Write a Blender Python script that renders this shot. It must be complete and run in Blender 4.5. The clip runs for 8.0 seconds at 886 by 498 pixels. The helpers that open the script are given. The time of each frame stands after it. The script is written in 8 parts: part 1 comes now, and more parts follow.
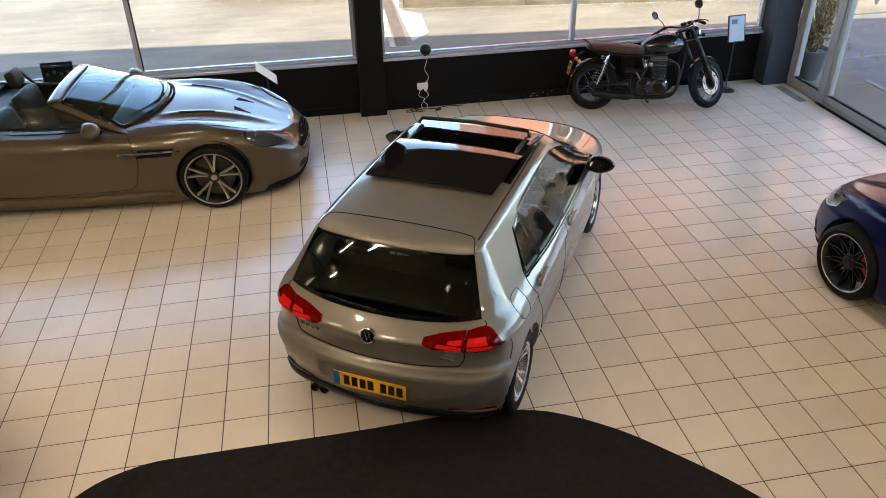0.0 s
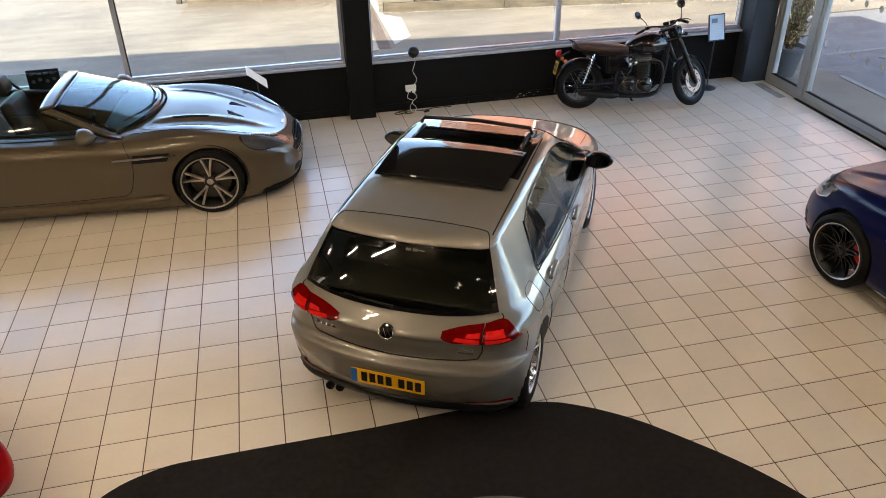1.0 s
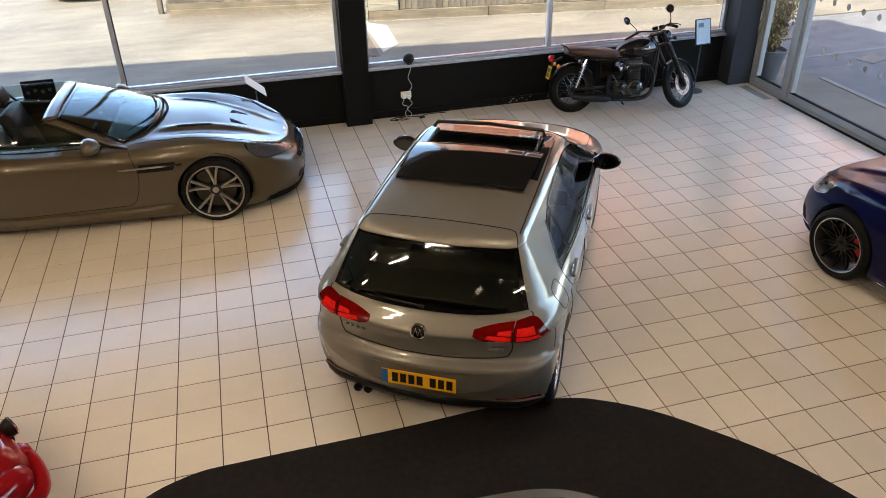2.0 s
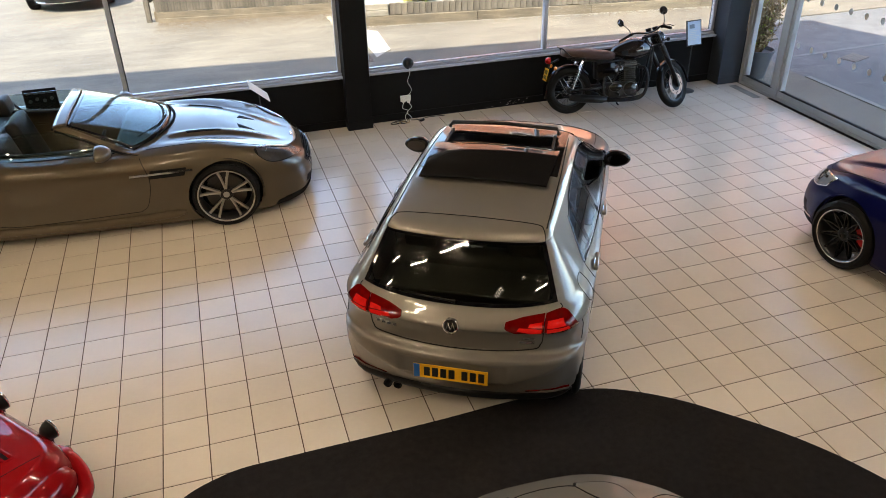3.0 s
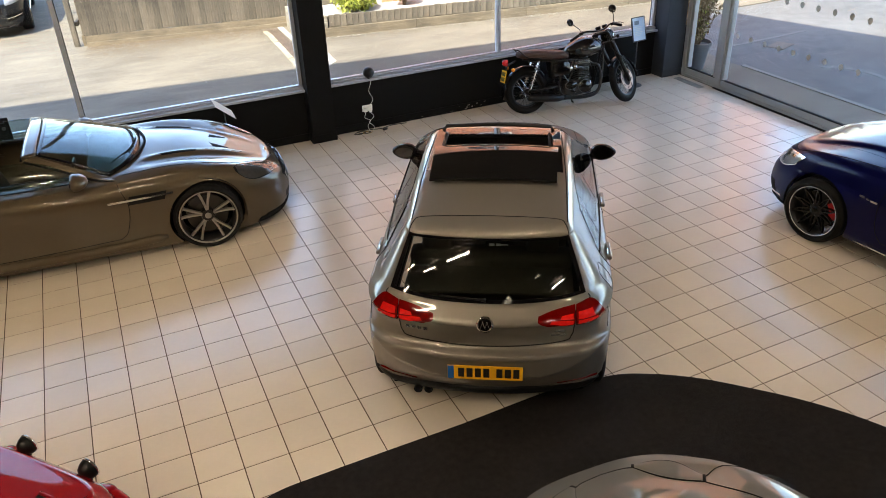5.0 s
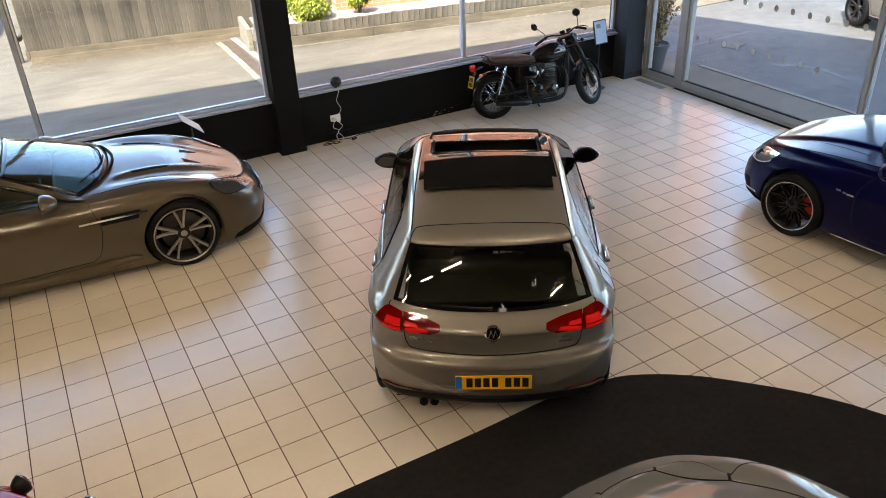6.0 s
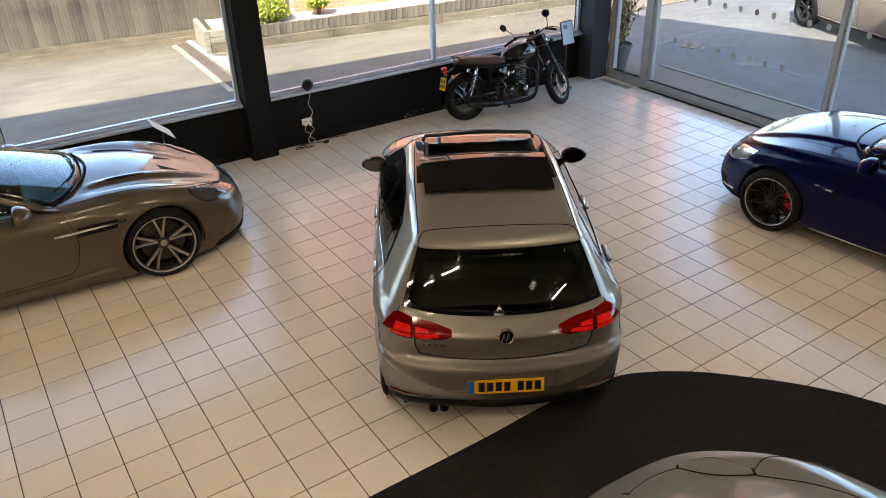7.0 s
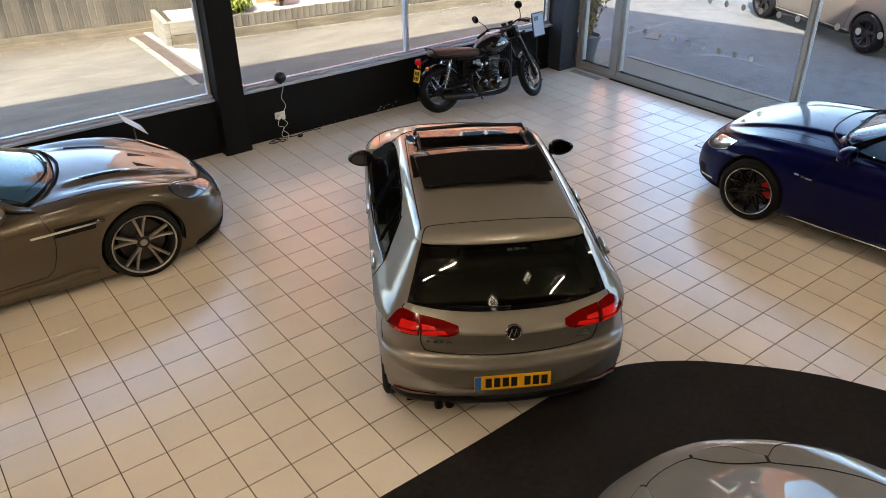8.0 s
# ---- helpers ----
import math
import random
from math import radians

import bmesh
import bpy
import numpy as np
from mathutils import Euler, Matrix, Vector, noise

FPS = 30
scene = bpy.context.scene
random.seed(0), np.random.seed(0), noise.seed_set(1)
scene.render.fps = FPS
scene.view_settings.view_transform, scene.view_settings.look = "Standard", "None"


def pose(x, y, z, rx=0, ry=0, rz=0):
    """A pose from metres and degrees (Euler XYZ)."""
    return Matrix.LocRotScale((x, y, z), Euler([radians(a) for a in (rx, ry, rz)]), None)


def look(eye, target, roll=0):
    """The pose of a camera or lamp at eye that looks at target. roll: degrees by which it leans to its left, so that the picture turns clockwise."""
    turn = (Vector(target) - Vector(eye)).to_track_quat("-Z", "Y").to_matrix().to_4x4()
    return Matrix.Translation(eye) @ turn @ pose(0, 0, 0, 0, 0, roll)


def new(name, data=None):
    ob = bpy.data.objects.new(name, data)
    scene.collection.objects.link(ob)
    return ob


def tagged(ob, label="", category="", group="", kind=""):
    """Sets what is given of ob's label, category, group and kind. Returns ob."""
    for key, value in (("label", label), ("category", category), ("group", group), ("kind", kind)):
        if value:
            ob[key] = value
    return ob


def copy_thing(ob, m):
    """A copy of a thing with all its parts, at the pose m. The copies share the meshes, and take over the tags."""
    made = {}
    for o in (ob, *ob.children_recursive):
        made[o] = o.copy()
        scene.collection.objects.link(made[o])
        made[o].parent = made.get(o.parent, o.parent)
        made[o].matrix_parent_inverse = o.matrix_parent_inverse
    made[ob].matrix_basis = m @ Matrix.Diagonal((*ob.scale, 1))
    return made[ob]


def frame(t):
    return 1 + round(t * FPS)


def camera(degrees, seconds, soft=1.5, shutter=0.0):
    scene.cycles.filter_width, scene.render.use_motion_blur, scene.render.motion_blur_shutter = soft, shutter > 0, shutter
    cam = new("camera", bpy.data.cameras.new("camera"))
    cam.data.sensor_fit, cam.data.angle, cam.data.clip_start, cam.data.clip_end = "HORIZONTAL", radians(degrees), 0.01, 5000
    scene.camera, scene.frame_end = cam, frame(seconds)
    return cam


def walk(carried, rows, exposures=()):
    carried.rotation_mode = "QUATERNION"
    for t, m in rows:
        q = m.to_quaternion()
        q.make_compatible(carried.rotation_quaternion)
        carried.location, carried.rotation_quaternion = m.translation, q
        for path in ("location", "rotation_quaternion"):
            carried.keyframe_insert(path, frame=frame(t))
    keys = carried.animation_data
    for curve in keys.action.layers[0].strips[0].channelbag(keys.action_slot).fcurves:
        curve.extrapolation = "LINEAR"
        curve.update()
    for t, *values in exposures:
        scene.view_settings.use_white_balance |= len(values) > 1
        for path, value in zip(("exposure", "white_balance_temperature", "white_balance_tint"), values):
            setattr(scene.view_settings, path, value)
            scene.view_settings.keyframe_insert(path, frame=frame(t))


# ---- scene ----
from mathutils.bvhtree import BVHTree

cam = camera(60.1, 8.0, soft=0.6)
PATH = [
    (0, (-0.006, -0.093, 3.884), (0.286, 1.581, 2.829), -1.2),
    (0.5, (-0.169, -0.119, 3.877), (0.163, 1.55, 2.825), -1.1),
    (1, (-0.304, -0.123, 3.871), (0.064, 1.542, 2.826), -1.2),
    (1.5, (-0.496, -0.117, 3.877), (-0.086, 1.543, 2.84), -1.1),
    (3, (-1.074, -0.151, 3.883), (-0.567, 1.496, 2.868), -1.2),
    (3.5, (-1.256, -0.115, 3.893), (-0.713, 1.522, 2.881), -1.4),
    (4, (-1.451, -0.039, 3.9), (-0.862, 1.584, 2.891), -1.8),
    (4.5, (-1.601, -0.014, 3.892), (-0.96, 1.592, 2.886), -2.1),
    (6, (-2.046, 0.296, 3.869), (-1.221, 1.825, 2.879), -2.4),
    (6.5, (-2.184, 0.446, 3.862), (-1.298, 1.942, 2.872), -2.1),
    (7, (-2.373, 0.577, 3.863), (-1.426, 2.033, 2.872), -1.5),
    (7.5, (-2.506, 0.697, 3.871), (-1.507, 2.112, 2.871), -1.1),
    (8, (-2.617, 0.835, 3.86), (-1.575, 2.21, 2.848), -0.5),
]
walk(cam, [(t, look(eye, target, roll)) for t, eye, target, roll in PATH], exposures=[(0.0, 3.0), (4.0, 2.91), (8.0, 2.88)])

# ---- daylight ----
SUN = Vector((-0.70, -0.47, 1.0)).normalized()
world = bpy.data.worlds.new("world")
scene.world = world
world.use_nodes = True
wn = world.node_tree.nodes
sky = wn.new("ShaderNodeTexSky")
sky.sky_type, sky.sun_disc = "NISHITA", False
sky.sun_elevation, sky.sun_rotation = math.asin(SUN.z), math.atan2(SUN.x, SUN.y)
world.node_tree.links.new(sky.outputs[0], wn["Background"].inputs[0])
wn["Background"].inputs[1].default_value = 0.17
sun = new("sun", bpy.data.lights.new("sun", "SUN"))
sun.data.energy, sun.data.angle, sun.data.color = 2.9, radians(0.5), (1.0, 0.93, 0.80)
sun.matrix_world = look(SUN * 60, (0, 0, 0))


# ---- materials ----
def material(name, color, rough=0.5, metal=0.0, vary=0.06, scale=6.0, bump=0.0, bump_scale=60.0, coat=0.0, piece=0.0,
             spec=0.5, glow=0.0, glow_color=(1, 1, 1), grain=(1, 1, 1), transmission=0.0, ior=1.45, stain=0.0, stain_scale=0.8, rough_vary=0.0, coat_ior=1.5):
    """Node material: base colour with two scales of variation, optional relief, coat and piece-to-piece change."""
    m = bpy.data.materials.new(name)
    m.use_nodes = True
    nt = m.node_tree
    n, link = nt.nodes, nt.links.new
    b = n["Principled BSDF"]
    b.inputs["Roughness"].default_value = rough
    b.inputs["Metallic"].default_value = metal
    b.inputs["Specular IOR Level"].default_value = spec
    b.inputs["Coat Weight"].default_value = coat
    b.inputs["Coat Roughness"].default_value = 0.01
    b.inputs["Coat IOR"].default_value = coat_ior
    b.inputs["Transmission Weight"].default_value = transmission
    b.inputs["IOR"].default_value = ior
    b.inputs["Base Color"].default_value = (*color, 1)
    if glow:
        b.inputs["Emission Color"].default_value = (*glow_color, 1)
        b.inputs["Emission Strength"].default_value = glow
    if vary or piece or stain or bump or rough_vary:
        tc = n.new("ShaderNodeTexCoord")
        mp = n.new("ShaderNodeMapping")
        mp.inputs["Scale"].default_value = grain
        link(tc.outputs["Object"], mp.inputs[0])
    if vary or piece or stain:
        hsv = n.new("ShaderNodeHueSaturation")
        hsv.inputs["Color"].default_value = (*color, 1)

        def add(sock, k):
            mr = n.new("ShaderNodeMath")
            mr.operation = "MULTIPLY_ADD"
            mr.inputs[1].default_value, mr.inputs[2].default_value = k, -0.5 * k
            link(sock, mr.inputs[0])
            return mr.outputs[0]

        terms = []
        if vary:
            for sc, k in ((scale, vary * 2), (scale * 9, vary * 1.2)):
                t = n.new("ShaderNodeTexNoise")
                t.inputs["Scale"].default_value, t.inputs["Detail"].default_value = sc, 4
                link(mp.outputs[0], t.inputs["Vector"])
                terms.append(add(t.outputs["Fac"], k))
        if stain:
            t = n.new("ShaderNodeTexNoise")
            t.inputs["Scale"].default_value, t.inputs["Detail"].default_value = stain_scale, 6
            geo = n.new("ShaderNodeNewGeometry")
            link(geo.outputs["Position"], t.inputs["Vector"])
            terms.append(add(t.outputs["Fac"], stain * 2))
        if piece:
            oi = n.new("ShaderNodeObjectInfo")
            gi = n.new("ShaderNodeNewGeometry")
            sm = n.new("ShaderNodeMath")
            sm.operation = "ADD"
            link(oi.outputs["Random"], sm.inputs[0])
            link(gi.outputs["Random Per Island"], sm.inputs[1])
            fr = n.new("ShaderNodeMath")
            fr.operation = "FRACT"
            link(sm.outputs[0], fr.inputs[0])
            terms.append(add(fr.outputs[0], piece))
        total = terms[0]
        for t in terms[1:]:
            sm = n.new("ShaderNodeMath")
            sm.operation = "ADD"
            link(total, sm.inputs[0])
            link(t, sm.inputs[1])
            total = sm.outputs[0]
        one = n.new("ShaderNodeMath")
        one.operation = "ADD"
        one.inputs[1].default_value = 1.0
        link(total, one.inputs[0])
        link(one.outputs[0], hsv.inputs["Value"])
        link(hsv.outputs[0], b.inputs["Base Color"])
    if rough_vary:
        t = n.new("ShaderNodeTexNoise")
        t.inputs["Scale"].default_value, t.inputs["Detail"].default_value = scale * 0.7, 5
        link(mp.outputs[0], t.inputs["Vector"])
        mr = n.new("ShaderNodeMath")
        mr.operation = "MULTIPLY_ADD"
        mr.inputs[1].default_value, mr.inputs[2].default_value = rough_vary, rough - rough_vary * 0.5
        link(t.outputs["Fac"], mr.inputs[0])
        link(mr.outputs[0], b.inputs["Roughness"])
    if bump:
        t = n.new("ShaderNodeTexNoise")
        t.inputs["Scale"].default_value, t.inputs["Detail"].default_value = bump_scale, 5
        link(mp.outputs[0], t.inputs["Vector"])
        bp = n.new("ShaderNodeBump")
        bp.inputs["Strength"].default_value, bp.inputs["Distance"].default_value = bump, 0.01
        link(t.outputs["Fac"], bp.inputs["Height"])
        link(bp.outputs[0], b.inputs["Normal"])
    return m


M_TILE = material("glazed_tile", (0.665, 0.578, 0.475), 0.22, spec=0.8, vary=0.05, scale=3, bump=0.04, bump_scale=14, piece=0.10, stain=0.06, stain_scale=0.9, rough_vary=0.08)
M_GROUT = material("grout", (0.085, 0.050, 0.033), 0.9, vary=0.2, scale=20)
M_MAT = material("black_carpet", (0.0148, 0.0126, 0.0122), 0.95, vary=0.5, scale=22, stain=0.35, stain_scale=2.5, bump=0.5, bump_scale=420, spec=0.15)
M_CHARCOAL = material("charcoal_paint", (0.0044, 0.0045, 0.0052), 0.6, vary=0.2, scale=4, spec=0.15, bump=0.08, bump_scale=160)
M_SLATE = material("blue_grey_paint", (0.032, 0.039, 0.051), 0.5, vary=0.12, scale=4, spec=0.25, bump=0.08, bump_scale=160)
M_WALL = material("cream_wall_paint", (0.42, 0.34, 0.25), 0.8, vary=0.06, scale=2, bump=0.06, bump_scale=120)
# Near-black brown puts the dimness overhead into the ceiling's colour.
M_CEIL = material("dim_ceiling_brown", (0.055, 0.048, 0.040), 0.85, vary=0.05, scale=2)
# Dimness of the unseen gallery end is put into this dark brown.
M_DARKWALL = material("dim_brown_wall", (0.07, 0.058, 0.045), 0.8, vary=0.1, scale=2, bump=0.06, bump_scale=120)
M_ALU = material("powder_coated_aluminium", (0.36, 0.385, 0.44), 0.4, 0.25, vary=0.06, scale=8)
M_ALU_PALE = material("pale_anodised_frame", (0.31, 0.325, 0.325), 0.4, 0.2, vary=0.06, scale=8)
M_GASKET = material("black_gasket", (0.005, 0.005, 0.0055), 0.7, spec=0.15, vary=0.1)
M_GLASS = material("window_glass", (0.97, 0.99, 0.985), 0.0, vary=0, transmission=1.0, ior=1.21)
M_TARMAC = material("tarmac", (0.076, 0.075, 0.073), 0.85, vary=0.38, scale=4.0, bump=0.6, bump_scale=90, stain=0.45, stain_scale=0.5)
M_CONCRETE = material("pale_concrete", (0.097, 0.083, 0.061), 0.85, vary=0.42, scale=2.2, grain=(0.45, 1.7, 1), bump=0.6, bump_scale=60, stain=0.55, stain_scale=0.5)
M_KERB = material("kerb_concrete", (0.14, 0.132, 0.115), 0.85, vary=0.2, scale=5, bump=0.3, bump_scale=60)
M_FENCE = material("weathered_timber", (0.080, 0.066, 0.047), 0.8, vary=0.75, scale=3, stain=0.5, stain_scale=2.2, bump=0.5, bump_scale=30, piece=0.5, grain=(6, 6, 0.7))
M_SLEEPER = material("sleeper_timber", (0.105, 0.083, 0.053), 0.8, vary=0.6, scale=3, stain=0.5, stain_scale=2.0, bump=0.5, bump_scale=30, piece=0.25, grain=(0.7, 6, 6))
M_GRAVEL = material("white_gravel", (0.24, 0.222, 0.19), 0.8, vary=0.3, scale=30, bump=0.8, bump_scale=60)
M_TUBE = material("lamp_tube", (1, 0.9, 0.75), 0.5, vary=0, glow=50.0, glow_color=(1.0, 0.805, 0.56))
M_FITTING = material("grey_enamel", (0.12, 0.115, 0.105), 0.4, vary=0.05)
M_WHITE = material("white_enamel", (0.75, 0.74, 0.70), 0.4, vary=0.04)
M_BLACK = material("black_plastic", (0.005, 0.005, 0.0055), 0.35, spec=0.3, vary=0.1, bump=0.05, bump_scale=200)
M_GLOSSBLACK = material("gloss_black", (0.004, 0.004, 0.005), 0.04, vary=0, spec=0.45)
M_MIRROR = material("mirror_glass", (0.08, 0.08, 0.085), 0.03, 1.0, vary=0)
M_RUBBER = material("tyre_rubber", (0.0045, 0.0045, 0.005), 0.7, spec=0.2, vary=0.2, scale=12, bump=0.15, bump_scale=80)
M_LEATHER = material("black_leather", (0.011, 0.0105, 0.010), 0.5, spec=0.25, vary=0.15, bump=0.2, bump_scale=150)
M_CABIN = material("grey_cabin_cloth", (0.075, 0.074, 0.066), 0.9, vary=0.15, scale=8, bump=0.2, bump_scale=180)
M_CHROME = material("chrome", (0.82, 0.82, 0.82), 0.07, 1.0, vary=0)
M_ALLOY = material("silver_alloy", (0.62, 0.62, 0.62), 0.25, 0.9, vary=0.04)
M_SATIN = material("satin_alloy", (0.40, 0.385, 0.36), 0.3, 0.85, vary=0.05)
M_GREYALLOY = material("grey_alloy", (0.16, 0.155, 0.15), 0.35, 0.8, vary=0.05)
M_DARKALLOY = material("dark_alloy", (0.03, 0.03, 0.032), 0.3, 0.6, vary=0.05)
M_STEEL = material("brake_steel", (0.06, 0.058, 0.055), 0.4, 1.0, vary=0.1, scale=20)


def thin_glass(name, color, f0):
    """A thin car window: clear or tinted straight through, with a sharp reflection that grows towards grazing (Schlick)."""
    m = bpy.data.materials.new(name)
    m.use_nodes = True
    n, link = m.node_tree.nodes, m.node_tree.links.new
    n.remove(n["Principled BSDF"])
    clear, gloss, mix, layer, power, total = (n.new(k) for k in ("ShaderNodeBsdfTransparent", "ShaderNodeBsdfGlossy", "ShaderNodeMixShader", "ShaderNodeLayerWeight", "ShaderNodeMath", "ShaderNodeMath"))
    clear.inputs["Color"].default_value = (*color, 1)
    gloss.inputs["Roughness"].default_value = 0.0
    layer.inputs["Blend"].default_value = 0.5
    power.operation, power.inputs[1].default_value = "POWER", 5.0
    total.operation, total.inputs[1].default_value, total.inputs[2].default_value = "MULTIPLY_ADD", 1.0 - f0, f0
    link(layer.outputs["Facing"], power.inputs[0])
    link(power.outputs[0], total.inputs[0])
    link(total.outputs[0], mix.inputs[0])
    link(clear.outputs[0], mix.inputs[1])
    link(gloss.outputs[0], mix.inputs[2])
    link(mix.outputs[0], n["Material Output"].inputs[0])
    return m


M_TINT = thin_glass("dark_tinted_glass", (0.42, 0.44, 0.40), 0.05)
M_SIDEGLASS = thin_glass("green_tinted_side_glass", (0.55, 0.63, 0.61), 0.10)
M_SCREEN = thin_glass("clear_car_glass", (0.80, 0.88, 0.86), 0.06)
M_REDLENS = material("red_lamp_lens", (0.11, 0.0008, 0.0008), 0.06, vary=0.3, scale=30, coat=0.3, spec=0.3)
M_REDLENS2 = material("bright_red_lens", (0.34, 0.003, 0.002), 0.25, vary=0.55, scale=22, spec=0.12, glow=0.03, glow_color=(1.0, 0.02, 0.012))
M_YELLOW = material("yellow_plate", (0.82, 0.42, 0.015), 0.35, vary=0.03, coat=0.3)
M_PLATEWHITE = material("white_plate", (0.75, 0.75, 0.72), 0.35, vary=0.03)
M_PLATEBLUE = material("blue_plate_band", (0.02, 0.13, 0.42), 0.35, vary=0.03)
M_PAPER = material("white_card", (0.72, 0.72, 0.70), 0.6, vary=0.04)
M_INK = material("blue_grey_ink", (0.10, 0.14, 0.20), 0.6, vary=0.05)
M_INKPALE = material("pale_ink", (0.40, 0.44, 0.50), 0.6, vary=0.05)
M_LEAF = material("sunlit_leaf", (0.185, 0.205, 0.022), 0.55, vary=0.3, scale=4, piece=0.7)
M_DRYLEAF = material("dry_leaf", (0.16, 0.11, 0.045), 0.6, vary=0.3, scale=4, piece=0.6)
M_BARK = material("bark", (0.12, 0.08, 0.05), 0.9, vary=0.2, bump=0.4)
M_POT = material("grey_pot", (0.06, 0.06, 0.064), 0.6, vary=0.1, scale=5)
M_REDCAL = material("red_caliper", (0.5, 0.012, 0.012), 0.3, vary=0.05)
M_BROWNSEAT = material("brown_seat_leather", (0.055, 0.028, 0.02), 0.5, vary=0.15, bump=0.15, bump_scale=120)

M_LAMPDARK = material("dark_headlamp_cover", (0.055, 0.055, 0.058), 0.06, 0.1, vary=0.3, scale=25, coat=1.0)
M_LAMPGLASS = material("headlamp_cover", (0.34, 0.36, 0.39), 0.05, 0.5, vary=0.2, scale=30, coat=1.0)
M_AMBER = material("amber_lens", (0.75, 0.22, 0.02), 0.15, vary=0.1, coat=0.8)


def paint(name, color, metal=0.55, rough=0.34, coat=1.0, ior=1.6):
    return material(name, color, rough, metal, vary=0.03, scale=2, spec=0.08, coat=coat, coat_ior=ior)


P_SILVER = paint("warm_silver_paint", (0.205, 0.187, 0.161), 0.5, 0.40, 1.0, 1.5)
P_BRONZE = paint("tungsten_grey_paint", (0.080, 0.062, 0.040), 0.25, 0.38, 1.0, 1.44)
P_BLUE = paint("deep_blue_paint", (0.0007, 0.0011, 0.034), 0.2, 0.4, 0.5, 1.33)
P_RED = paint("signal_red_paint", (0.24, 0.0012, 0.003), 0.0, 0.7, 1.0, 1.40)
P_PALE = paint("pale_silver_paint", (0.150, 0.145, 0.136), 0.15, 0.45, 1.0, 1.42)
P_TAUPE = paint("taupe_silver_paint", (0.20, 0.175, 0.145))
P_NIGHT = paint("dark_blue_grey_paint", (0.02, 0.026, 0.034))


# ---- helpers for meshes ----
def mesh_of(verts, faces, mats, name="mesh", smooth=False):
    me = bpy.data.meshes.new(name)
    me.from_pydata([tuple(v) for v in verts], [], [tuple(f) for f in faces])
    for m in mats if isinstance(mats, (list, tuple)) else [mats]:
        me.materials.append(m)
    if smooth:
        me.polygons.foreach_set("use_smooth", [True] * len(me.polygons))
    me.update()
    return me


def part(name, data, mat, parent=None, label="", at=None, smooth=False, angle=None):
    """Links a bmesh or a mesh as one object, under a thing or under a part."""
    if isinstance(data, bmesh.types.BMesh):
        me = bpy.data.meshes.new(name)
        bmesh.ops.recalc_face_normals(data, faces=data.faces)
        data.to_mesh(me)
        data.free()
        me.materials.append(mat)
        data = me
        if smooth:
            data.polygons.foreach_set("use_smooth", [True] * len(data.polygons))
            if angle:
                data.set_sharp_from_angle(angle=radians(angle))
    ob = new(name, data)
    ob.parent = parent
    if at is not None:
        ob.matrix_basis = at
    return tagged(ob, label)


def empty(name, at, label, category, group="", kind=""):
    ob = new(name)
    ob.matrix_basis = at
    return tagged(ob, label, category, group, kind)


def add_box(bm, lo, hi, bevel=0.0, turn=None):
    v = [bm.verts.new((x, y, z)) for x in (lo[0], hi[0]) for y in (lo[1], hi[1]) for z in (lo[2], hi[2])]
    f = [bm.faces.new([v[i] for i in q]) for q in ((0, 1, 3, 2), (4, 6, 7, 5), (0, 4, 5, 1), (2, 3, 7, 6), (0, 2, 6, 4), (1, 5, 7, 3))]
    if turn is not None:
        bmesh.ops.transform(bm, matrix=turn, verts=v)
    if bevel:
        edges = list({e for q in f for e in q.edges})
        bmesh.ops.bevel(bm, geom=edges, offset=bevel, segments=2, profile=0.6, affect="EDGES")


def box(lo, hi, bevel=0.0, turn=None):
    bm = bmesh.new()
    add_box(bm, lo, hi, bevel, turn)
    return bm


def add_lathe(bm, prof, n=32, m=None, arc=(0, 2 * math.pi)):
    """Turns (radius, height) pairs round z."""
    whole = abs(arc[1] - arc[0] - 2 * math.pi) < 1e-6
    k = n if whole else n + 1
    rows = []
    for r, h in prof:
        rows.append([bm.verts.new((r * math.cos(a), r * math.sin(a), h)) for a in (arc[0] + (arc[1] - arc[0]) * i / n for i in range(k))])
    for a, b in zip(rows, rows[1:]):
        for i in range(n):
            j = (i + 1) % k
            bm.faces.new((a[i], a[j], b[j], b[i]))
    vs = [v for r in rows for v in r]
    if m is not None:
        bmesh.ops.transform(bm, matrix=m, verts=vs)
    return vs


def lathe(prof, n=32, m=None, arc=(0, 2 * math.pi)):
    bm = bmesh.new()
    add_lathe(bm, prof, n, m, arc)
    bmesh.ops.remove_doubles(bm, verts=bm.verts, dist=1e-5)
    return bm


def add_tube(bm, pts, r, n=8, closed=False):
    """A round tube through points; r may be one radius or one for each point."""
    pts = [Vector(p) for p in pts]
    rs = r if isinstance(r, (list, tuple)) else [r] * len(pts)
    rows, up = [], None
    for i, p in enumerate(pts):
        a = pts[i - 1] if i or closed else p
        b = pts[(i + 1) % len(pts)] if i + 1 < len(pts) or closed else p
        d = (b - a).normalized()
        if up is None:
            up = Vector((0, 0, 1)) if abs(d.z) < 0.9 else Vector((1, 0, 0))
        s = d.cross(up).normalized()
        up = s.cross(d).normalized()
        rows.append([bm.verts.new(p + rs[i] * (math.cos(2 * math.pi * k / n) * s + math.sin(2 * math.pi * k / n) * up)) for k in range(n)])
    pairs = list(zip(rows, rows[1:])) + ([(rows[-1], rows[0])] if closed else [])
    for a, b in pairs:
        for k in range(n):
            bm.faces.new((a[k], a[(k + 1) % n], b[(k + 1) % n], b[k]))
    if not closed:
        bm.faces.new(rows[0][::-1])
        bm.faces.new(rows[-1])


def tube(pts, r, n=8, closed=False):
    bm = bmesh.new()
    add_tube(bm, pts, r, n, closed)
    return bm


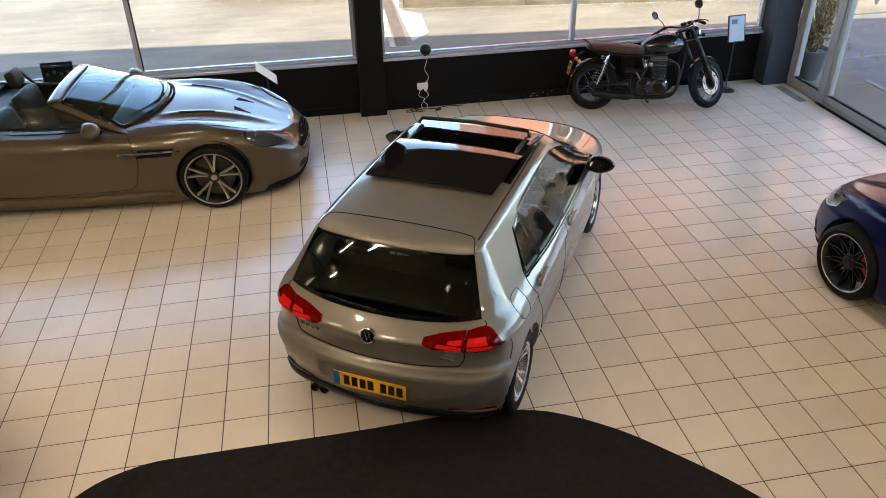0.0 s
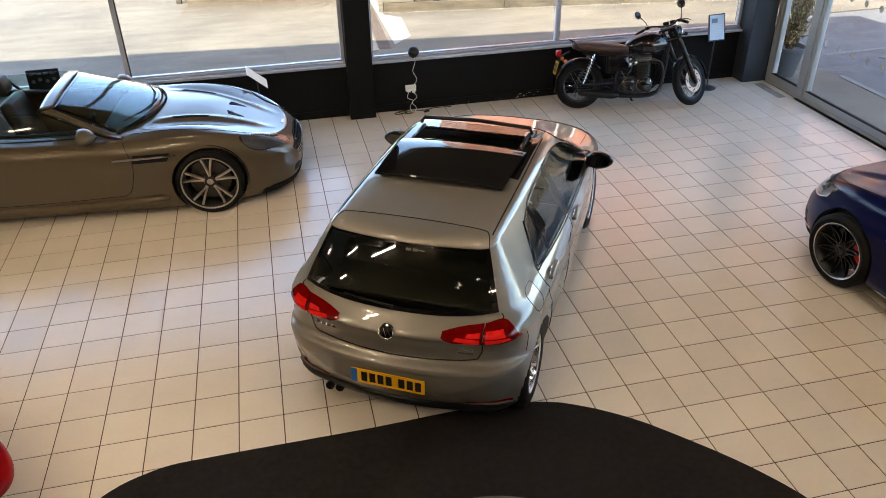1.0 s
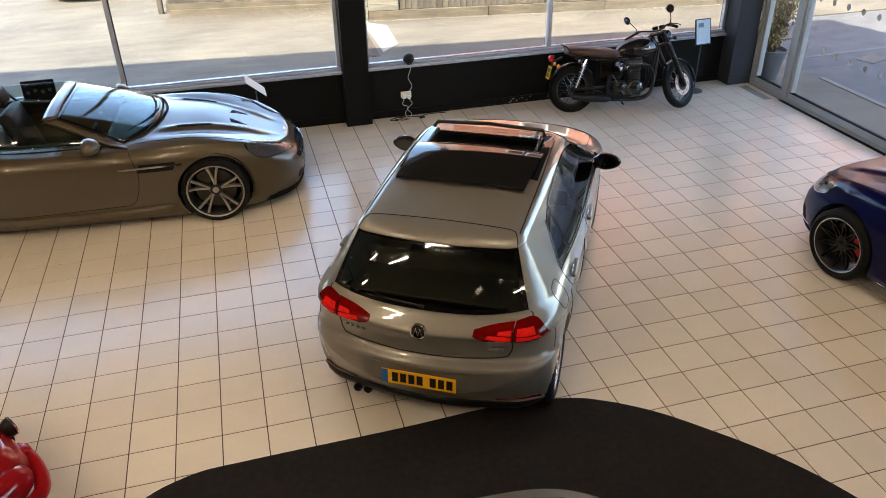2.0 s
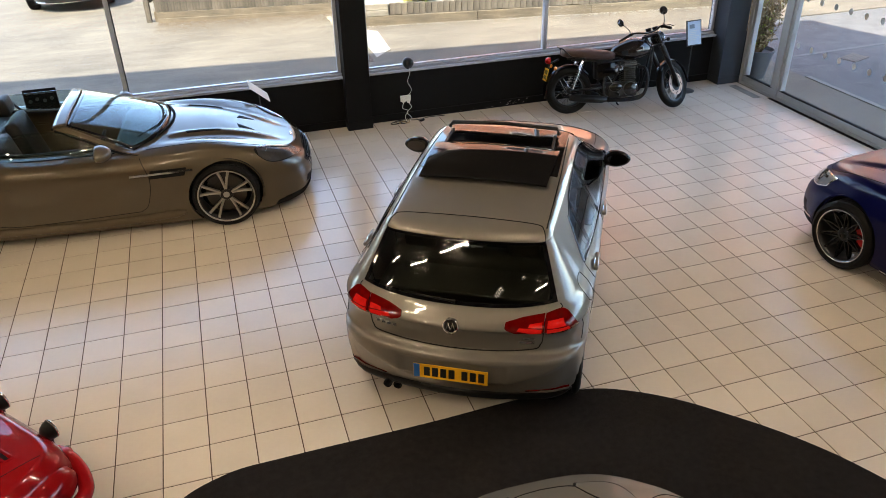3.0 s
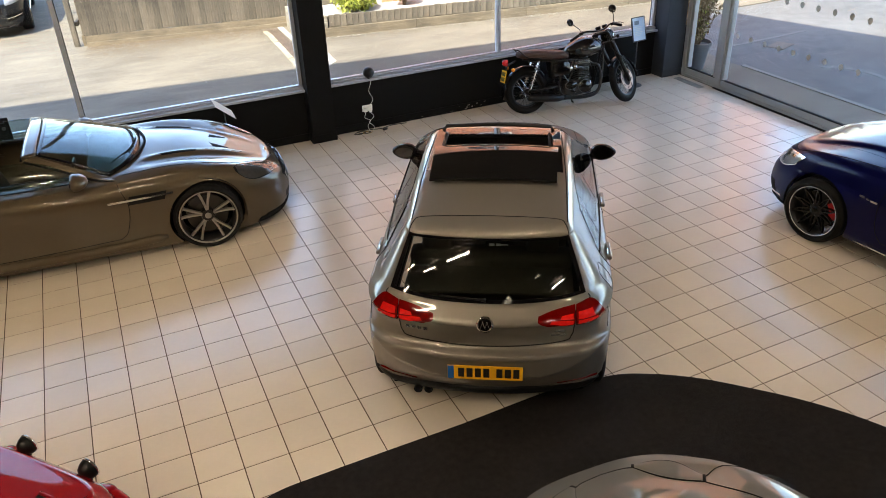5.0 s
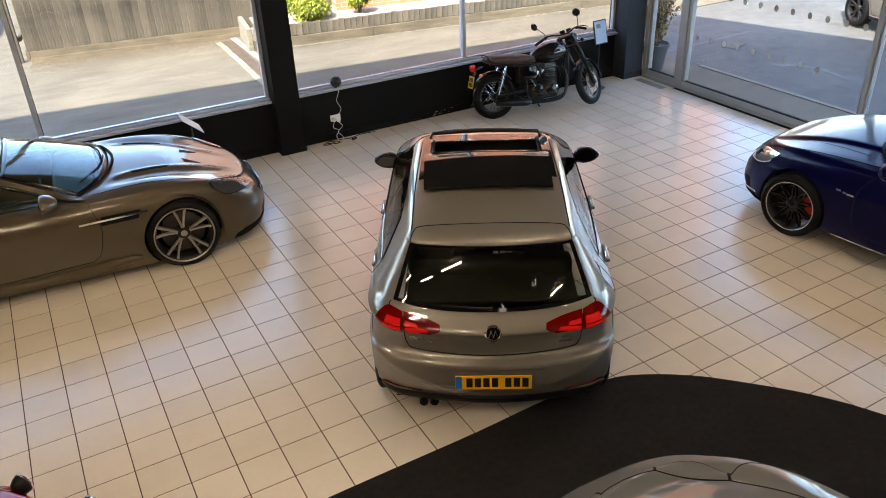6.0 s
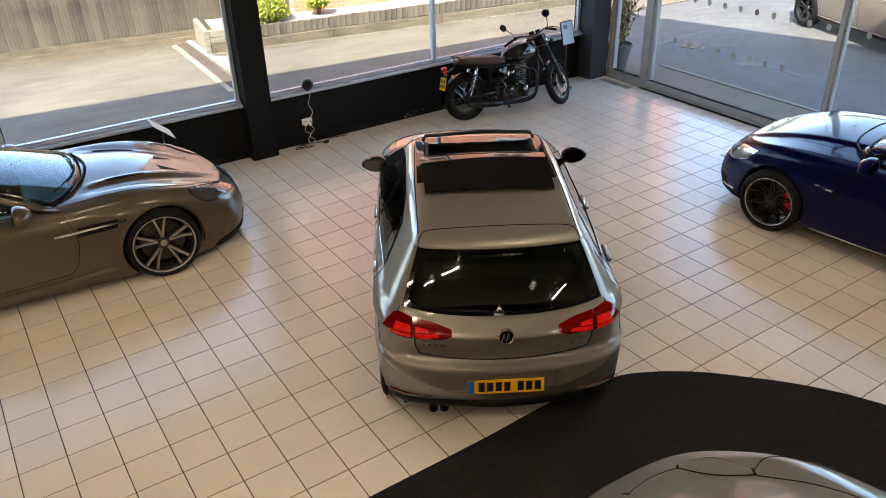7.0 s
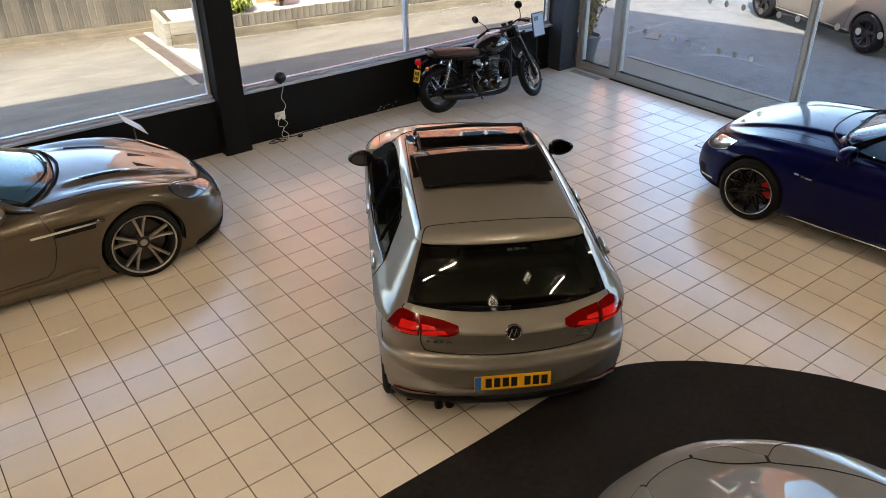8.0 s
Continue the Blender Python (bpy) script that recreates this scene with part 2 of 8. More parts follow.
def spline(pts, k=8, closed=False):
    """Catmull-Rom points through a few control points."""
    P = [np.array(p, float) for p in pts]
    n, out = len(P), []
    for i in range(n if closed else n - 1):
        a = P[i - 1] if i or closed else 2 * P[0] - P[1]
        b, c = P[i], P[(i + 1) % n]
        d = P[(i + 2) % n] if i + 2 < n or closed else 2 * P[-1] - P[-2]
        for t in np.arange(k) / k:
            out.append(0.5 * (2 * b + (c - a) * t + (2 * a - 5 * b + 4 * c - d) * t ** 2 + (3 * b - a - 3 * c + d) * t ** 3))
    if not closed:
        out.append(P[-1])
    return np.array(out)


def prism(pts, z0, z1, bevel=0.0):
    """A plan polygon drawn up from z0 to z1."""
    bm = bmesh.new()
    a = [bm.verts.new((p[0], p[1], z0)) for p in pts]
    b = [bm.verts.new((p[0], p[1], z1)) for p in pts]
    bm.faces.new(a[::-1])
    top = bm.faces.new(b)
    for i in range(len(a)):
        j = (i + 1) % len(a)
        bm.faces.new((a[i], a[j], b[j], b[i]))
    if bevel:
        bmesh.ops.bevel(bm, geom=list(top.edges), offset=bevel, segments=2, affect="EDGES")
    return bm


def curve_at(xs, ys, q):
    """Monotone cubic through (xs, ys), at q."""
    xs, ys, q = np.asarray(xs, float), np.asarray(ys, float), np.asarray(q, float)
    h = np.diff(xs)
    d = np.diff(ys) / h
    m = np.zeros(len(xs))
    m[0], m[-1] = d[0], d[-1]
    for i in range(1, len(xs) - 1):
        if d[i - 1] * d[i] > 0:
            w1, w2 = 2 * h[i] + h[i - 1], h[i] + 2 * h[i - 1]
            m[i] = (w1 + w2) / (w1 / d[i - 1] + w2 / d[i])
    i = np.clip(np.searchsorted(xs, q) - 1, 0, len(xs) - 2)
    t = np.clip((q - xs[i]) / h[i], 0, 1)
    return ((1 + 2 * t) * (1 - t) ** 2 * ys[i] + t * (1 - t) ** 2 * h[i] * m[i] + t * t * (3 - 2 * t) * ys[i + 1] + t * t * (t - 1) * h[i] * m[i + 1])


# ---- the showroom ----
X0, X1, Y0, Y1 = -9.0, 6.75, -2.2, 9.77     # inner faces
CEIL, HEAD = 5.2, 3.4


def wall(name, lo, hi, mat, label):
    return tagged(part(name, box(lo, hi), mat), label, "wall", kind="structure")


floor = tagged(part("floor", box((X0 - 0.3, Y0 - 0.3, -0.30), (X1 + 0.25, Y1 + 0.18, -0.004)), M_GROUT), "beige glazed ceramic tile floor with brown grout", "floor", kind="structure")
wall("wall_west", (X0 - 0.3, Y0 - 0.3, -0.3), (X0, Y1 + 0.18, 8.0), M_WALL, "plain cream painted wall closing the showroom")
wall("wall_south", (X0, Y0 - 0.3, -0.3), (X1 + 0.25, Y0, 9.2), M_DARKWALL, "plain wall closing the showroom out of view, coloured dark for the dim gallery")
# low wall under the north windows, and the head above them
wall("wall_north_low", (X0, Y1, -0.3), (X1 + 0.25, Y1 + 0.18, 0.69), M_CHARCOAL, "low charcoal painted wall below the shop window")


def raked_wall(name, a, b, thick, z0, za, zb, label):
    """A wall whose unseen top rakes from za to zb, fitted to the shadow edge outside."""
    bm = bmesh.new()
    d = (Vector(b) - Vector(a)).normalized()
    side = Vector((-d.y, d.x)) * thick
    v = [bm.verts.new((p.x, p.y, z)) for p, zt in ((Vector(a), za), (Vector(b), zb), (Vector(b) + side, zb), (Vector(a) + side, za)) for z in (z0, zt)]
    for q in ((0, 2, 4, 6), (1, 3, 5, 7), (0, 2, 3, 1), (2, 4, 5, 3), (4, 6, 7, 5), (6, 0, 1, 7)):
        bm.faces.new([v[i] for i in q])
    return tagged(part(name, bm, M_DARKWALL), label, "wall", kind="structure")


raked_wall("wall_north_head", (X0 - 0.3, Y1), (X1 + 0.25, Y1), 0.18, HEAD, 8.0, 5.0, "plain dark painted wall over the shop windows, its unseen top raked to set the shadow edge outside")
# Added wall out of view; keeps the yard's shadow edge straight to the west.
raked_wall("wall_north_side", (X0 - 7.0, Y1), (X0 - 0.304, Y1), 0.18, -0.3, 9.25, 8.0, "plain dark front wall added out of view beyond the showroom to carry its shadow on")
raked_wall("wall_east_head", (X1 + 0.25, Y0 - 0.3), (X1 + 0.25, Y1), 0.25, HEAD, 9.6, 5.0, "plain dark painted wall over the glazed side, its unseen top raked to set the shadow edge outside")
tagged(part("ceiling", box((X0, Y0, CEIL - 0.35), (X1, Y1, CEIL - 0.25)), M_CEIL), "plain ceiling out of view, coloured near black to reflect dark", "ceiling", kind="structure")

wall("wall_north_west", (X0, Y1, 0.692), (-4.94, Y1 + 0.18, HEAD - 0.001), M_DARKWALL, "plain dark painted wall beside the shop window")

# skirting boards
for k, (x0, x1) in enumerate(((X0, 0.616), (0.964, 6.358))):
    tagged(part("baseboard", box((x0, Y1 - 0.022, 0.001), (x1, Y1 - 0.001, 0.10), 0.004), M_CHARCOAL), "charcoal painted skirting board along the low wall", "skirting", kind="structure")


def column(name, lo, hi, mat, label):
    ob = part(name, box(lo, hi, 0.006), mat)
    tagged(ob, label, "column", kind="structure")
    bm = box((lo[0] - 0.008, lo[1] - 0.008, 0.001), (hi[0] + 0.008, Y1 - 0.002, 0.11), 0.004)
    part("plinth", bm, mat, ob)


column("column_1", (0.626, 9.587, 0.001), (0.954, Y1 + 0.17, HEAD + 0.1), M_CHARCOAL, "square charcoal painted column between the shop windows")
column("column_2", (6.37, 9.49, 0.001), (6.73, Y1 + 0.17, HEAD + 0.1), M_SLATE, "blue-grey painted corner column beside the glass door")


M_WORN = material("worn_threshold", (0.20, 0.19, 0.165), 0.6, vary=0.9, scale=9, grain=(1, 0.5, 1), bump=0.3, bump_scale=60)

# ---- windows ----
def pane(name, lo, hi, parent, mat=M_GLASS):
    ob = part(name, box(lo, hi), mat, parent, "clear glass pane")
    ob.visible_shadow = False
    return ob


def shop_window(name, x0, x1, mullions, label):
    y0 = Y1 + 0.02
    frame_ob = part(name, box((x0, Y1 - 0.075, 0.692), (x1, Y1 + 0.175, 0.722), 0.004), M_ALU)
    tagged(frame_ob, label, "window", kind="structure")
    # stepped bottom rail
    part("window_frame", box((x0, y0 - 0.03, 0.724), (x1, y0 + 0.09, 0.752), 0.004), M_ALU, frame_ob)
    part("window_frame", box((x0, y0, 0.754), (x1, y0 + 0.06, 0.768), 0.004), M_ALU, frame_ob)
    part("window_frame", box((x0, y0 - 0.01, HEAD - 0.06), (x1, y0 + 0.07, HEAD - 0.002), 0.004), M_ALU, frame_ob)
    edges = [x0, *mullions, x1]
    for x in (x0 + 0.024, x1 - 0.024):
        part("jamb", box((x - 0.022, y0, 0.770), (x + 0.022, y0 + 0.06, HEAD - 0.062), 0.003), M_ALU, frame_ob)
    for x in mullions:
        part("mullion", box((x - 0.026, y0 - 0.015, 0.770), (x + 0.026, y0 + 0.062, HEAD - 0.062), 0.004), M_ALU, frame_ob)
        part("gasket", box((x + 0.028, y0 + 0.004, 0.772), (x + 0.036, y0 + 0.05, HEAD - 0.066)), M_GASKET, frame_ob)
    for a, b in zip(edges, edges[1:]):
        pane("pane", (a + 0.05, y0 + 0.026, 0.770), (b - 0.05, y0 + 0.034, HEAD - 0.064), frame_ob)
    return frame_ob


shop_window("window_1", -4.93, 0.622, (-2.08,), "long shop window with pale aluminium frame and clear panes")
shop_window("window_2", 0.958, 6.365, (3.56,), "long shop window with pale aluminium frame and clear panes")

# glazed east side: fixed light, wide sliding doors and posts
glazing = tagged(part("window_3", box((X1 - 0.02, Y0, 0.0), (X1 + 0.14, 9.46, 0.045), 0.003), M_ALU_PALE), "floor-to-head aluminium glazed doors and side light", "glazed doors", kind="structure")
POSTS = ((9.43, 0.06), (8.66, 0.11), (5.66, 0.055), (2.4, 0.10), (-0.8, 0.10), (-2.14, 0.06))
for y, w in POSTS:
    part("post", box((X1 - 0.03, y - w / 2, 0.046), (X1 + 0.078, y + w / 2, HEAD - 0.07), 0.005), M_ALU_PALE, glazing)
    part("gasket", box((X1 - 0.006, y - w / 2 - 0.014, 0.17), (X1 + 0.05, y - w / 2 - 0.001, HEAD - 0.16)), M_GASKET, glazing)
for (ya, wa), (yb, wb) in zip(POSTS, POSTS[1:]):
    a, b = yb + wb / 2, ya - wa / 2
    part("bottom_rail", box((X1 - 0.012, a + 0.002, 0.047), (X1 + 0.075, b - 0.002, 0.135), 0.005), M_ALU_PALE, glazing)
    part("gasket", box((X1 - 0.002, a + 0.016, 0.136), (X1 + 0.05, b - 0.016, 0.146)), M_GASKET, glazing)
    # the slim middle post carries no stiles
    sa, sb = (0.022 if yb == 5.66 else 0.055), (0.022 if ya == 5.66 else 0.055)
    part("stile", box((X1 - 0.010, a + 0.016, 0.148), (X1 + 0.072, a + sa, HEAD - 0.162), 0.002), M_ALU_PALE, glazing)
    part("stile", box((X1 - 0.010, b - sb, 0.148), (X1 + 0.072, b - 0.003, HEAD - 0.162), 0.002), M_ALU_PALE, glazing)
    part("head_rail", box((X1 - 0.012, a + 0.002, HEAD - 0.16), (X1 + 0.075, b - 0.002, HEAD - 0.072), 0.005), M_ALU_PALE, glazing)
    pane("pane", (X1 + 0.028, a + 0.03, 0.138), (X1 + 0.036, b - 0.03, HEAD - 0.162), glazing)
part("head_frame", box((X1 - 0.03, Y0, HEAD - 0.068), (X1 + 0.14, 9.46, HEAD - 0.002), 0.004), M_ALU_PALE, glazing)
# safety dots on the wide pane
M_DOT = material("frosted_dot", (0.42, 0.425, 0.42), 0.7, vary=0.05)
DOT = mesh_of([(0, 0.034 * math.cos(a), 0.042 * math.sin(a)) for a in np.linspace(0, 2 * math.pi, 20, endpoint=False)], [tuple(range(20))], M_DOT, "safety_dot")
for z in (0.84, 1.47):
    for i in range(26):
        y = 8.43 - 0.257 * i
        if all(abs(y - p) > 0.13 for p, _ in POSTS) and (z > 1 or i < 9):
            ob = new("safety_dot", DOT)
            ob.parent, ob.location = glazing, (X1 + 0.0255, y, z)
# Black strip laid in for the thin shadow under the door frames.
tagged(part("door_track", box((X1 - 0.075, Y0, 0.0005), (X1 - 0.022, 8.70, 0.008), 0.002), M_GASKET), "thin dark strip for the shadow line at the foot of the glazed doors", "door track", kind="structure")
tagged(part("drain_grille", box((6.50, 8.78, 0.0005), (6.62, 9.38, 0.005), 0.002), M_WORN), "worn metal grille strip let into the floor", "floor grille", kind="structure")

plate_ob = part("floor_plate", box((5.505, 6.045, 0.0005), (5.675, 6.175, 0.004), 0.001), M_GASKET)
tagged(plate_ob, "small dark-edged access plate let into the tiles", "floor plate", kind="structure")
part("plate_lid", box((5.515, 6.055, 0.0042), (5.665, 6.165, 0.006), 0.001), M_TILE, plate_ob)

# chips in the paint along the foot of the low wall, and scuffs on the tiles by the doors
def flecks(name, spots, mat, label, category):
    """Small flat marks of uneven outline; each spot is a centre, a size, two spreads and a count."""
    rr, v, f = np.random.RandomState(31), [], []
    for (x, y, z), size, (sx, sy, sz), count, flat in spots:
        for _ in range(count):
            c = np.array((x + rr.uniform(-sx, sx), y + rr.uniform(-sy, sy), z + rr.uniform(-sz, sz)))
            n, q = len(v), size * rr.uniform(0.3, 1.2)
            for k in range(7):
                a = k * 2 * math.pi / 7
                e = q * rr.uniform(0.5, 1.1)
                v.append(c + (np.array((e * math.cos(a), 0.6 * e * math.sin(a), 0)) if flat else np.array((1.6 * e * math.cos(a), 0, 0.6 * e * math.sin(a)))))
            f.append(tuple(range(n, n + 7)))
    tagged(part(name, mesh_of(v, f, mat, name), mat), label, category, kind="stuff")


M_CHIP = material("bare_plaster", (0.30, 0.28, 0.25), 0.9, vary=0.2)
M_SCUFF = material("grey_scuff", (0.34, 0.31, 0.28), 0.5, vary=0.3, scale=20)
flecks("paint_chips", [((3.15, Y1 - 0.0235, 0.05), 0.012, (0.28, 0, 0.03), 16, False), ((2.4, Y1 - 0.0235, 0.02), 0.008, (0.5, 0, 0.012), 10, False)], M_CHIP, "pale chips in the charcoal paint along the wall foot", "paint chips")
flecks("floor_scuffs", [((5.93, 7.28, 0.0006), 0.030, (0.09, 0.06, 0), 14, True), ((6.00, 6.88, 0.0006), 0.035, (0.05, 0.10, 0), 12, True), ((6.35, 8.62, 0.0006), 0.02, (0.12, 0.08, 0), 10, True)], M_SCUFF, "grey scuff marks on the tiles by the glazed doors", "scuffs")

# ---- black carpet on the tiles ----
MAT_EDGE = spline([(-2.35, -1.7), (-2.3, 2.3), (-2.12, 3.1), (-1.78, 3.60), (-1.42, 3.79), (-1.0, 3.82), (0.0, 3.825), (0.75, 3.845), (1.26, 3.785), (1.54, 3.67),
                   (1.84, 3.46), (2.11, 3.19), (2.37, 2.89), (2.59, 2.55), (2.78, 2.1), (2.95, 1.4), (2.95, -1.7)], 7)
tagged(part("carpet", prism(MAT_EDGE, 0.0005, 0.007, 0.003), M_MAT), "large black carpet with a rounded outline on the tiles", "carpet")

# ---- ceiling lights ----
def strip_light(m):
    body = part("strip_light", box((-0.44, -0.030, 0.03), (0.44, 0.030, 0.085), 0.01), M_FITTING, at=m)
    tagged(body, "grey single-tube fluorescent batten under the ceiling, in a set partly added for light", "strip light", "ceiling strip lights")
    part("lamp_tube", lathe([(0.0, -0.40), (0.015, -0.40), (0.015, 0.40), (0.0, 0.40)], 12, pose(0, 0, 0.0, 0, 90, 0)), M_TUBE, body)
    for x in (-0.415, 0.415):
        part("lamp_holder", box((x - 0.014, -0.02, -0.024), (x + 0.014, 0.02, 0.029), 0.004), M_FITTING, body)
    return body


# Some battens follow reflections in the cars; the rest are added fill light.
first = strip_light(pose(-6.8, -1.0, CEIL - 0.42))
for x, y, turn in ((-4.2, -1.0, 0), (-1.4, 6.8, 0), (0.6, -1.2, 0), (-2.45, 1.60, -20), (-3.72, 1.98, -18), (-4.85, 2.85, -8), (-6.4, 2.4, -10), (-6.8, 4.2, 0), (-1.6, 4.2, 0), (1.0, 4.2, 0), (3.6, -1.0, 0), (3.6, 1.6, 0), (3.6, 4.2, 0)):
    copy_thing(first, pose(x, y, CEIL - 0.42, 0, 0, turn))


def louvre_light(m):
    """A small square fitting whose bright pane is crossed by a louvre."""
    body = part("louvre_light", box((-0.21, -0.17, 0.02), (0.21, 0.17, 0.09), 0.008), M_FITTING, at=m)
    tagged(body, "small square louvred ceiling light", "ceiling light", "louvred ceiling lights")
    part("diffuser", box((-0.19, -0.15, 0.008), (0.19, 0.15, 0.018)), M_PANEL, body)
    for x in (-0.12, -0.04, 0.04, 0.12):
        part("slat", box((x - 0.008, -0.15, -0.012), (x + 0.008, 0.15, 0.007)), M_FITTING, body)
    part("slat", box((-0.19, -0.008, -0.012), (0.19, 0.008, 0.0065)), M_FITTING, body)
    return body


M_PANEL = material("lit_diffuser", (0.9, 0.85, 0.75), 0.6, vary=0, glow=1.6, glow_color=(1.0, 0.86, 0.62))
SMALL = Matrix.Diagonal((0.7, 0.7, 1, 1))
copy_thing(louvre_light(pose(-1.6, -0.05, CEIL - 0.42, 0, 0, 20) @ SMALL), pose(-0.45, -0.20, CEIL - 0.42, 0, 0, 20) @ SMALL)

# ---- outside: ground, road, kerb ----
G = -0.03
ROAD = -8.6      # degrees by which the road outside runs off the shop front
tagged(part("ground", mesh_of([(-400, -400, G - 0.02), (400, -400, G - 0.02), (400, 400, G - 0.02), (-400, 400, G - 0.02)], [(0, 1, 2, 3)], M_TARMAC), M_TARMAC), "dark grey tarmac ground around the showroom", "ground", kind="structure")
tagged(part("pavement", prism([(X1 + 0.26, -20), (7.93, -20), (7.93, 9.7), (8.0, 10.3), (8.2, 11.2), (X1 + 0.26, 10.0)], G - 0.15, G), M_CONCRETE), "strip of worn paving outside the glazed doors", "pavement", kind="structure")
kerb = tagged(part("kerb", box((7.932, -20, G - 0.15), (8.02, 9.4, G + 0.012), 0.006), M_KERB), "pale flush concrete kerb edging the paving", "kerb", kind="structure")
# pale concrete yard on the north side
tagged(part("yard", prism([(-60, 11.4), (-60, 60), (60, 60), (60, 12.6), (9.6, 12.6), (9.0, 11.4)], G - 0.15, G + 0.004), M_CONCRETE), "sunlit pale concrete yard across from the shop window", "yard", kind="structure")


# ---- outside: fence, planter, house, plants ----
def turned(x, y, z=G):
    """A place in the road's frame, whose x runs along the fence line from the fence's right-hand end."""
    return pose(1.85, 16.42, 0, 0, 0, ROAD) @ Matrix.Translation((x, y, z))


def fence(m, length, height, label):
    f = empty("fence", m, label, "fence")
    part("gravel_board", box((0, -0.03, 0.0), (length, 0.03, 0.21), 0.006), M_SLEEPER, f)
    part("foot_board", box((0, -0.060, 0.0), (length, -0.032, 0.085), 0.006), M_SLEEPER, f)
    part("rail", box((0, 0.035, 0.40), (length, 0.09, 0.48)), M_FENCE, f)
    part("rail", box((0, 0.035, height - 0.35), (length, 0.09, height - 0.27)), M_FENCE, f)
    for k in range(int(length / 1.8) + 2):
        x = min(k * 1.8, length)
        part("post", box((x - 0.05, 0.095, 0), (x + 0.05, 0.195, height + 0.05), 0.005), M_FENCE, f)
    # feather-edge boards, thick edge over thin
    w = 0.125
    v = [(0, -0.026, 0), (0.006, -0.034, 0), (w + 0.02, -0.004, 0), (w + 0.02, 0.004, 0), (0, 0.0, 0)]
    me = mesh_of([(x, y, z) for z in (0.0, height - 0.21) for x, y, _ in v],
                 [(4, 3, 2, 1, 0), (5, 6, 7, 8, 9)] + [(i, (i + 1) % 5, 5 + (i + 1) % 5, 5 + i) for i in range(5)], M_FENCE, "board")
    r = random.Random(3)
    for k in range(int(length / w)):
        ob = new("board", me)
        ob.parent = f
        ob.matrix_basis = pose(k * w, r.uniform(-0.004, 0.004), 0.212 + r.uniform(-0.008, 0.012), 0, r.uniform(-0.4, 0.4), r.uniform(-1.5, 1.5))
    return f


fence(turned(-3.75, 0), 6.25, 1.85, "weathered feather-edge timber fence beside the yard")
fence(turned(-3.80, 0.06) @ pose(0, 0, 0, 0, 0, 90), 12.0, 1.85, "weathered feather-edge timber fence running back beside the driveway")


def planter(m, length, depth):
    p = empty("planter", m, "long raised bed of weathered timber sleepers with white gravel", "planter")
    r = random.Random(8)
    x = 0.0
    while x < length:
        b = min(x + 2.4, length)
        part("sleeper", box((x + 0.004, r.uniform(-0.03, -0.022), 0.0), (b - 0.004, 0.10, 0.19), 0.010), M_SLEEPER, p)
        x += 2.4
    paling = box((0, 0, 0), (0.118, 0.05, 0.23), 0.010)
    me = bpy.data.meshes.new("paling")
    paling.to_mesh(me)
    paling.free()
    me.materials.append(M_FENCE)
    for k in range(int((length - 0.62) / 0.122)):
        part("paling", me, M_FENCE, p, at=pose(0.62 + 0.122 * k, r.uniform(0.0, 0.012), 0.191 + r.uniform(-0.012, 0.012), r.uniform(-2, 2), r.uniform(-1.2, 1.2), r.uniform(-2, 2)))
    for row in range(2):
        part("end_sleeper", box((0.0, -0.03, 0.195 + 0.12 * row), (0.60, 0.09, 0.312 + 0.12 * row), 0.012), M_SLEEPER_PALE, p, "bleached corner sleeper")
    for row in range(3):
        part("end_sleeper", box((-0.10, -0.03, 0.145 * row), (-0.004, depth, 0.142 + 0.145 * row), 0.012), M_SLEEPER_PALE, p, "bleached corner sleeper")
    n = 60
    rr = np.random.RandomState(4)
    xs, ys = np.linspace(0.121, length, n), np.linspace(0.121, depth, 9)
    v = [(x, y, 0.365 + 0.02 * rr.rand()) for y in ys for x in xs]
    f = [(j * n + i, j * n + i + 1, (j + 1) * n + i + 1, (j + 1) * n + i) for j in range(8) for i in range(n - 1)]
    part("gravel_bed", mesh_of(v, f, M_GRAVEL, "gravel_bed"), M_GRAVEL, p, "white gravel top")
    return p


M_EDGE = material("edging_stone", (0.205, 0.172, 0.125), 0.85, vary=0.3, scale=6, bump=0.4, bump_scale=50, piece=0.3)
M_RUSTWOOD = material("rust_brown_channel", (0.058, 0.040, 0.028), 0.85, vary=0.5, scale=5, bump=0.4)
M_RUST = material("rusty_iron", (0.12, 0.10, 0.08), 0.8, 0.2, vary=0.3, scale=12, bump=0.4)
M_WORNPAINT = material("worn_road_paint", (0.115, 0.113, 0.107), 0.85, vary=0.5, scale=3, bump=0.4, bump_scale=60)
PLANTER = pose(1.96, 15.08, G, 0, 0, ROAD)
M_SLEEPER_PALE = material("bleached_timber", (0.165, 0.145, 0.11), 0.8, vary=0.6, scale=3, bump=0.4, bump_scale=30, piece=0.2, grain=(0.8, 6, 6))
planter(PLANTER, 16.0, 1.22)
tagged(part("gravel_strip", prism([(1.80, 12.9), (2.15, 13.3), (2.22, 14.6), (1.92, 14.9), (1.96, 16.4), (1.84, 16.4)], G - 0.1, G + 0.012), M_GRAVEL), "spill of white gravel at the end of the raised bed", "gravel", kind="structure")
edging = empty("edging", pose(1.43, 12.6, G, 0, 0, -1.9), "row of pale worn edging stones set in the yard", "edging", kind="structure")
r = random.Random(17)
for k in range(11):
    part("stone", box((-0.05, -0.155, -0.05), (0.05, 0.155, 0.022), 0.012), M_EDGE, edging, at=pose(r.uniform(-0.010, 0.010), 0.32 * k + 0.155, r.uniform(-0.006, 0.006), r.uniform(-1, 1), 0, r.uniform(-2.0, 2.0)))
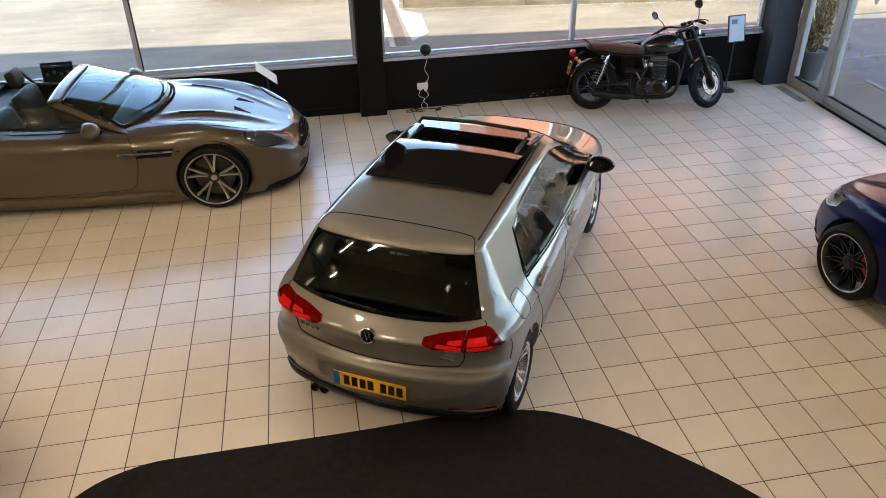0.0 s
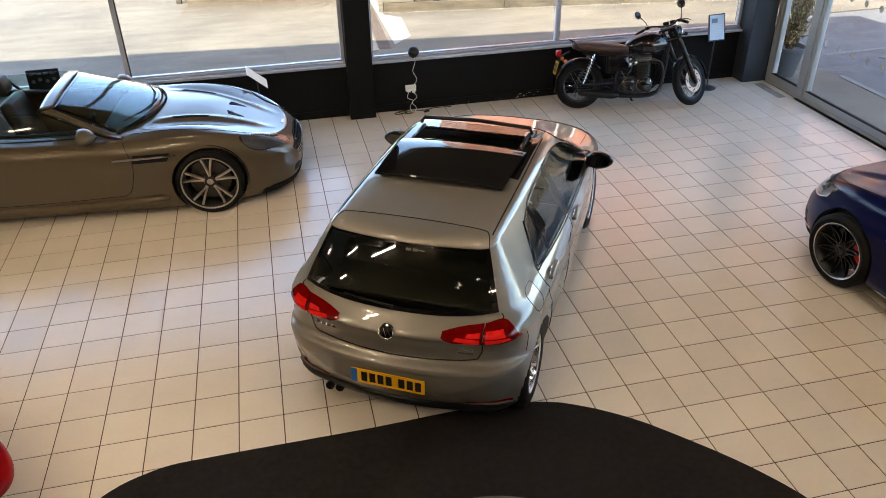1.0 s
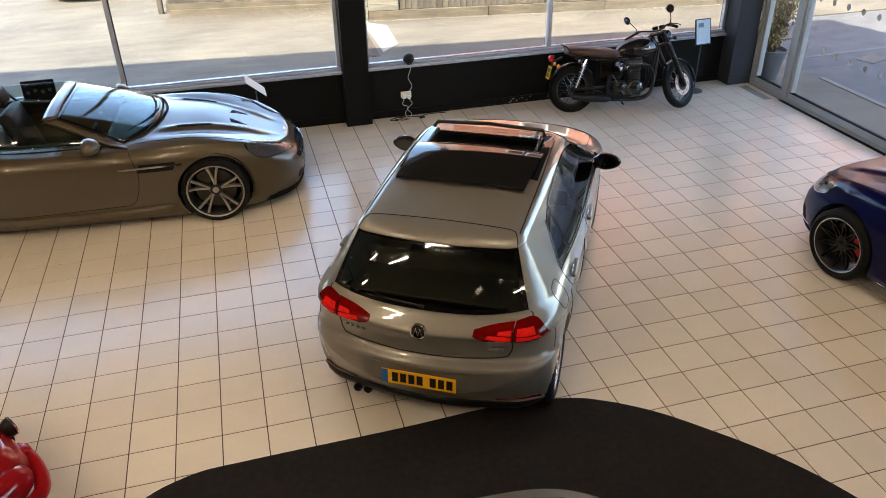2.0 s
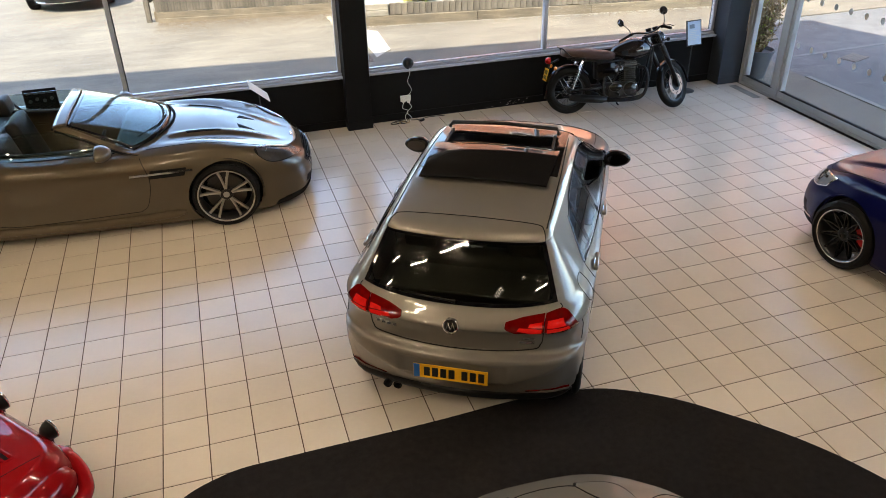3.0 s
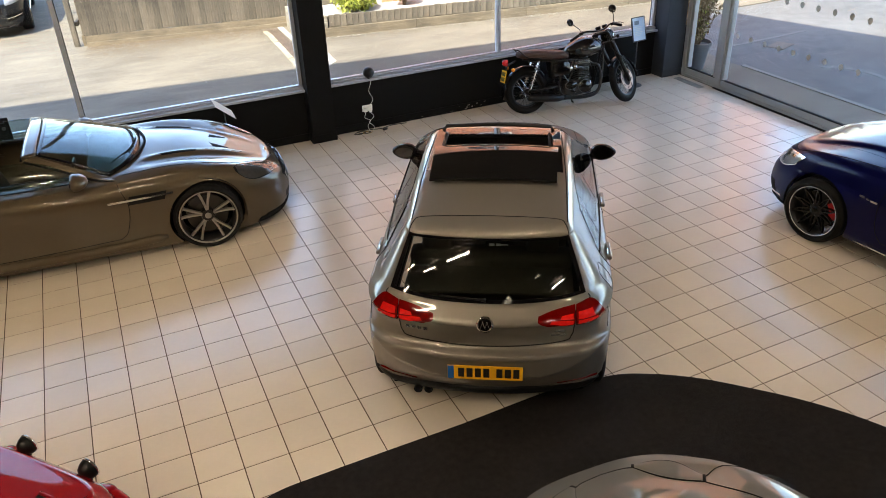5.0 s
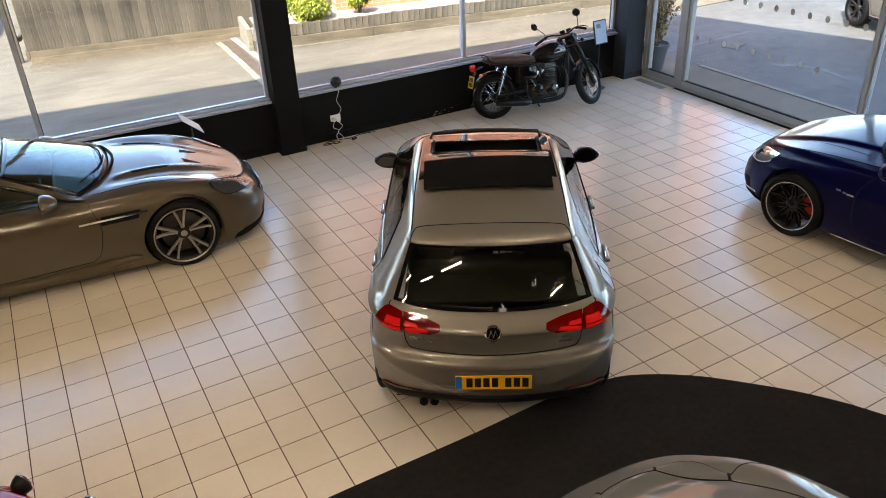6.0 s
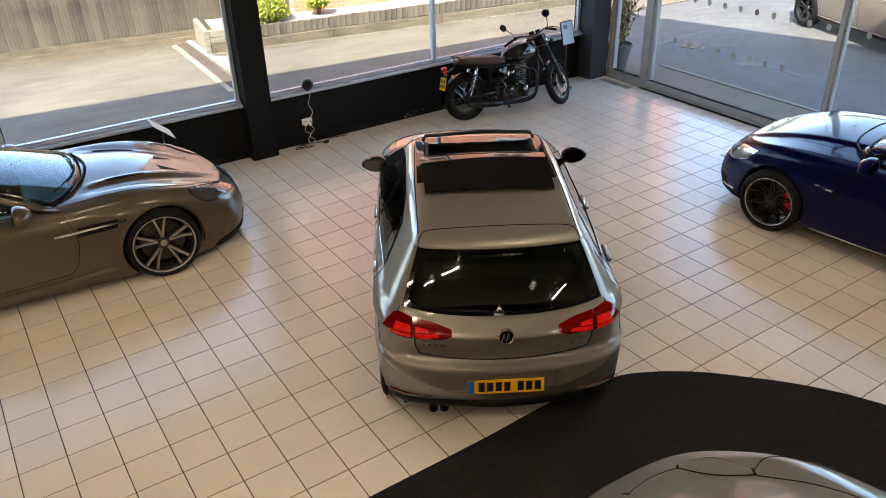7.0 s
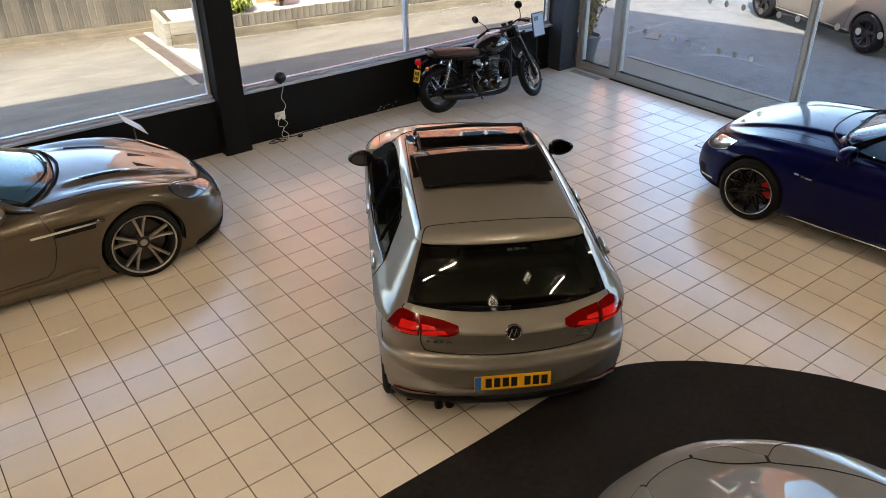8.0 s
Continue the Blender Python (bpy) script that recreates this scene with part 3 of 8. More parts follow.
tagged(part("channel", box((0.075, 0.1, -0.05), (0.27, 3.6, 0.010), 0.003, pose(1.43, 12.6, G, 0, 0, -1.9)), M_RUSTWOOD), "rusty brown channel beside the edging stones", "channel", kind="structure")
# dry leaves, soil and grit that gather along the fence and the raised bed
M_SOIL = material("dry_soil", (0.098, 0.072, 0.045), 0.9, vary=0.5, scale=9)


def litter(name, m, x0, x1, reach, count, size, mat, label, seed):
    rr = np.random.RandomState(seed)
    v, f = [], []
    for k in range(count):
        x, y = rr.uniform(x0, x1), -0.035 - min(rr.exponential(reach), 1.6)
        r, a, t = size * rr.uniform(0.4, 1.5), rr.uniform(0, 6.3), rr.uniform(0.0, 0.012)
        n = len(v)
        for j in range(5):
            b = a + j * 1.2566
            q = r * rr.uniform(0.6, 1.2)
            v.append((x + q * math.cos(b), y + 0.7 * q * math.sin(b), 0.009 + t * math.cos(b) ** 2))
        f.append(tuple(range(n, n + 5)))
    tagged(part(name, mesh_of(v, f, mat, name), mat, at=m), label, "litter", kind="stuff")


litter("soil", turned(-3.75, -0.03), 0.0, 3.75, 0.36, 9000, 0.0095, M_SOIL, "dry soil and dead leaves drifted along the fence foot", 5)
litter("grit", turned(-3.75, -0.03), 0.0, 3.75, 0.40, 160, 0.010, M_GRAVEL, "pale grit scattered along the fence foot", 6)
litter("grit", PLANTER, 0.0, 9.0, 0.035, 1500, 0.011, M_GRAVEL, "white gravel spilt along the foot of the raised bed", 7)
litter("soil", PLANTER, 0.0, 9.0, 0.20, 5000, 0.0085, M_SOIL, "dry soil along the foot of the raised bed", 8)
# drain cover and worn road paint on the east side
drain = part("drain_cover", box((-0.22, -0.15, -0.02), (0.22, 0.15, -0.006), 0.004), M_RUST, at=pose(9.42, 9.99, G, 0, 0, 20))
tagged(drain, "rusty iron drain cover set in the tarmac", "drain cover")
for k in range(5):
    part("bar", box((-0.20, -0.12 + 0.055 * k, -0.0055), (0.20, -0.10 + 0.055 * k, -0.001), 0.002), M_RUST, drain)
tagged(part("road_line", prism([(8.2, 10.38), (10.6, 10.46), (10.6, 10.54), (8.2, 10.46)], G - 0.019, G - 0.016), M_WORNPAINT), "faint worn white line on the tarmac", "road line", kind="structure")
tagged(part("road_line", prism(np.r_[spline([(9.0, 8.7), (9.25, 8.45), (9.35, 8.0), (9.25, 7.6)], 6), spline([(9.33, 7.55), (9.45, 8.0), (9.33, 8.52), (9.03, 8.8)], 6)], G - 0.019, G - 0.016), M_WORNPAINT), "faint worn white line on the tarmac", "road line", kind="structure")


def leaf_ball(bm, centre, radius, count, size, r, squash=1.0):
    for _ in range(count):
        d = Vector((r.gauss(0, 1), r.gauss(0, 1), r.gauss(0, 1))).normalized()
        lump = 0.75 + 0.35 * noise.noise(d * 2.3 + Vector(centre))
        p = Vector(centre) + Vector((d.x, d.y, d.z * squash)) * radius * lump * r.uniform(0.55, 1.0)
        q = Euler((r.uniform(0, 6.3), r.uniform(0, 6.3), r.uniform(0, 6.3))).to_matrix()
        s = size * r.uniform(0.6, 1.3)
        v = [bm.verts.new(p + q @ Vector(c) * s) for c in ((-1, 0, 0), (0, -0.45, 0.12), (1, 0, 0), (0, 0.45, 0.12))]
        bm.faces.new((v[0], v[1], v[2]))
        bm.faces.new((v[0], v[2], v[3]))


def shrub(m, radius, height, count, seed, leaf, label):
    r = random.Random(seed)
    s = empty("shrub", m, label, "shrub")
    bm = bmesh.new()
    for k in range(7):
        a = k * 0.9
        add_tube(bm, [(0, 0, 0), (0.12 * radius * math.cos(a), 0.12 * radius * math.sin(a), 0.35 * height), (0.6 * radius * math.cos(a), 0.6 * radius * math.sin(a), 0.8 * height)], [0.02, 0.014, 0.006], 6)
    part("stems", bm, M_BARK, s)
    bm = bmesh.new()
    for k in range(9):
        a = k * 2.4
        leaf_ball(bm, (0.45 * radius * math.cos(a), 0.45 * radius * math.sin(a), height * (0.35 + 0.4 * r.random())), radius * 0.62, count // 9, 0.035, r, 0.9)
    part("foliage", bm, leaf, s)
    return s


shrub(PLANTER @ pose(1.2, 0.46, 0.27), 0.53, 0.80, 4600, 1, M_LEAF, "rounded bright green shrub growing in the raised bed")
shrub(PLANTER @ pose(2.30, 0.50, 0.25), 0.28, 0.60, 2600, 2, M_LEAF, "small bright green shrub growing in the raised bed")
shrub(PLANTER @ pose(9.5, 0.5, 0.37), 0.35, 0.6, 1600, 5, M_LEAF, "small bright green shrub growing in the raised bed")


def brick_house(m, length, height, label):
    h = empty("house", m, label, "house")
    part("wall", box((0, 0.0, 0), (length, 0.3, height)), M_BRICK_FAR, h)
    part("wall", box((0, 0.302, 0), (0.3, 8.0, height)), M_BRICK_FAR, h)
    bm = bmesh.new()
    v = [bm.verts.new(c) for c in ((-0.3, -0.45, height - 0.1), (length + 0.3, -0.45, height - 0.1), (length + 0.3, 4, height + 2.6), (-0.3, 4, height + 2.6), (-0.3, 8.4, height - 0.1), (length + 0.3, 8.4, height - 0.1))]
    for q in ((0, 1, 2, 3), (3, 2, 5, 4), (0, 3, 4), (1, 5, 2)):
        bm.faces.new([v[i] for i in q])
    part("roof", bm, M_ROOF, h, "dark tiled roof")
    for z in (0.95, 3.6, 6.1):
        for x in np.arange(1.6, length - 1, 3.1):
            w = part("window", box((x, -0.012, z), (x + 1.3, -0.002, z + 1.25)), M_GLOSSBLACK, h, "dark house window")
            for lo, hi in (((x - 0.06, -0.05, z - 0.06), (x + 1.36, -0.013, z)), ((x - 0.06, -0.05, z + 1.25), (x + 1.36, -0.013, z + 1.31)),
                           ((x - 0.06, -0.05, z), (x, -0.013, z + 1.25)), ((x + 1.3, -0.05, z), (x + 1.36, -0.013, z + 1.25)), ((x + 0.62, -0.05, z), (x + 0.68, -0.013, z + 1.25))):
                part("window_frame", box(lo, hi), M_WHITE, w)
    return h


M_ROOF = material("roof_tiles", (0.26, 0.11, 0.065), 0.8, vary=0.2, scale=4, bump=0.4, bump_scale=20)
M_BRICK_FAR = material("brick_wall", (0.42, 0.13, 0.065), 0.8, vary=0.2, scale=4, stain=0.2)
nt = M_BRICK_FAR.node_tree
bt = nt.nodes.new("ShaderNodeTexBrick")
tcn = nt.nodes.new("ShaderNodeTexCoord")
mpn = nt.nodes.new("ShaderNodeMapping")
mpn.inputs["Rotation"].default_value = (radians(-90), 0, 0)
nt.links.new(tcn.outputs["Object"], mpn.inputs[0])
nt.links.new(mpn.outputs[0], bt.inputs["Vector"])
for key, value in (("Scale", 1.0), ("Brick Width", 0.225), ("Row Height", 0.075), ("Mortar Size", 0.006)):
    bt.inputs[key].default_value = value
bt.inputs["Color1"].default_value, bt.inputs["Color2"].default_value, bt.inputs["Mortar"].default_value = (0.50, 0.18, 0.09, 1), (0.42, 0.14, 0.07, 1), (0.36, 0.27, 0.21, 1)
nt.links.new(bt.outputs["Color"], nt.nodes["Principled BSDF"].inputs["Base Color"])
brick_house(PLANTER @ pose(1.90, 0.90, 0), 10.6, 8.0, "two-storey red brick house behind the raised bed")


# potted plant outside the side light
def potted_plant(m):
    p = part("potted_plant", lathe([(0.0, 0.0), (0.15, 0.0), (0.20, 0.30), (0.225, 0.40), (0.24, 0.40), (0.24, 0.44), (0.215, 0.44), (0.21, 0.38), (0.0, 0.38)], 36), M_POT, at=m, smooth=True, angle=40)
    tagged(p, "wispy brown-green shrub in a grey pot outside the door", "potted plant")
    r = random.Random(12)
    bm = bmesh.new()
    tips = []
    for k in range(38):
        a, lean = r.uniform(0, 6.3), r.uniform(0.08, 0.42)
        h = r.uniform(0.6, 1.05)
        pts = [(0.04 * math.cos(a), 0.04 * math.sin(a), 0.38), (lean * 0.5 * math.cos(a), lean * 0.5 * math.sin(a), 0.38 + h * 0.5), (lean * math.cos(a), lean * math.sin(a), 0.38 + h)]
        add_tube(bm, pts, [0.006, 0.004, 0.002], 5)
        tips.append(pts)
    part("stems", bm, M_BARK, p)
    for name, leaf, n in (("foliage", M_DRYLEAF, 44), ("foliage", M_LEAF, 4)):
        bm = bmesh.new()
        for a, b, c in tips:
            for _ in range(n):
                t = r.uniform(0.1, 1)
                q = Vector(a).lerp(Vector(b), min(t * 2, 1)) if t < 0.5 else Vector(b).lerp(Vector(c), t * 2 - 1)
                leaf_ball(bm, q, 0.06, 1, 0.034, r)
        part(name, bm, leaf, p)


potted_plant(pose(7.22, 9.72, G))


# ---- car bodies ----
def outline(w, yr, yf, nr, nf, n, mid=0.5):
    """Right half of a car's plan outline, from the middle of the rear to the middle of the front, evenly spaced."""
    a = np.linspace(0, math.pi / 2, 400)
    c, s = np.cos(a), np.sin(a)
    c[-1] = 0
    yc = yr + (yf - yr) * mid
    x = np.r_[w * s ** (2 / nr), (w * c ** (2 / nf))[1:]]
    y = np.r_[yc - (yc - yr) * c ** (2 / nr), (yc + (yf - yc) * s ** (2 / nf))[1:]]
    d = np.r_[0, np.cumsum(np.hypot(np.diff(x), np.diff(y)))]
    q = np.linspace(0, d[-1], n + 1)
    return np.interp(q, d, x), np.interp(q, d, y)


def cornered(w, yr, yf, xb, bow, yc, nf, lf, n):
    """Right half of a plan outline with a gently bowed tail from the middle to xb, a tight rear corner that runs into the straight side at yc, and a rounded nose."""
    q = np.linspace(0, 1, 160)
    ax, ay = xb * q, yr + bow * q ** 2
    bx, by = xb, yr + bow
    px, py = w, by + 2 * bow / xb * (w - xb)
    cx, cy = (1 - q) ** 2 * bx + 2 * q * (1 - q) * px + q * q * w, (1 - q) ** 2 * by + 2 * q * (1 - q) * py + q * q * yc
    a = np.linspace(0, math.pi / 2, 300)
    c, s = np.cos(a), np.sin(a)
    c[-1] = 0
    x = np.r_[ax, cx[1:], w * c ** (2 / nf)]
    y = np.r_[ay, cy[1:], yf - lf + lf * s ** (2 / nf)]
    d = np.r_[0, np.cumsum(np.hypot(np.diff(x), np.diff(y)))]
    u = np.linspace(0, d[-1], n + 1)
    return np.interp(u, d, x), np.interp(u, d, y)


class Shell:
    """A closed-in-plan surface: rings of plan outlines stacked up the sides, then drawn in over the top."""

    def __init__(self, levels, nr, nf, spine, sill=None, top=None, crown=None, power=2.0, bend=None, relief=None, mid=0.5, ends=None, taper=None, push=None, ease=None):
        self.levels, self.nr, self.nf, self.spine, self.mid = np.array(levels, float), nr, nf, spine, mid
        self.sill, self.top, self.crown, self.power, self.bend, self.relief = sill, top, crown, power, bend, relief
        self.ends, self.taper, self.push, self.ease = ends, taper, push, ease
        self.bvh = None

    def grid(self, rows, n, cap):
        L = self.levels
        vs = np.linspace(L[0, 0], L[-1, 0], rows)
        # keep the given levels, so that creases stay crisp
        for z in L[1:-1, 0]:
            vs[np.argmin(abs(vs - z))] = z
        cols = [curve_at(L[:, 0], L[:, k], vs) for k in range(1, 4)]
        V = []
        for j, v in enumerate(vs):
            nr = self.nr if np.isscalar(self.nr) else np.interp(v, *self.nr)
            nf = self.nf if np.isscalar(self.nf) else np.interp(v, *self.nf)
            if self.ends:
                xb, bow, yc, lf = [float(curve_at(self.ends[0], q, v)) for q in self.ends[1:]]
                x, y = cornered(cols[2][j], cols[0][j], cols[1][j], xb, bow, yc, nf, lf, n)
            else:
                x, y = outline(cols[2][j], cols[0][j], cols[1][j], nr, nf, n, self.mid)
            if self.taper:
                x = x * self.taper(v, y)
            if self.top is None:
                z = np.full_like(x, v)
                if self.bend:
                    z = z + self.bend(v, y)
            else:
                a, b = self.sill(y), self.top(y)
                z = a + (b - a) * v
            V.append(np.c_[x, y, z])
        xe, ye, ze = V[-1].T
        for t in np.linspace(0, 1, cap + 1)[1:]:
            x = xe * (1 - t)
            y = ye + (np.clip(ye, *self.spine) - ye) * t
            k = 1 - (1 - t) ** self.power
            if self.top is None:
                z = ze + self.crown * k
            else:
                z = ze + (self.crown(y) - ze) * k
            V.append(np.c_[x, y, z])
        V = np.array(V)
        if self.relief:
            V[:, :, 2] += self.relief(V[:, :, 0], V[:, :, 1], V[:, :, 2])
        if self.push:
            V[:, :, 1] += self.push(V[:, :, 0], V[:, :, 1], V[:, :, 2])
        if self.ease:
            # soften the turn from the flanks into the cabin sides
            k, x, y, z = self.ease[0] * rows // 190, abs(V[:, :, 0]), V[:, :, 1], V[:, :, 2]
            w = (np.clip((x - self.ease[1]) / 0.05, 0, 1) * np.clip((z - self.ease[2]) / 0.04, 0, 1) * np.clip((self.ease[3] - z) / 0.05, 0, 1))[1:-1, :, None]
            for _ in range(k * k // 2):
                V[1:-1] += w * 0.5 * (0.5 * (V[:-2] + V[2:]) - V[1:-1])
        left = V[:, -2:0:-1].copy()
        left[:, :, 0] *= -1
        return np.concatenate([V, left], 1)

    def tree(self):
        if self.bvh is None:
            V = self.grid(260, 170, 70)
            r, c = V.shape[:2]
            i, j = np.meshgrid(np.arange(c), np.arange(r - 1))
            a, k = j * c + i, (i + 1) % c
            F = np.stack([a, j * c + k, (j + 1) * c + k, (j + 1) * c + i], -1).reshape(-1, 4)
            self.bvh = BVHTree.FromPolygons(V.reshape(-1, 3).tolist(), F.tolist())
        return self.bvh

    def hit(self, a, b, axis, side=1):
        """The surface at a place seen from the side (y, z), the rear or the front (x, z) or the top (x, y)."""
        o, d = {"side": ((3 * side, a, b), (-side, 0, 0)), "rear": ((a, -6, b), (0, 1, 0)), "front": ((a, 6, b), (0, -1, 0)), "top": ((a, b, 5), (0, 0, -1))}[axis]
        p, nrm, _, _ = self.tree().ray_cast(Vector(o), Vector(d))
        if p is None:
            p, nrm, _, _ = self.tree().find_nearest(Vector(o) + Vector(d) * {"side": 2.2, "rear": 4.2, "front": 4.2, "top": 4}[axis])
        if nrm.dot(Vector(d)) > 0:
            nrm = -nrm
        return p, nrm

    def mesh(self, mat, rows=84, n=90, cap=22, holes=(), arches=(), lip=0.045):
        """The painted shell, with wheel arches cut to clean circles and openings left for the glass."""
        V = self.grid(rows, n, cap)
        r, c = V.shape[:2]
        P = V.reshape(-1, 3)
        i, j = np.meshgrid(np.arange(c), np.arange(r - 1))
        k = (i + 1) % c
        F = np.stack([j * c + i, j * c + k, (j + 1) * c + k, (j + 1) * c + i], -1).reshape(-1, 4)
        C = P[F].mean(1)
        keep = np.ones(len(F), bool)
        for fn in holes:
            keep &= ~fn(C)
        extra_v, extra_f = [], []
        for yc, zc, R in arches:
            inside = (np.hypot(C[:, 1] - yc, C[:, 2] - zc) < R) & (abs(C[:, 0]) > 0.35)
            cut, kept = np.unique(F[inside & keep]), np.unique(F[keep & ~inside])
            edge = np.intersect1d(cut, kept)
            keep &= ~inside
            d = P[edge][:, 1:] - (yc, zc)
            P[edge, 1:] = np.array([yc, zc]) + d / np.linalg.norm(d, axis=1)[:, None] * R
            on = set(edge.tolist())
            for q in F[keep & np.isin(F, edge).any(1)]:
                for a, b in zip(q, np.roll(q, -1)):
                    if a in on and b in on:
                        m = len(P) + len(extra_v)
                        s = lambda p: p - np.array([math.copysign(lip, p[0]), 0, 0])
                        extra_v += [P[a], P[b], s(P[b]), s(P[a])]
                        extra_f.append((m, m + 1, m + 2, m + 3))
        verts = np.concatenate([P, np.array(extra_v).reshape(-1, 3)])
        bm = bmesh.new()
        vs = [bm.verts.new(p) for p in verts]
        for q in [tuple(q) for q in F[keep]] + extra_f:
            bm.faces.new([vs[i] for i in q])
        bmesh.ops.remove_doubles(bm, verts=[v for v in bm.verts if abs(v.co.x) < 1e-4], dist=1e-4)
        bmesh.ops.delete(bm, geom=[v for v in bm.verts if not v.link_faces], context="VERTS")
        todo = set(bm.faces)
        while todo:
            isle, edge = set(), [todo.pop()]
            while edge:
                f = edge.pop()
                isle.add(f)
                for q in (g for e in f.edges for g in e.link_faces):
                    if q in todo:
                        todo.discard(q)
                        edge.append(q)
            if len(isle) < 400 and any(abs(v.co.z) > 0.9 for f in isle for v in f.verts):
                bmesh.ops.delete(bm, geom=list(isle), context="FACES")
        me = bpy.data.meshes.new("body")
        bm.to_mesh(me)
        bm.free()
        me.materials.append(mat)
        me.polygons.foreach_set("use_smooth", [True] * len(me.polygons))
        return me

    def panel(self, lo, hi, axis, mats, side=1, nu=24, nv=12, off=0.003, th=0.012, border=None, smooth_edge=True, bulge=0.003):
        """A skin over the surface between a lower and an upper edge line, with a turned-in rim. border: share of the span that takes the second material."""
        lo = spline(lo, 10) if smooth_edge and len(lo) > 2 else np.array(lo, float)
        hi = spline(hi, 10) if smooth_edge and len(hi) > 2 else np.array(hi, float)

        def even(p):
            d = np.r_[0, np.cumsum(np.linalg.norm(np.diff(p, axis=0), axis=1))]
            q = np.linspace(0, d[-1], nu + 1)
            return np.c_[np.interp(q, d, p[:, 0]), np.interp(q, d, p[:, 1])]

        lo, hi = even(lo), even(hi)
        ts = np.linspace(0, 1, nv + 1)
        if border:
            bu, bv = border
            ts = np.r_[0, np.linspace(bv, 1 - bv, nv - 1), 1]
            us = np.r_[0, np.linspace(bu, 1 - bu, nu - 1), 1]
            f = lambda p: np.c_[np.interp(us, np.linspace(0, 1, nu + 1), p[:, 0]), np.interp(us, np.linspace(0, 1, nu + 1), p[:, 1])]
            lo, hi = f(lo), f(hi)
        out, inn = [], []
        for t in ts:
            for a, b in zip(lo, hi):
                q = a + (b - a) * t
                p, nrm = self.hit(q[0], q[1], axis, side)
                out.append(p + nrm * off)
                inn.append(p - nrm * th)
        w = nu + 1
        if border:
            # glass: a fair surface of the fourth degree, so that reflections run smoothly
            u, v = np.meshgrid(np.linspace(-1, 1, w), 2 * ts - 1)
            B = np.stack([u.ravel() ** i * v.ravel() ** j for i in range(5) for j in range(3)], 1)
            lift = Vector(sum((Vector(p) - Vector(q) for p, q in zip(out, inn)), Vector())).normalized() * bulge
            out, inn = ([Vector(p) + lift * h for p, h in zip(B @ np.linalg.lstsq(B, np.array(q), rcond=None)[0], (1 - v.ravel() ** 2))] for q in (out, inn))
        quads = [(j * w + i, j * w + i + 1, (j + 1) * w + i + 1, (j + 1) * w + i) for j in range(nv) for i in range(nu)]
        rim = [i for i in range(w)] + [j * w + nu for j in range(1, nv + 1)] + [nv * w + i for i in range(nu - 1, -1, -1)] + [j * w for j in range(nv - 1, 0, -1)]
        base = len(out)
        verts = out + [out[i] for i in rim] + [inn[i] for i in rim]
        k = len(rim)
        sides = [(base + i, base + (i + 1) % k, base + k + (i + 1) % k, base + k + i) for i in range(k)]
        me = mesh_of(verts, quads + sides, mats, "panel", smooth=True)
        if border:
            idx = [1 if (f // nu in (0, nv - 1) or f % nu in (0, nu - 1)) else 0 for f in range(len(quads))] + [1] * len(sides)
            me.polygons.foreach_set("material_index", idx)
        return me

    def seam(self, pts, axis, side=1, r=0.0035, k=8, lift=0.0, smooth_line=True):
        """A thin dark joint along the surface."""
        line = spline(pts, k) if smooth_line else np.array(pts)
        out = []
        for q in line:
            p, nrm = self.hit(q[0], q[1], axis, side)
            out.append(p + nrm * lift)
        return tube(out, r, 5)


def inside_fn(lo, hi, axis, side=1, margin=0.02):
    """Tests whether places lie within an outline, a margin inside it."""
    lo = spline(lo, 8) if len(lo) > 2 else np.array(lo, float)
    hi = spline(hi, 8) if len(hi) > 2 else np.array(hi, float)
    poly = np.r_[lo, hi[::-1]]
    nxt = np.roll(poly, -1, 0)

    def fn(C):
        u, v = {"side": (C[:, 1], C[:, 2]), "rear": (C[:, 0], C[:, 2]), "front": (C[:, 0], C[:, 2]), "top": (C[:, 0], C[:, 1])}[axis]
        face = {"side": C[:, 0] * side > 0.2, "rear": C[:, 1] < -0.8, "front": C[:, 1] > 0, "top": C[:, 2] > 0.7}[axis]
        odd = np.zeros(len(C), bool)
        dist = np.full(len(C), 9.0)
        for (ax, ay), (bx, by) in zip(poly, nxt):
            if ay != by:
                cross = ((ay > v) != (by > v)) & (u < (bx - ax) * (v - ay) / (by - ay) + ax)
                odd ^= cross
            dx, dy = bx - ax, by - ay
            t = np.clip(((u - ax) * dx + (v - ay) * dy) / (dx * dx + dy * dy + 1e-12), 0, 1)
            dist = np.minimum(dist, np.hypot(u - ax - t * dx, v - ay - t * dy))
        return odd & (dist > margin) & face
    return fn


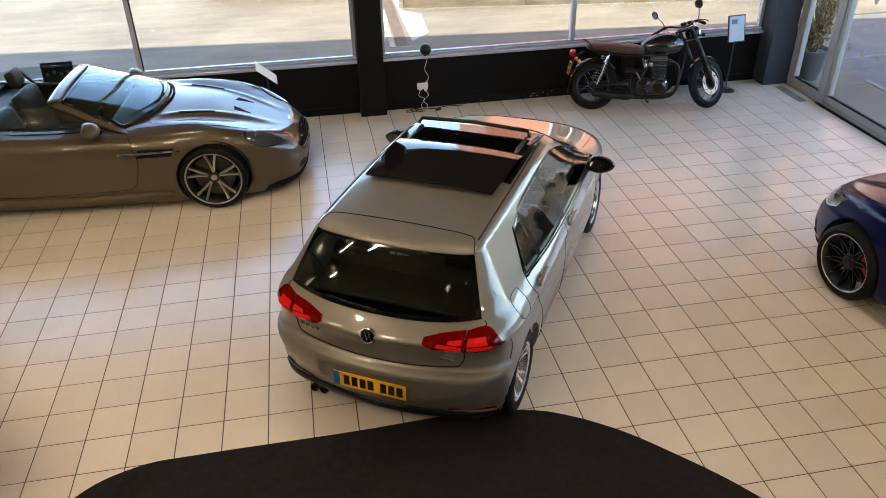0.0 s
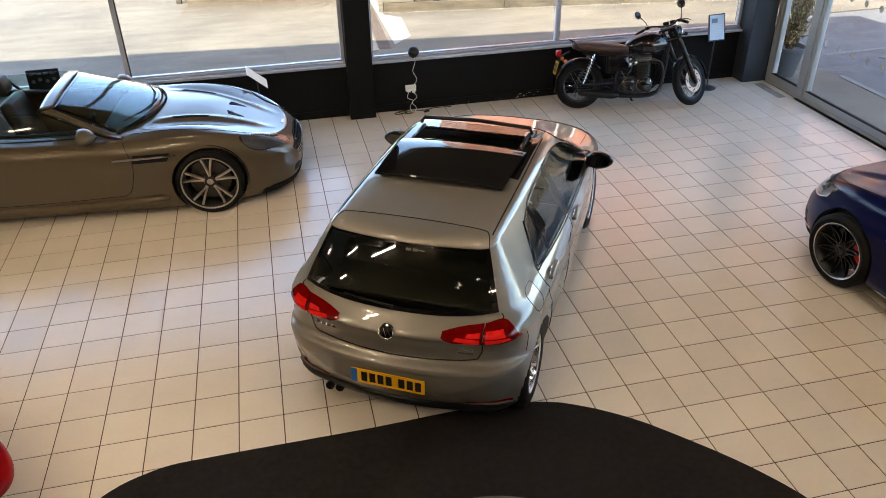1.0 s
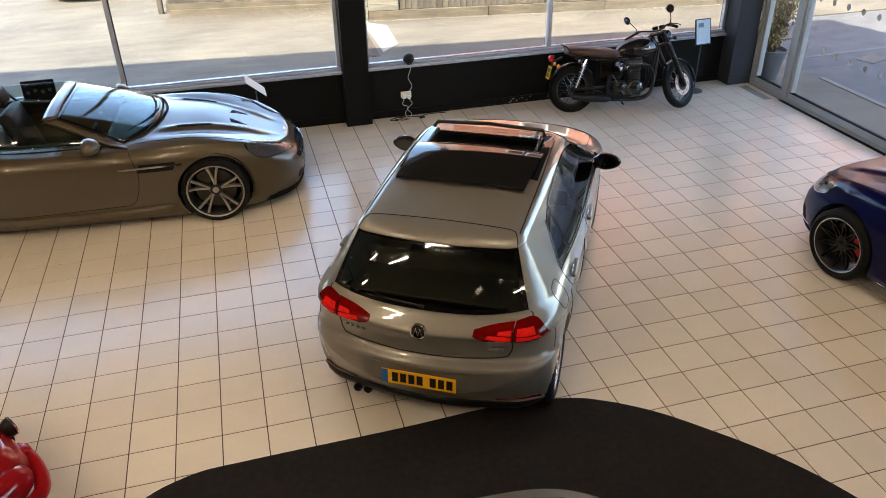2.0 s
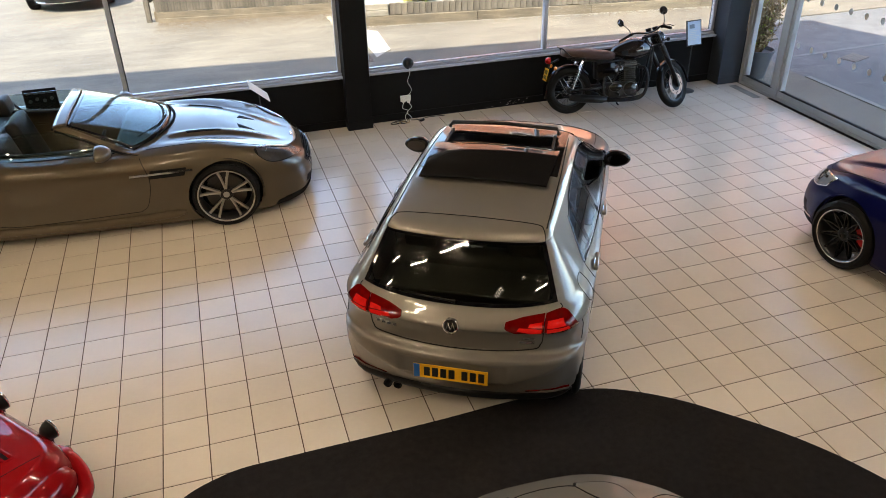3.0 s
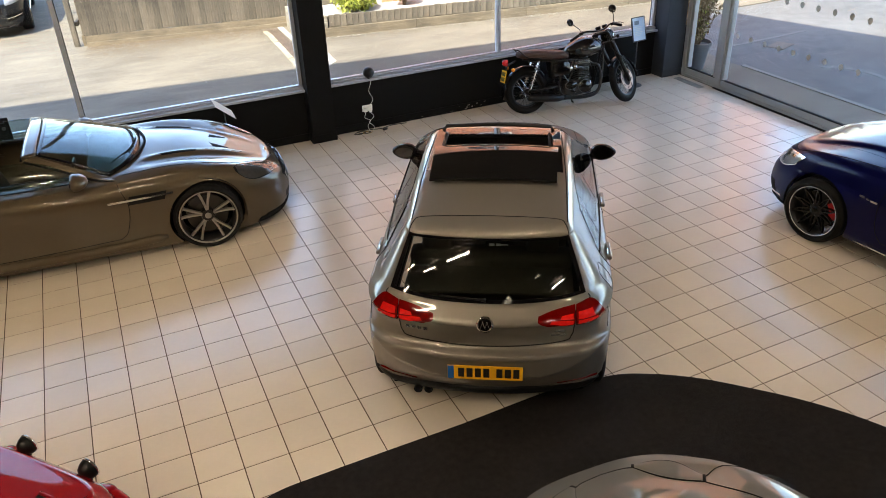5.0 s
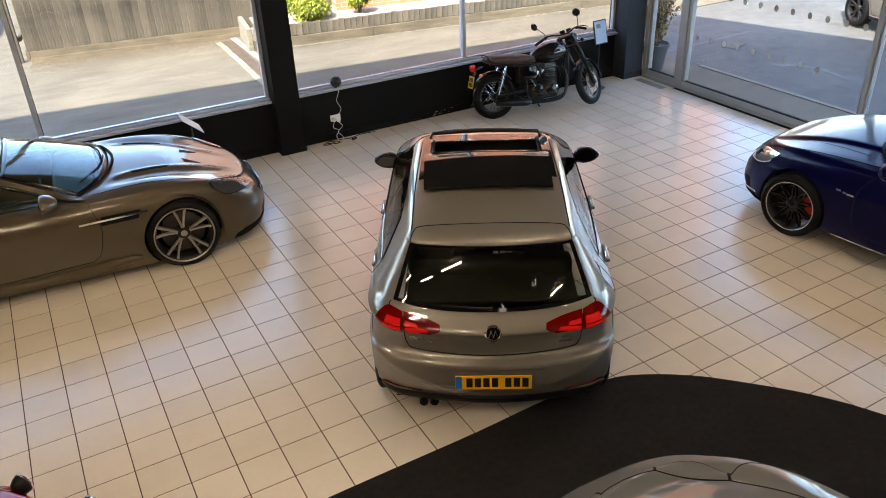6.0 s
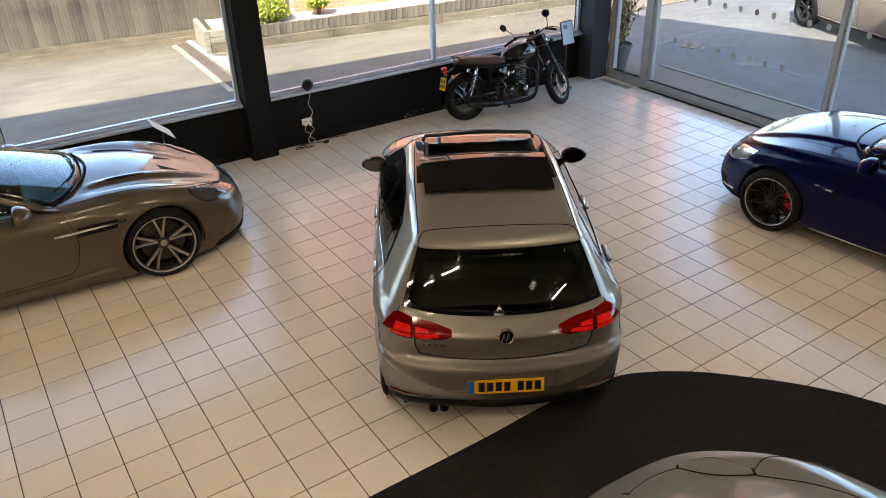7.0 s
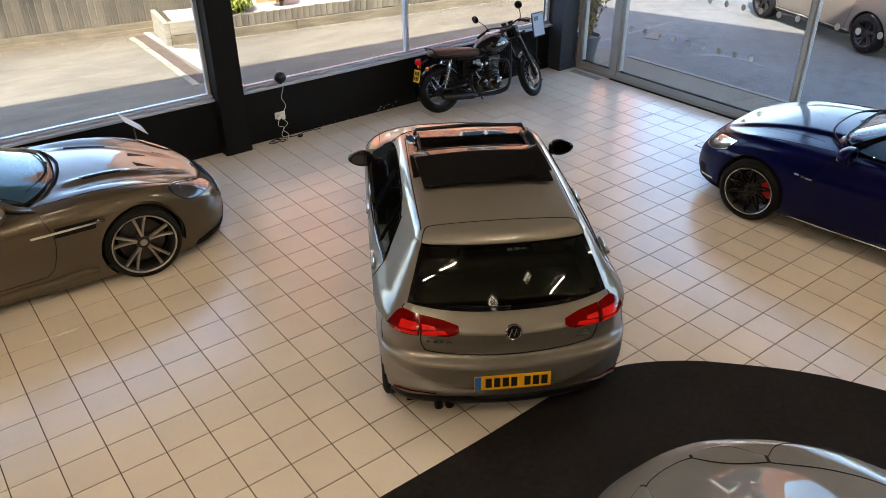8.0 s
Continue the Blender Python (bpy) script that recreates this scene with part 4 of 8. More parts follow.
# ---- wheels ----
def wheel(name, parent, at, R, width, rim_r, style, rim_mat, lip_mat=None, caliper=None):
    """Rim and spokes as the wheel's own mesh; tyre, brake disc and caliper under it. Local x points outwards."""
    T = pose(0, 0, 0, 0, 90, 0)
    h = width / 2
    bm = bmesh.new()
    add_lathe(bm, [(rim_r, -h * 0.9), (rim_r - 0.012, -h * 0.85), (rim_r - 0.03, -h * 0.5), (rim_r - 0.034, h * 0.45), (rim_r - 0.016, h * 0.86), (rim_r - 0.004, h * 0.93), (rim_r + 0.006, h * 0.9), (rim_r + 0.004, h * 0.8)], 56, T)
    add_lathe(bm, [(0.0, h * 0.56), (0.035, h * 0.56), (0.06, h * 0.5), (0.072, h * 0.35), (0.074, h * 0.0)], 28, T)

    made = {}

    def spoke(a, w0, w1, twist=0.0):
        key = (w0, w1, twist)
        if key not in made:
            made[key] = spoke_mesh(w0, w1, twist)
        spokes.append((made[key], a))

    def spoke_mesh(w0, w1, twist):
        bm = bmesh.new()
        rows, a = [], 0.0
        for t in np.linspace(0, 1, 6):
            r = 0.05 + (rim_r - 0.022 - 0.05) * t
            w = w0 + (w1 - w0) * t
            z = h * (0.46 + (0.30) * t ** 2 + 0.04)
            ang = a + twist * t
            c, s = math.cos(ang), math.sin(ang)
            pts = [(-w, z - 0.012), (-w * 0.7, z), (w * 0.7, z), (w, z - 0.012), (w * 0.8, z - 0.035), (-w * 0.8, z - 0.035)]
            rows.append([bm.verts.new((zz, r * c - q * s, r * s + q * c)) for q, zz in pts])
        for p, q in zip(rows, rows[1:]):
            for k in range(6):
                bm.faces.new((p[k], p[(k + 1) % 6], q[(k + 1) % 6], q[k]))
        bmesh.ops.recalc_face_normals(bm, faces=bm.faces)
        me = bpy.data.meshes.new("spoke")
        bm.to_mesh(me)
        bm.free()
        me.materials.append(rim_mat)
        return me

    spokes = []
    if style == "five_twin":
        for k in range(5):
            a = 2 * math.pi * k / 5 + math.pi / 2
            spoke(a - 0.10, 0.014, 0.015, -0.10)
            spoke(a + 0.10, 0.014, 0.015, 0.10)
    elif style == "five_v":
        for k in range(5):
            a = 2 * math.pi * k / 5 + math.pi / 2
            spoke(a - 0.10, 0.0105, 0.015, -0.10)
            spoke(a + 0.10, 0.0105, 0.015, 0.10)
    elif style == "cross":
        for k in range(10):
            a = 2 * math.pi * k / 10
            spoke(a - 0.03, 0.0075, 0.0075, -0.30)
            spoke(a + 0.03, 0.0075, 0.0075, 0.30)
    else:
        for k in range(10):
            spoke(2 * math.pi * k / 10, 0.016, 0.013)
    for k in range(5):
        a = 2 * math.pi * k / 5
        add_lathe(bm, [(0.0, h * 0.56), (0.009, h * 0.56), (0.010, h * 0.4)], 8, T @ pose(0.056 * math.cos(a), 0.056 * math.sin(a), 0.0))
    w = part(name, bm, rim_mat if style == "five_twin" else M_DARKALLOY, parent, at=at, smooth=True, angle=35)
    part("hub_cap", lathe([(0.0, h * 0.585), (0.030, h * 0.585), (0.036, h * 0.54)], 24, T), rim_mat, w, smooth=True)
    for me, a in spokes:
        part("spoke", me, rim_mat, w, at=pose(0, 0, 0, math.degrees(a)))
    prof = [(rim_r - 0.005, h * 0.84), (rim_r + 0.006, h * 0.98), (rim_r + (R - rim_r) * 0.45, h * 1.04), (R - 0.028, h * 0.97), (R - 0.008, h * 0.84)]
    for gz in (0.55, 0.18):
        prof += [(R - 0.001, h * (gz + 0.2)), (R, h * (gz + 0.03)), (R - 0.008, h * gz), (R - 0.008, h * (gz - 0.05)), (R, h * (gz - 0.08))]
    prof += [(r, -z) for r, z in prof[::-1]]
    part("tyre", lathe(prof, 64, T), M_RUBBER, w, smooth=True, angle=30)
    part("brake_disc", lathe([(0.06, h * 0.02), (rim_r * 0.72, h * 0.02), (rim_r * 0.72, -h * 0.1), (0.06, -h * 0.1)], 40, T), M_STEEL, w, smooth=True, angle=30)
    part("rim_lip", lathe([(rim_r - (0.008 if style == "cross" else 0.014), h * (0.91 if style == "cross" else 0.87)), (rim_r - 0.003, h * 0.95), (rim_r + 0.007, h * 0.915), (rim_r + 0.008, h * 0.86)], 56, T), lip_mat or rim_mat, w, "polished outer rim", smooth=True)
    if caliper:
        bm = bmesh.new()
        add_lathe(bm, [(rim_r * 0.50, h * 0.10), (rim_r * 0.50, h * 0.30), (rim_r * 0.80, h * 0.30), (rim_r * 0.80, h * 0.10)], 10, T, (-0.5, 0.5))
        part("brake_caliper", bm, caliper[0], w, at=pose(0, 0, 0, caliper[1], 0, 0))
    return w


def wheel_set(car, axles, half, R, width, rim_r, style, mat, lip=None, caliper=None, steer=0.0):
    for y in axles:
        for s in (1, -1):
            m = pose(s * (half - width / 2), y, R) @ pose(0, 0, 0, 0, 0, 0 if s > 0 else 180)
            if y > 0 and steer:
                m = m @ pose(0, 0, 0, 0, 0, steer)
            wheel("wheel", car, m, R, width, rim_r, style, mat, lip, caliper)
            part("arch_liner", lathe([(0.06, -0.12), (R + 0.05, -0.12), (R + 0.05, 0.07)], 40, pose(s * (half - width / 2 - 0.03), y, R, 0, 90, 0) @ Matrix.Diagonal((1, 1, s, 1)), (math.pi / 2 - 0.25, 1.5 * math.pi + 0.25)), M_GASKET, car)


def plate(parent, m, mat, w=0.52, h=0.111, band=True):
    p = part("number_plate", box((-w / 2, -0.006, -h / 2), (w / 2, 0.0, h / 2), 0.003), mat, parent, at=m)
    if band:
        part("plate_band", box((-w / 2 + 0.002, -0.0075, -h / 2 + 0.003), (-w / 2 + 0.045, -0.0062, h / 2 - 0.003)), M_PLATEBLUE, p)
    # plain bars in place of the characters
    x = -w / 2 + 0.075
    for k in range(7):
        part("plate_bar", box((x, -0.0078, -0.036), (x + 0.042, -0.0062, 0.036)), M_INKBLACK, p)
        x += 0.058 if k != 3 else 0.09
    return p


M_INKBLACK = material("black_ink", (0.01, 0.01, 0.01), 0.4, vary=0.05)


def mirror_pod(parent, m, mat, s, size=(0.125, 0.10, 0.085), tinted=M_GLOSSBLACK):
    """A door mirror: rounded housing, glass at its back and a short arm. Local x outwards, y ahead."""
    bm = bmesh.new()
    bmesh.ops.create_uvsphere(bm, u_segments=24, v_segments=14, radius=1.0)
    for v in bm.verts:
        x, y, z = v.co
        k = 1.0 - 0.18 * x
        v.co = (x * size[0], max(y, -0.35) * size[1] * k, z * size[2] * k * (1 - 0.1 * y))
    pod = part("door_mirror", bm, mat, parent, at=m, smooth=True, angle=50)
    part("mirror_glass", prism([(size[0] * 0.74 * math.cos(a), size[2] * 0.66 * math.sin(a)) for a in np.linspace(0, 2 * math.pi, 24, endpoint=False)], 0, 0.004), M_MIRROR, pod, at=pose(0, -0.36 * size[1], 0, 90, 0, 0))
    part("mirror_arm", tube([(-size[0] * 0.6, 0, -size[2] * 0.6), (-size[0] * 1.5, 0.02, -size[2] * 1.1)], [0.028, 0.034], 10), tinted, pod, smooth=True)
    return pod


# ---- the hatchback in the middle ----
def hatchback(m):
    car = empty("hatchback_car", m, "warm silver five-door hatchback with its sunroof open on the tiles", "car")
    A = 1.318

    def sculpt(x, y, z):
        """The bumper's lower half steps in under a crease that sweeps up to the corners, and the plate sits in a shallow recess."""
        ax, tail = abs(x), np.clip((-1.68 - y) / 0.12, 0, 1)
        crease = 0.425 + 0.165 * np.clip((ax - 0.36) / 0.42, 0, 1) ** 1.3
        under = 1 / (1 + np.exp((z - crease) / 0.005)) * np.clip((z - 0.26) / 0.05, 0, 1)
        recess = np.clip((0.37 - ax) / 0.015, 0, 1) * np.clip((z - 0.405) / 0.012, 0, 1) * np.clip((0.592 - z) / 0.012, 0, 1)
        return tail * ((0.022 + 0.2 * np.clip(crease - z, 0, 0.2)) * under + 0.012 * recess)

    S = Shell([(0.245, -1.872, 2.00, 0.835), (0.265, -1.910, 2.06, 0.852), (0.30, -1.945, 2.10, 0.866), (0.37, -1.970, 2.13, 0.881), (0.50, -1.986, 2.15, 0.893), (0.60, -1.984, 2.15, 0.897), (0.630, -1.972, 2.14, 0.898),
               (0.644, -1.920, 2.12, 0.897), (0.68, -1.899, 2.09, 0.894), (0.74, -1.898, 2.05, 0.891), (0.80, -1.912, 1.99, 0.892), (0.838, -1.932, 1.92, 0.897), (0.850, -1.946, 1.89, 0.903), (0.862, -1.944, 1.85, 0.898),
               (0.885, -1.926, 1.79, 0.891), (0.915, -1.880, 1.64, 0.879), (0.940, -1.838, 1.50, 0.866), (0.956, -1.817, 1.42, 0.848), (0.990, -1.790, 1.26, 0.826), (1.03, -1.760, 1.12, 0.802), (1.08, -1.723, 1.00, 0.772), (1.18, -1.648, 0.83, 0.714),
               (1.27, -1.581, 0.68, 0.662), (1.318, -1.547, 0.60, 0.634), (1.332, -1.541, 0.58, 0.626), (1.345, -1.563, 0.56, 0.618), (1.355, -1.560, 0.54, 0.608), (1.368, -1.540, 0.51, 0.594), (1.380, -1.505, 0.48, 0.575), (1.388, -1.47, 0.45, 0.552)],
              3.0, ((0.2, 0.9, 1.05, 1.4), (2.8, 2.8, 3.2, 3.6)), (-0.5, -0.2),
              crown=0.046, power=1.8, bend=lambda z, y: -np.clip((z - 1.0) / 0.35, 0, 1) * np.where(y < -0.45, 0.025, 0.046) * np.clip(abs(y + 0.45) - 0.1, 0, 2) ** 2,
              ends=((0.2, 0.5, 0.64, 0.85, 0.96, 1.1, 1.35, 1.42), (0.62, 0.63, 0.62, 0.59, 0.61, 0.575, 0.50, 0.43), (0.085, 0.085, 0.088, 0.090, 0.072, 0.058, 0.042, 0.04),
                    (-1.46, -1.45, -1.42, -1.34, -1.40, -1.38, -1.36, -1.30), (0.75, 0.75, 0.75, 0.80, 0.65, 0.50, 0.36, 0.34)),
              taper=lambda z, y: 1 - np.interp(z, (0.3, 0.84, 0.95), (0.015, 0.01, 0.05)) * np.clip((-0.1 - y) / 1.2, 0, 1) ** 2 - 0.03 * np.clip((y - 0.6) / 1.0, 0, 1) ** 2, push=sculpt, ease=(7, 0.64, 0.90, 1.36))
    # outlines of the glass: rear, side, and the roof opening
    rear_lo, rear_hi = [(-0.682, 0.988), (-0.42, 0.965), (0, 0.957), (0.42, 0.965), (0.682, 0.988)], [(-0.560, 1.311), (-0.3, 1.317), (0, 1.319), (0.3, 1.317), (0.560, 1.311)]
    side_lo, side_hi = [(-1.12, 0.985), (-0.6, 0.960), (0.1, 0.945), (0.98, 0.945)], [(-0.97, 1.245), (-0.72, 1.318), (-0.1, 1.345), (0.35, 1.305), (0.96, 0.975)]
    wind_lo, wind_hi = [(-0.70, 1.03), (0, 1.03), (0.70, 1.03)], [(-0.56, 1.335), (0, 1.36), (0.56, 1.335)]
    roof_lo, roof_hi = [(-0.47, -0.46), (0.47, -0.46)], [(-0.47, 0.17), (0.47, 0.17)]
    tests = [inside_fn(rear_lo, rear_hi, "rear", margin=0.018), inside_fn(side_lo, side_hi, "side", 1, 0.03), inside_fn(side_lo, side_hi, "side", -1, 0.03),
             inside_fn(wind_lo, wind_hi, "front", margin=0.03), inside_fn(roof_lo, roof_hi, "top", margin=0.0)]
    part("body", S.mesh(P_SILVER, 190, 170, 30, tests, [(A, 0.315, 0.355), (-A, 0.315, 0.355)]), P_SILVER, car)
    # glass
    part("rear_window", S.panel(rear_lo, rear_hi, "rear", [M_TINT, M_GLOSSBLACK], nu=44, nv=18, off=0.009, th=0.012, border=(0.035, 0.055), bulge=0.007), M_TINT, car, "dark tinted rear window")
    for s in (1, -1):
        for a, b, c, d in ((-1.115, -0.84, -0.965, -0.83), (-0.82, -0.28, -0.80, -0.275), (-0.22, 0.98, -0.22, 0.96)):
            lo = [(y, np.interp(y, [p[0] for p in side_lo], [p[1] for p in side_lo])) for y in np.linspace(a, b, 6)]
            hi = [(y, np.interp(y, [p[0] for p in side_hi], [p[1] for p in side_hi])) for y in np.linspace(c, d, 6)]
            part("side_window", S.panel(lo, hi, "side", [M_SIDEGLASS, M_GLOSSBLACK], s, 14, 8, 0.003, 0.004, border=(0.03, 0.04)), M_SIDEGLASS, car, "green tinted side window")
        for y in (-0.83, -0.25):
            w = 0.014 if y < -0.5 else 0.035
            zb, zt = (np.interp(y, [p[0] for p in q], [p[1] for p in q]) for q in (side_lo, side_hi))
            part("pillar_trim", S.panel([(y - w, zb + 0.006), (y + w, zb + 0.006)], [(y - w + 0.012, zt - 0.006), (y + w + 0.012, zt)], "side", M_GLOSSBLACK, s, 3, 10, 0.0045, 0.006), M_GLOSSBLACK, car)
        part("window_seal", S.seam([(-0.965, 1.255), (-1.06, 1.10), (-1.128, 0.985), (-1.0, 0.972), (-0.6, 0.952), (0.1, 0.937), (1.0, 0.937)], "side", s, 0.008), M_GLOSSBLACK, car)
        # door joints, handles and the crease's chrome-like catch
        for line in ([(0.99, 0.93), (1.03, 0.70), (1.02, 0.42), (0.93, 0.27)], [(-0.24, 0.93), (-0.25, 0.7), (-0.25, 0.27)], [(-1.13, 0.98), (-1.14, 0.90), (-1.08, 0.80), (-0.96, 0.62), (-0.90, 0.45), (-0.86, 0.27)], [(-0.86, 0.265), (0.1, 0.262), (0.94, 0.265)]):
            part("door_joint", S.seam(line, "side", s), M_GASKET, car)
        for y in (-0.96, -0.08):
            p, n = S.hit(y, 0.893, "side", s)
            h = part("door_handle", box((-0.012, -0.115, -0.016), (0.022, 0.115, 0.016), 0.011), P_SILVER, car, at=pose(*(p + n * 0.012)), smooth=True)
            part("handle_cup", lathe([(0.0, 0.001), (0.052, 0.001), (0.058, -0.004)], 24, pose(0.0, -0.03, 0, 0, 90 * s, 0) @ Matrix.Diagonal((0.62, 1, 1, 1))), M_CHROME, h, at=pose(-0.006 * s, 0, 0))
        mm = pose(0.965, 0.72, 1.005) if s > 0 else pose(-0.93, 0.70, 1.005) @ Matrix.Diagonal((-1, 1, 1, 1))
        mirror_pod(car, mm, M_GLOSSBLACK, s, (0.120, 0.092, 0.074))
    c = [(-1.36 + 0.088 * math.copysign(abs(math.cos(a)) ** 0.6, math.cos(a)), 0.925 + 0.078 * math.copysign(abs(math.sin(a)) ** 0.6, math.sin(a))) for a in np.linspace(0, 2 * math.pi, 17)[:-1]]
    part("fuel_flap", S.seam(c + [c[0]], "side", 1, 0.0028, 6), M_GASKET, car)
    # windscreen
    part("windscreen", S.panel(wind_lo, wind_hi, "front", [M_TINT, M_GLOSSBLACK], nu=20, nv=10, off=0.003, th=0.004, border=(0.04, 0.06)), M_TINT, car)
    part("bonnet_joint", S.seam([(-0.74, 1.05), (-0.73, 1.5), (-0.66, 1.9), (-0.3, 2.02), (0.3, 2.02), (0.66, 1.9), (0.73, 1.5), (0.74, 1.05)], "top"), M_GASKET, car)
    # tailgate joint, lamps, bumper details
    part("tailgate_joint", S.seam([(-0.69, 0.975), (-0.70, 0.95), (-0.62, 0.93), (-0.604, 0.88), (-0.600, 0.80), (-0.585, 0.715), (-0.50, 0.676), (0, 0.664), (0.50, 0.676), (0.585, 0.715), (0.600, 0.80), (0.604, 0.88), (0.62, 0.93), (0.70, 0.95), (0.69, 0.975)], "rear", r=0.0045), M_GASKET, car)
    part("spoiler_joint", S.seam([(-0.555, -1.50), (-0.53, -1.41), (-0.485, -1.362), (-0.3, -1.345), (0, -1.338), (0.3, -1.345), (0.485, -1.362), (0.53, -1.41), (0.555, -1.50)], "top", r=0.004), M_GASKET, car)
    for s in (1, -1):
        part("roof_joint", S.seam([(s * 0.545, -1.38), (s * 0.555, -0.6), (s * 0.545, 0.2)], "top", r=0.005), M_GASKET, car)
        inner_lo, inner_hi = [(s * 0.350, 0.872), (s * 0.40, 0.852), (s * 0.60, 0.819)], [(s * 0.354, 0.900), (s * 0.46, 0.921), (s * 0.60, 0.936)]
        outer_lo, outer_hi = [(s * 0.607, 0.818), (s * 0.72, 0.807), (s * 0.812, 0.822)], [(s * 0.607, 0.935), (s * 0.70, 0.950), (s * 0.765, 0.905), (s * 0.818, 0.833)]
        lens = part("tail_lamp", S.panel(inner_lo, inner_hi, "rear", M_REDLENS, nu=14, nv=8, off=0.010, th=0.01), M_REDLENS, car, "dark red tail lamp on the tailgate")
        part("lamp_light", S.panel([(s * 0.43, 0.861), (s * 0.588, 0.834)], [(s * 0.445, 0.876), (s * 0.588, 0.866)], "rear", M_REDLENS2, nu=8, nv=4, off=0.0125, th=0.002), M_REDLENS2, lens)
        part("lamp_light", S.panel([(s * 0.50, 0.876), (s * 0.588, 0.872)], [(s * 0.51, 0.892), (s * 0.588, 0.898)], "rear", M_REDLENS2, nu=6, nv=3, off=0.0125, th=0.002), M_REDLENS2, lens)
        lens = part("tail_lamp", S.panel(outer_lo, outer_hi, "rear", M_REDLENS, nu=14, nv=8, off=0.010, th=0.01), M_REDLENS, car, "red tail lamp wrapping the rear corner")
        part("lamp_light", S.panel([(s * 0.622, 0.830), (s * 0.765, 0.824)], [(s * 0.622, 0.862), (s * 0.755, 0.852)], "rear", M_REDLENS2, nu=8, nv=4, off=0.0125, th=0.002), M_REDLENS2, lens)
        part("lamp_light", S.panel([(s * 0.622, 0.868), (s * 0.735, 0.862)], [(s * 0.622, 0.902), (s * 0.715, 0.904)], "rear", M_REDLENS2, nu=8, nv=4, off=0.0125, th=0.002), M_REDLENS2, lens)
        part("bumper_joint", S.seam([(-1.60, 0.815), (-1.58, 0.76), (-1.60, 0.70), (-1.62, 0.665)], "side", s), M_GASKET, car)
        part("reflector", S.panel([(s * 0.50, 0.316), (s * 0.79, 0.302)], [(s * 0.50, 0.330), (s * 0.79, 0.320)], "rear", M_REDLENS, nu=8, nv=2, off=0.004, th=0.004), M_REDLENS, car)
    part("rear_valance", S.panel([(-0.80, 0.250), (0, 0.248), (0.80, 0.250)], [(-0.80, 0.290), (-0.4, 0.308), (0, 0.312), (0.4, 0.308), (0.80, 0.290)], "rear", M_BLACK, nu=30, nv=5, off=0.014, th=0.02), M_BLACK, car, "black lower bumper")
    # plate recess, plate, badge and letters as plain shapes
    plate(car, pose(0, -1.979, 0.494, -4), M_YELLOW)
    p, n = S.hit(0, 0.872, "rear")
    badge = part("badge", lathe([(0.0, 0.012), (0.044, 0.012), (0.05, 0.016), (0.056, 0.012), (0.058, 0.0)], 36, pose(0, 0, 0, 78, 0, 0)), M_CHROME, car, "round chrome badge", at=pose(*p), smooth=True, angle=40)
    part("badge_face", lathe([(0.0, 0.0), (0.043, 0.0), (0.043, -0.004)], 30, pose(0, 0, 0, 78, 0, 0)), M_GLOSSBLACK, badge, at=pose(0, -0.0135, 0.003))
    for x, w, tilt in ((-0.022, 0.006, 22), (0.022, 0.006, -22), (-0.008, 0.006, -20), (0.008, 0.006, 20)):
        part("badge_stroke", box((-w / 2, -0.003, -0.028), (w / 2, 0, 0.028), 0.001, pose(x, -0.0155, 0.003, -12, tilt, 0)), M_CHROME, badge)
    for k in range(4):
        p, n = S.hit(-0.545 + 0.042 * k, 0.765, "rear")
        part("letter_bar", box((-0.015, -0.006, -0.013), (0.015, 0.004, 0.013), 0.003), M_ALLOY, car, at=pose(*p))
    for x0, z0, w in ((0.50, 0.765, 0.09), (0.485, 0.735, 0.12)):
        p, n = S.hit(x0, z0, "rear")
        part("letter_bar", box((-w / 2, -0.005, -0.008), (w / 2, 0.004, 0.008), 0.002), M_ALLOY, car, at=pose(*p, 0, 0, 6))
    # faint sticker near the top of the rear window
    for x0, w in ((0.03, 0.035), (0.075, 0.03), (0.115, 0.05)):
        p, n = S.hit(x0, 1.272, "rear")
        part("sticker_bar", box((-w / 2, -0.001, -0.009 if w < 0.04 else -0.004), (w / 2, 0.001, 0.009 if w < 0.04 else 0.004)), M_INKPALE, car, at=pose(*(p + n * 0.0065), -48))
    # rear wiper and exhaust
    pts = [S.hit(x, z, "rear") for x, z in ((0.0, 0.972), (-0.05, 0.976), (-0.22, 0.982), (-0.36, 0.990))]
    part("rear_wiper", tube([p + n * 0.012 for p, n in pts], [0.014, 0.007, 0.005, 0.003], 8), M_BLACK, car, smooth=True)
    for x in (-0.49, -0.415):
        part("exhaust_pipe", lathe([(0.026, 0.0), (0.031, 0.0), (0.031, 0.16), (0.026, 0.16), (0.024, 0.02)], 20, pose(x, -1.885, 0.243, -96, 0, 0)), M_BLACK, car, smooth=True, angle=40)
    # sunroof: dark frame, raised glass slid back, wind deflector
    for s in (1, -1):
        part("roof_rail", S.panel([(s * 0.465, -0.62), (s * 0.535, -0.62)], [(s * 0.465, 0.27), (s * 0.535, 0.27)], "top", M_GLOSSBLACK, nu=4, nv=16, off=0.004, th=0.03), M_GLOSSBLACK, car, "black roof opening rail")
    part("roof_front", S.panel([(-0.535, 0.17), (0.535, 0.17)], [(-0.535, 0.36), (0.535, 0.36)], "top", M_GLOSSBLACK, nu=16, nv=4, off=0.004, th=0.02), M_GLOSSBLACK, car, "black glass strip over the windscreen")
    bm = bmesh.new()
    add_tube(bm, [(-0.47, 0.13, 1.435), (-0.45, 0.165, 1.468), (0, 0.18, 1.482), (0.45, 0.165, 1.468), (0.47, 0.13, 1.430)], 0.016, 8)
    part("wind_deflector", bm, M_BLACK, car, smooth=True)
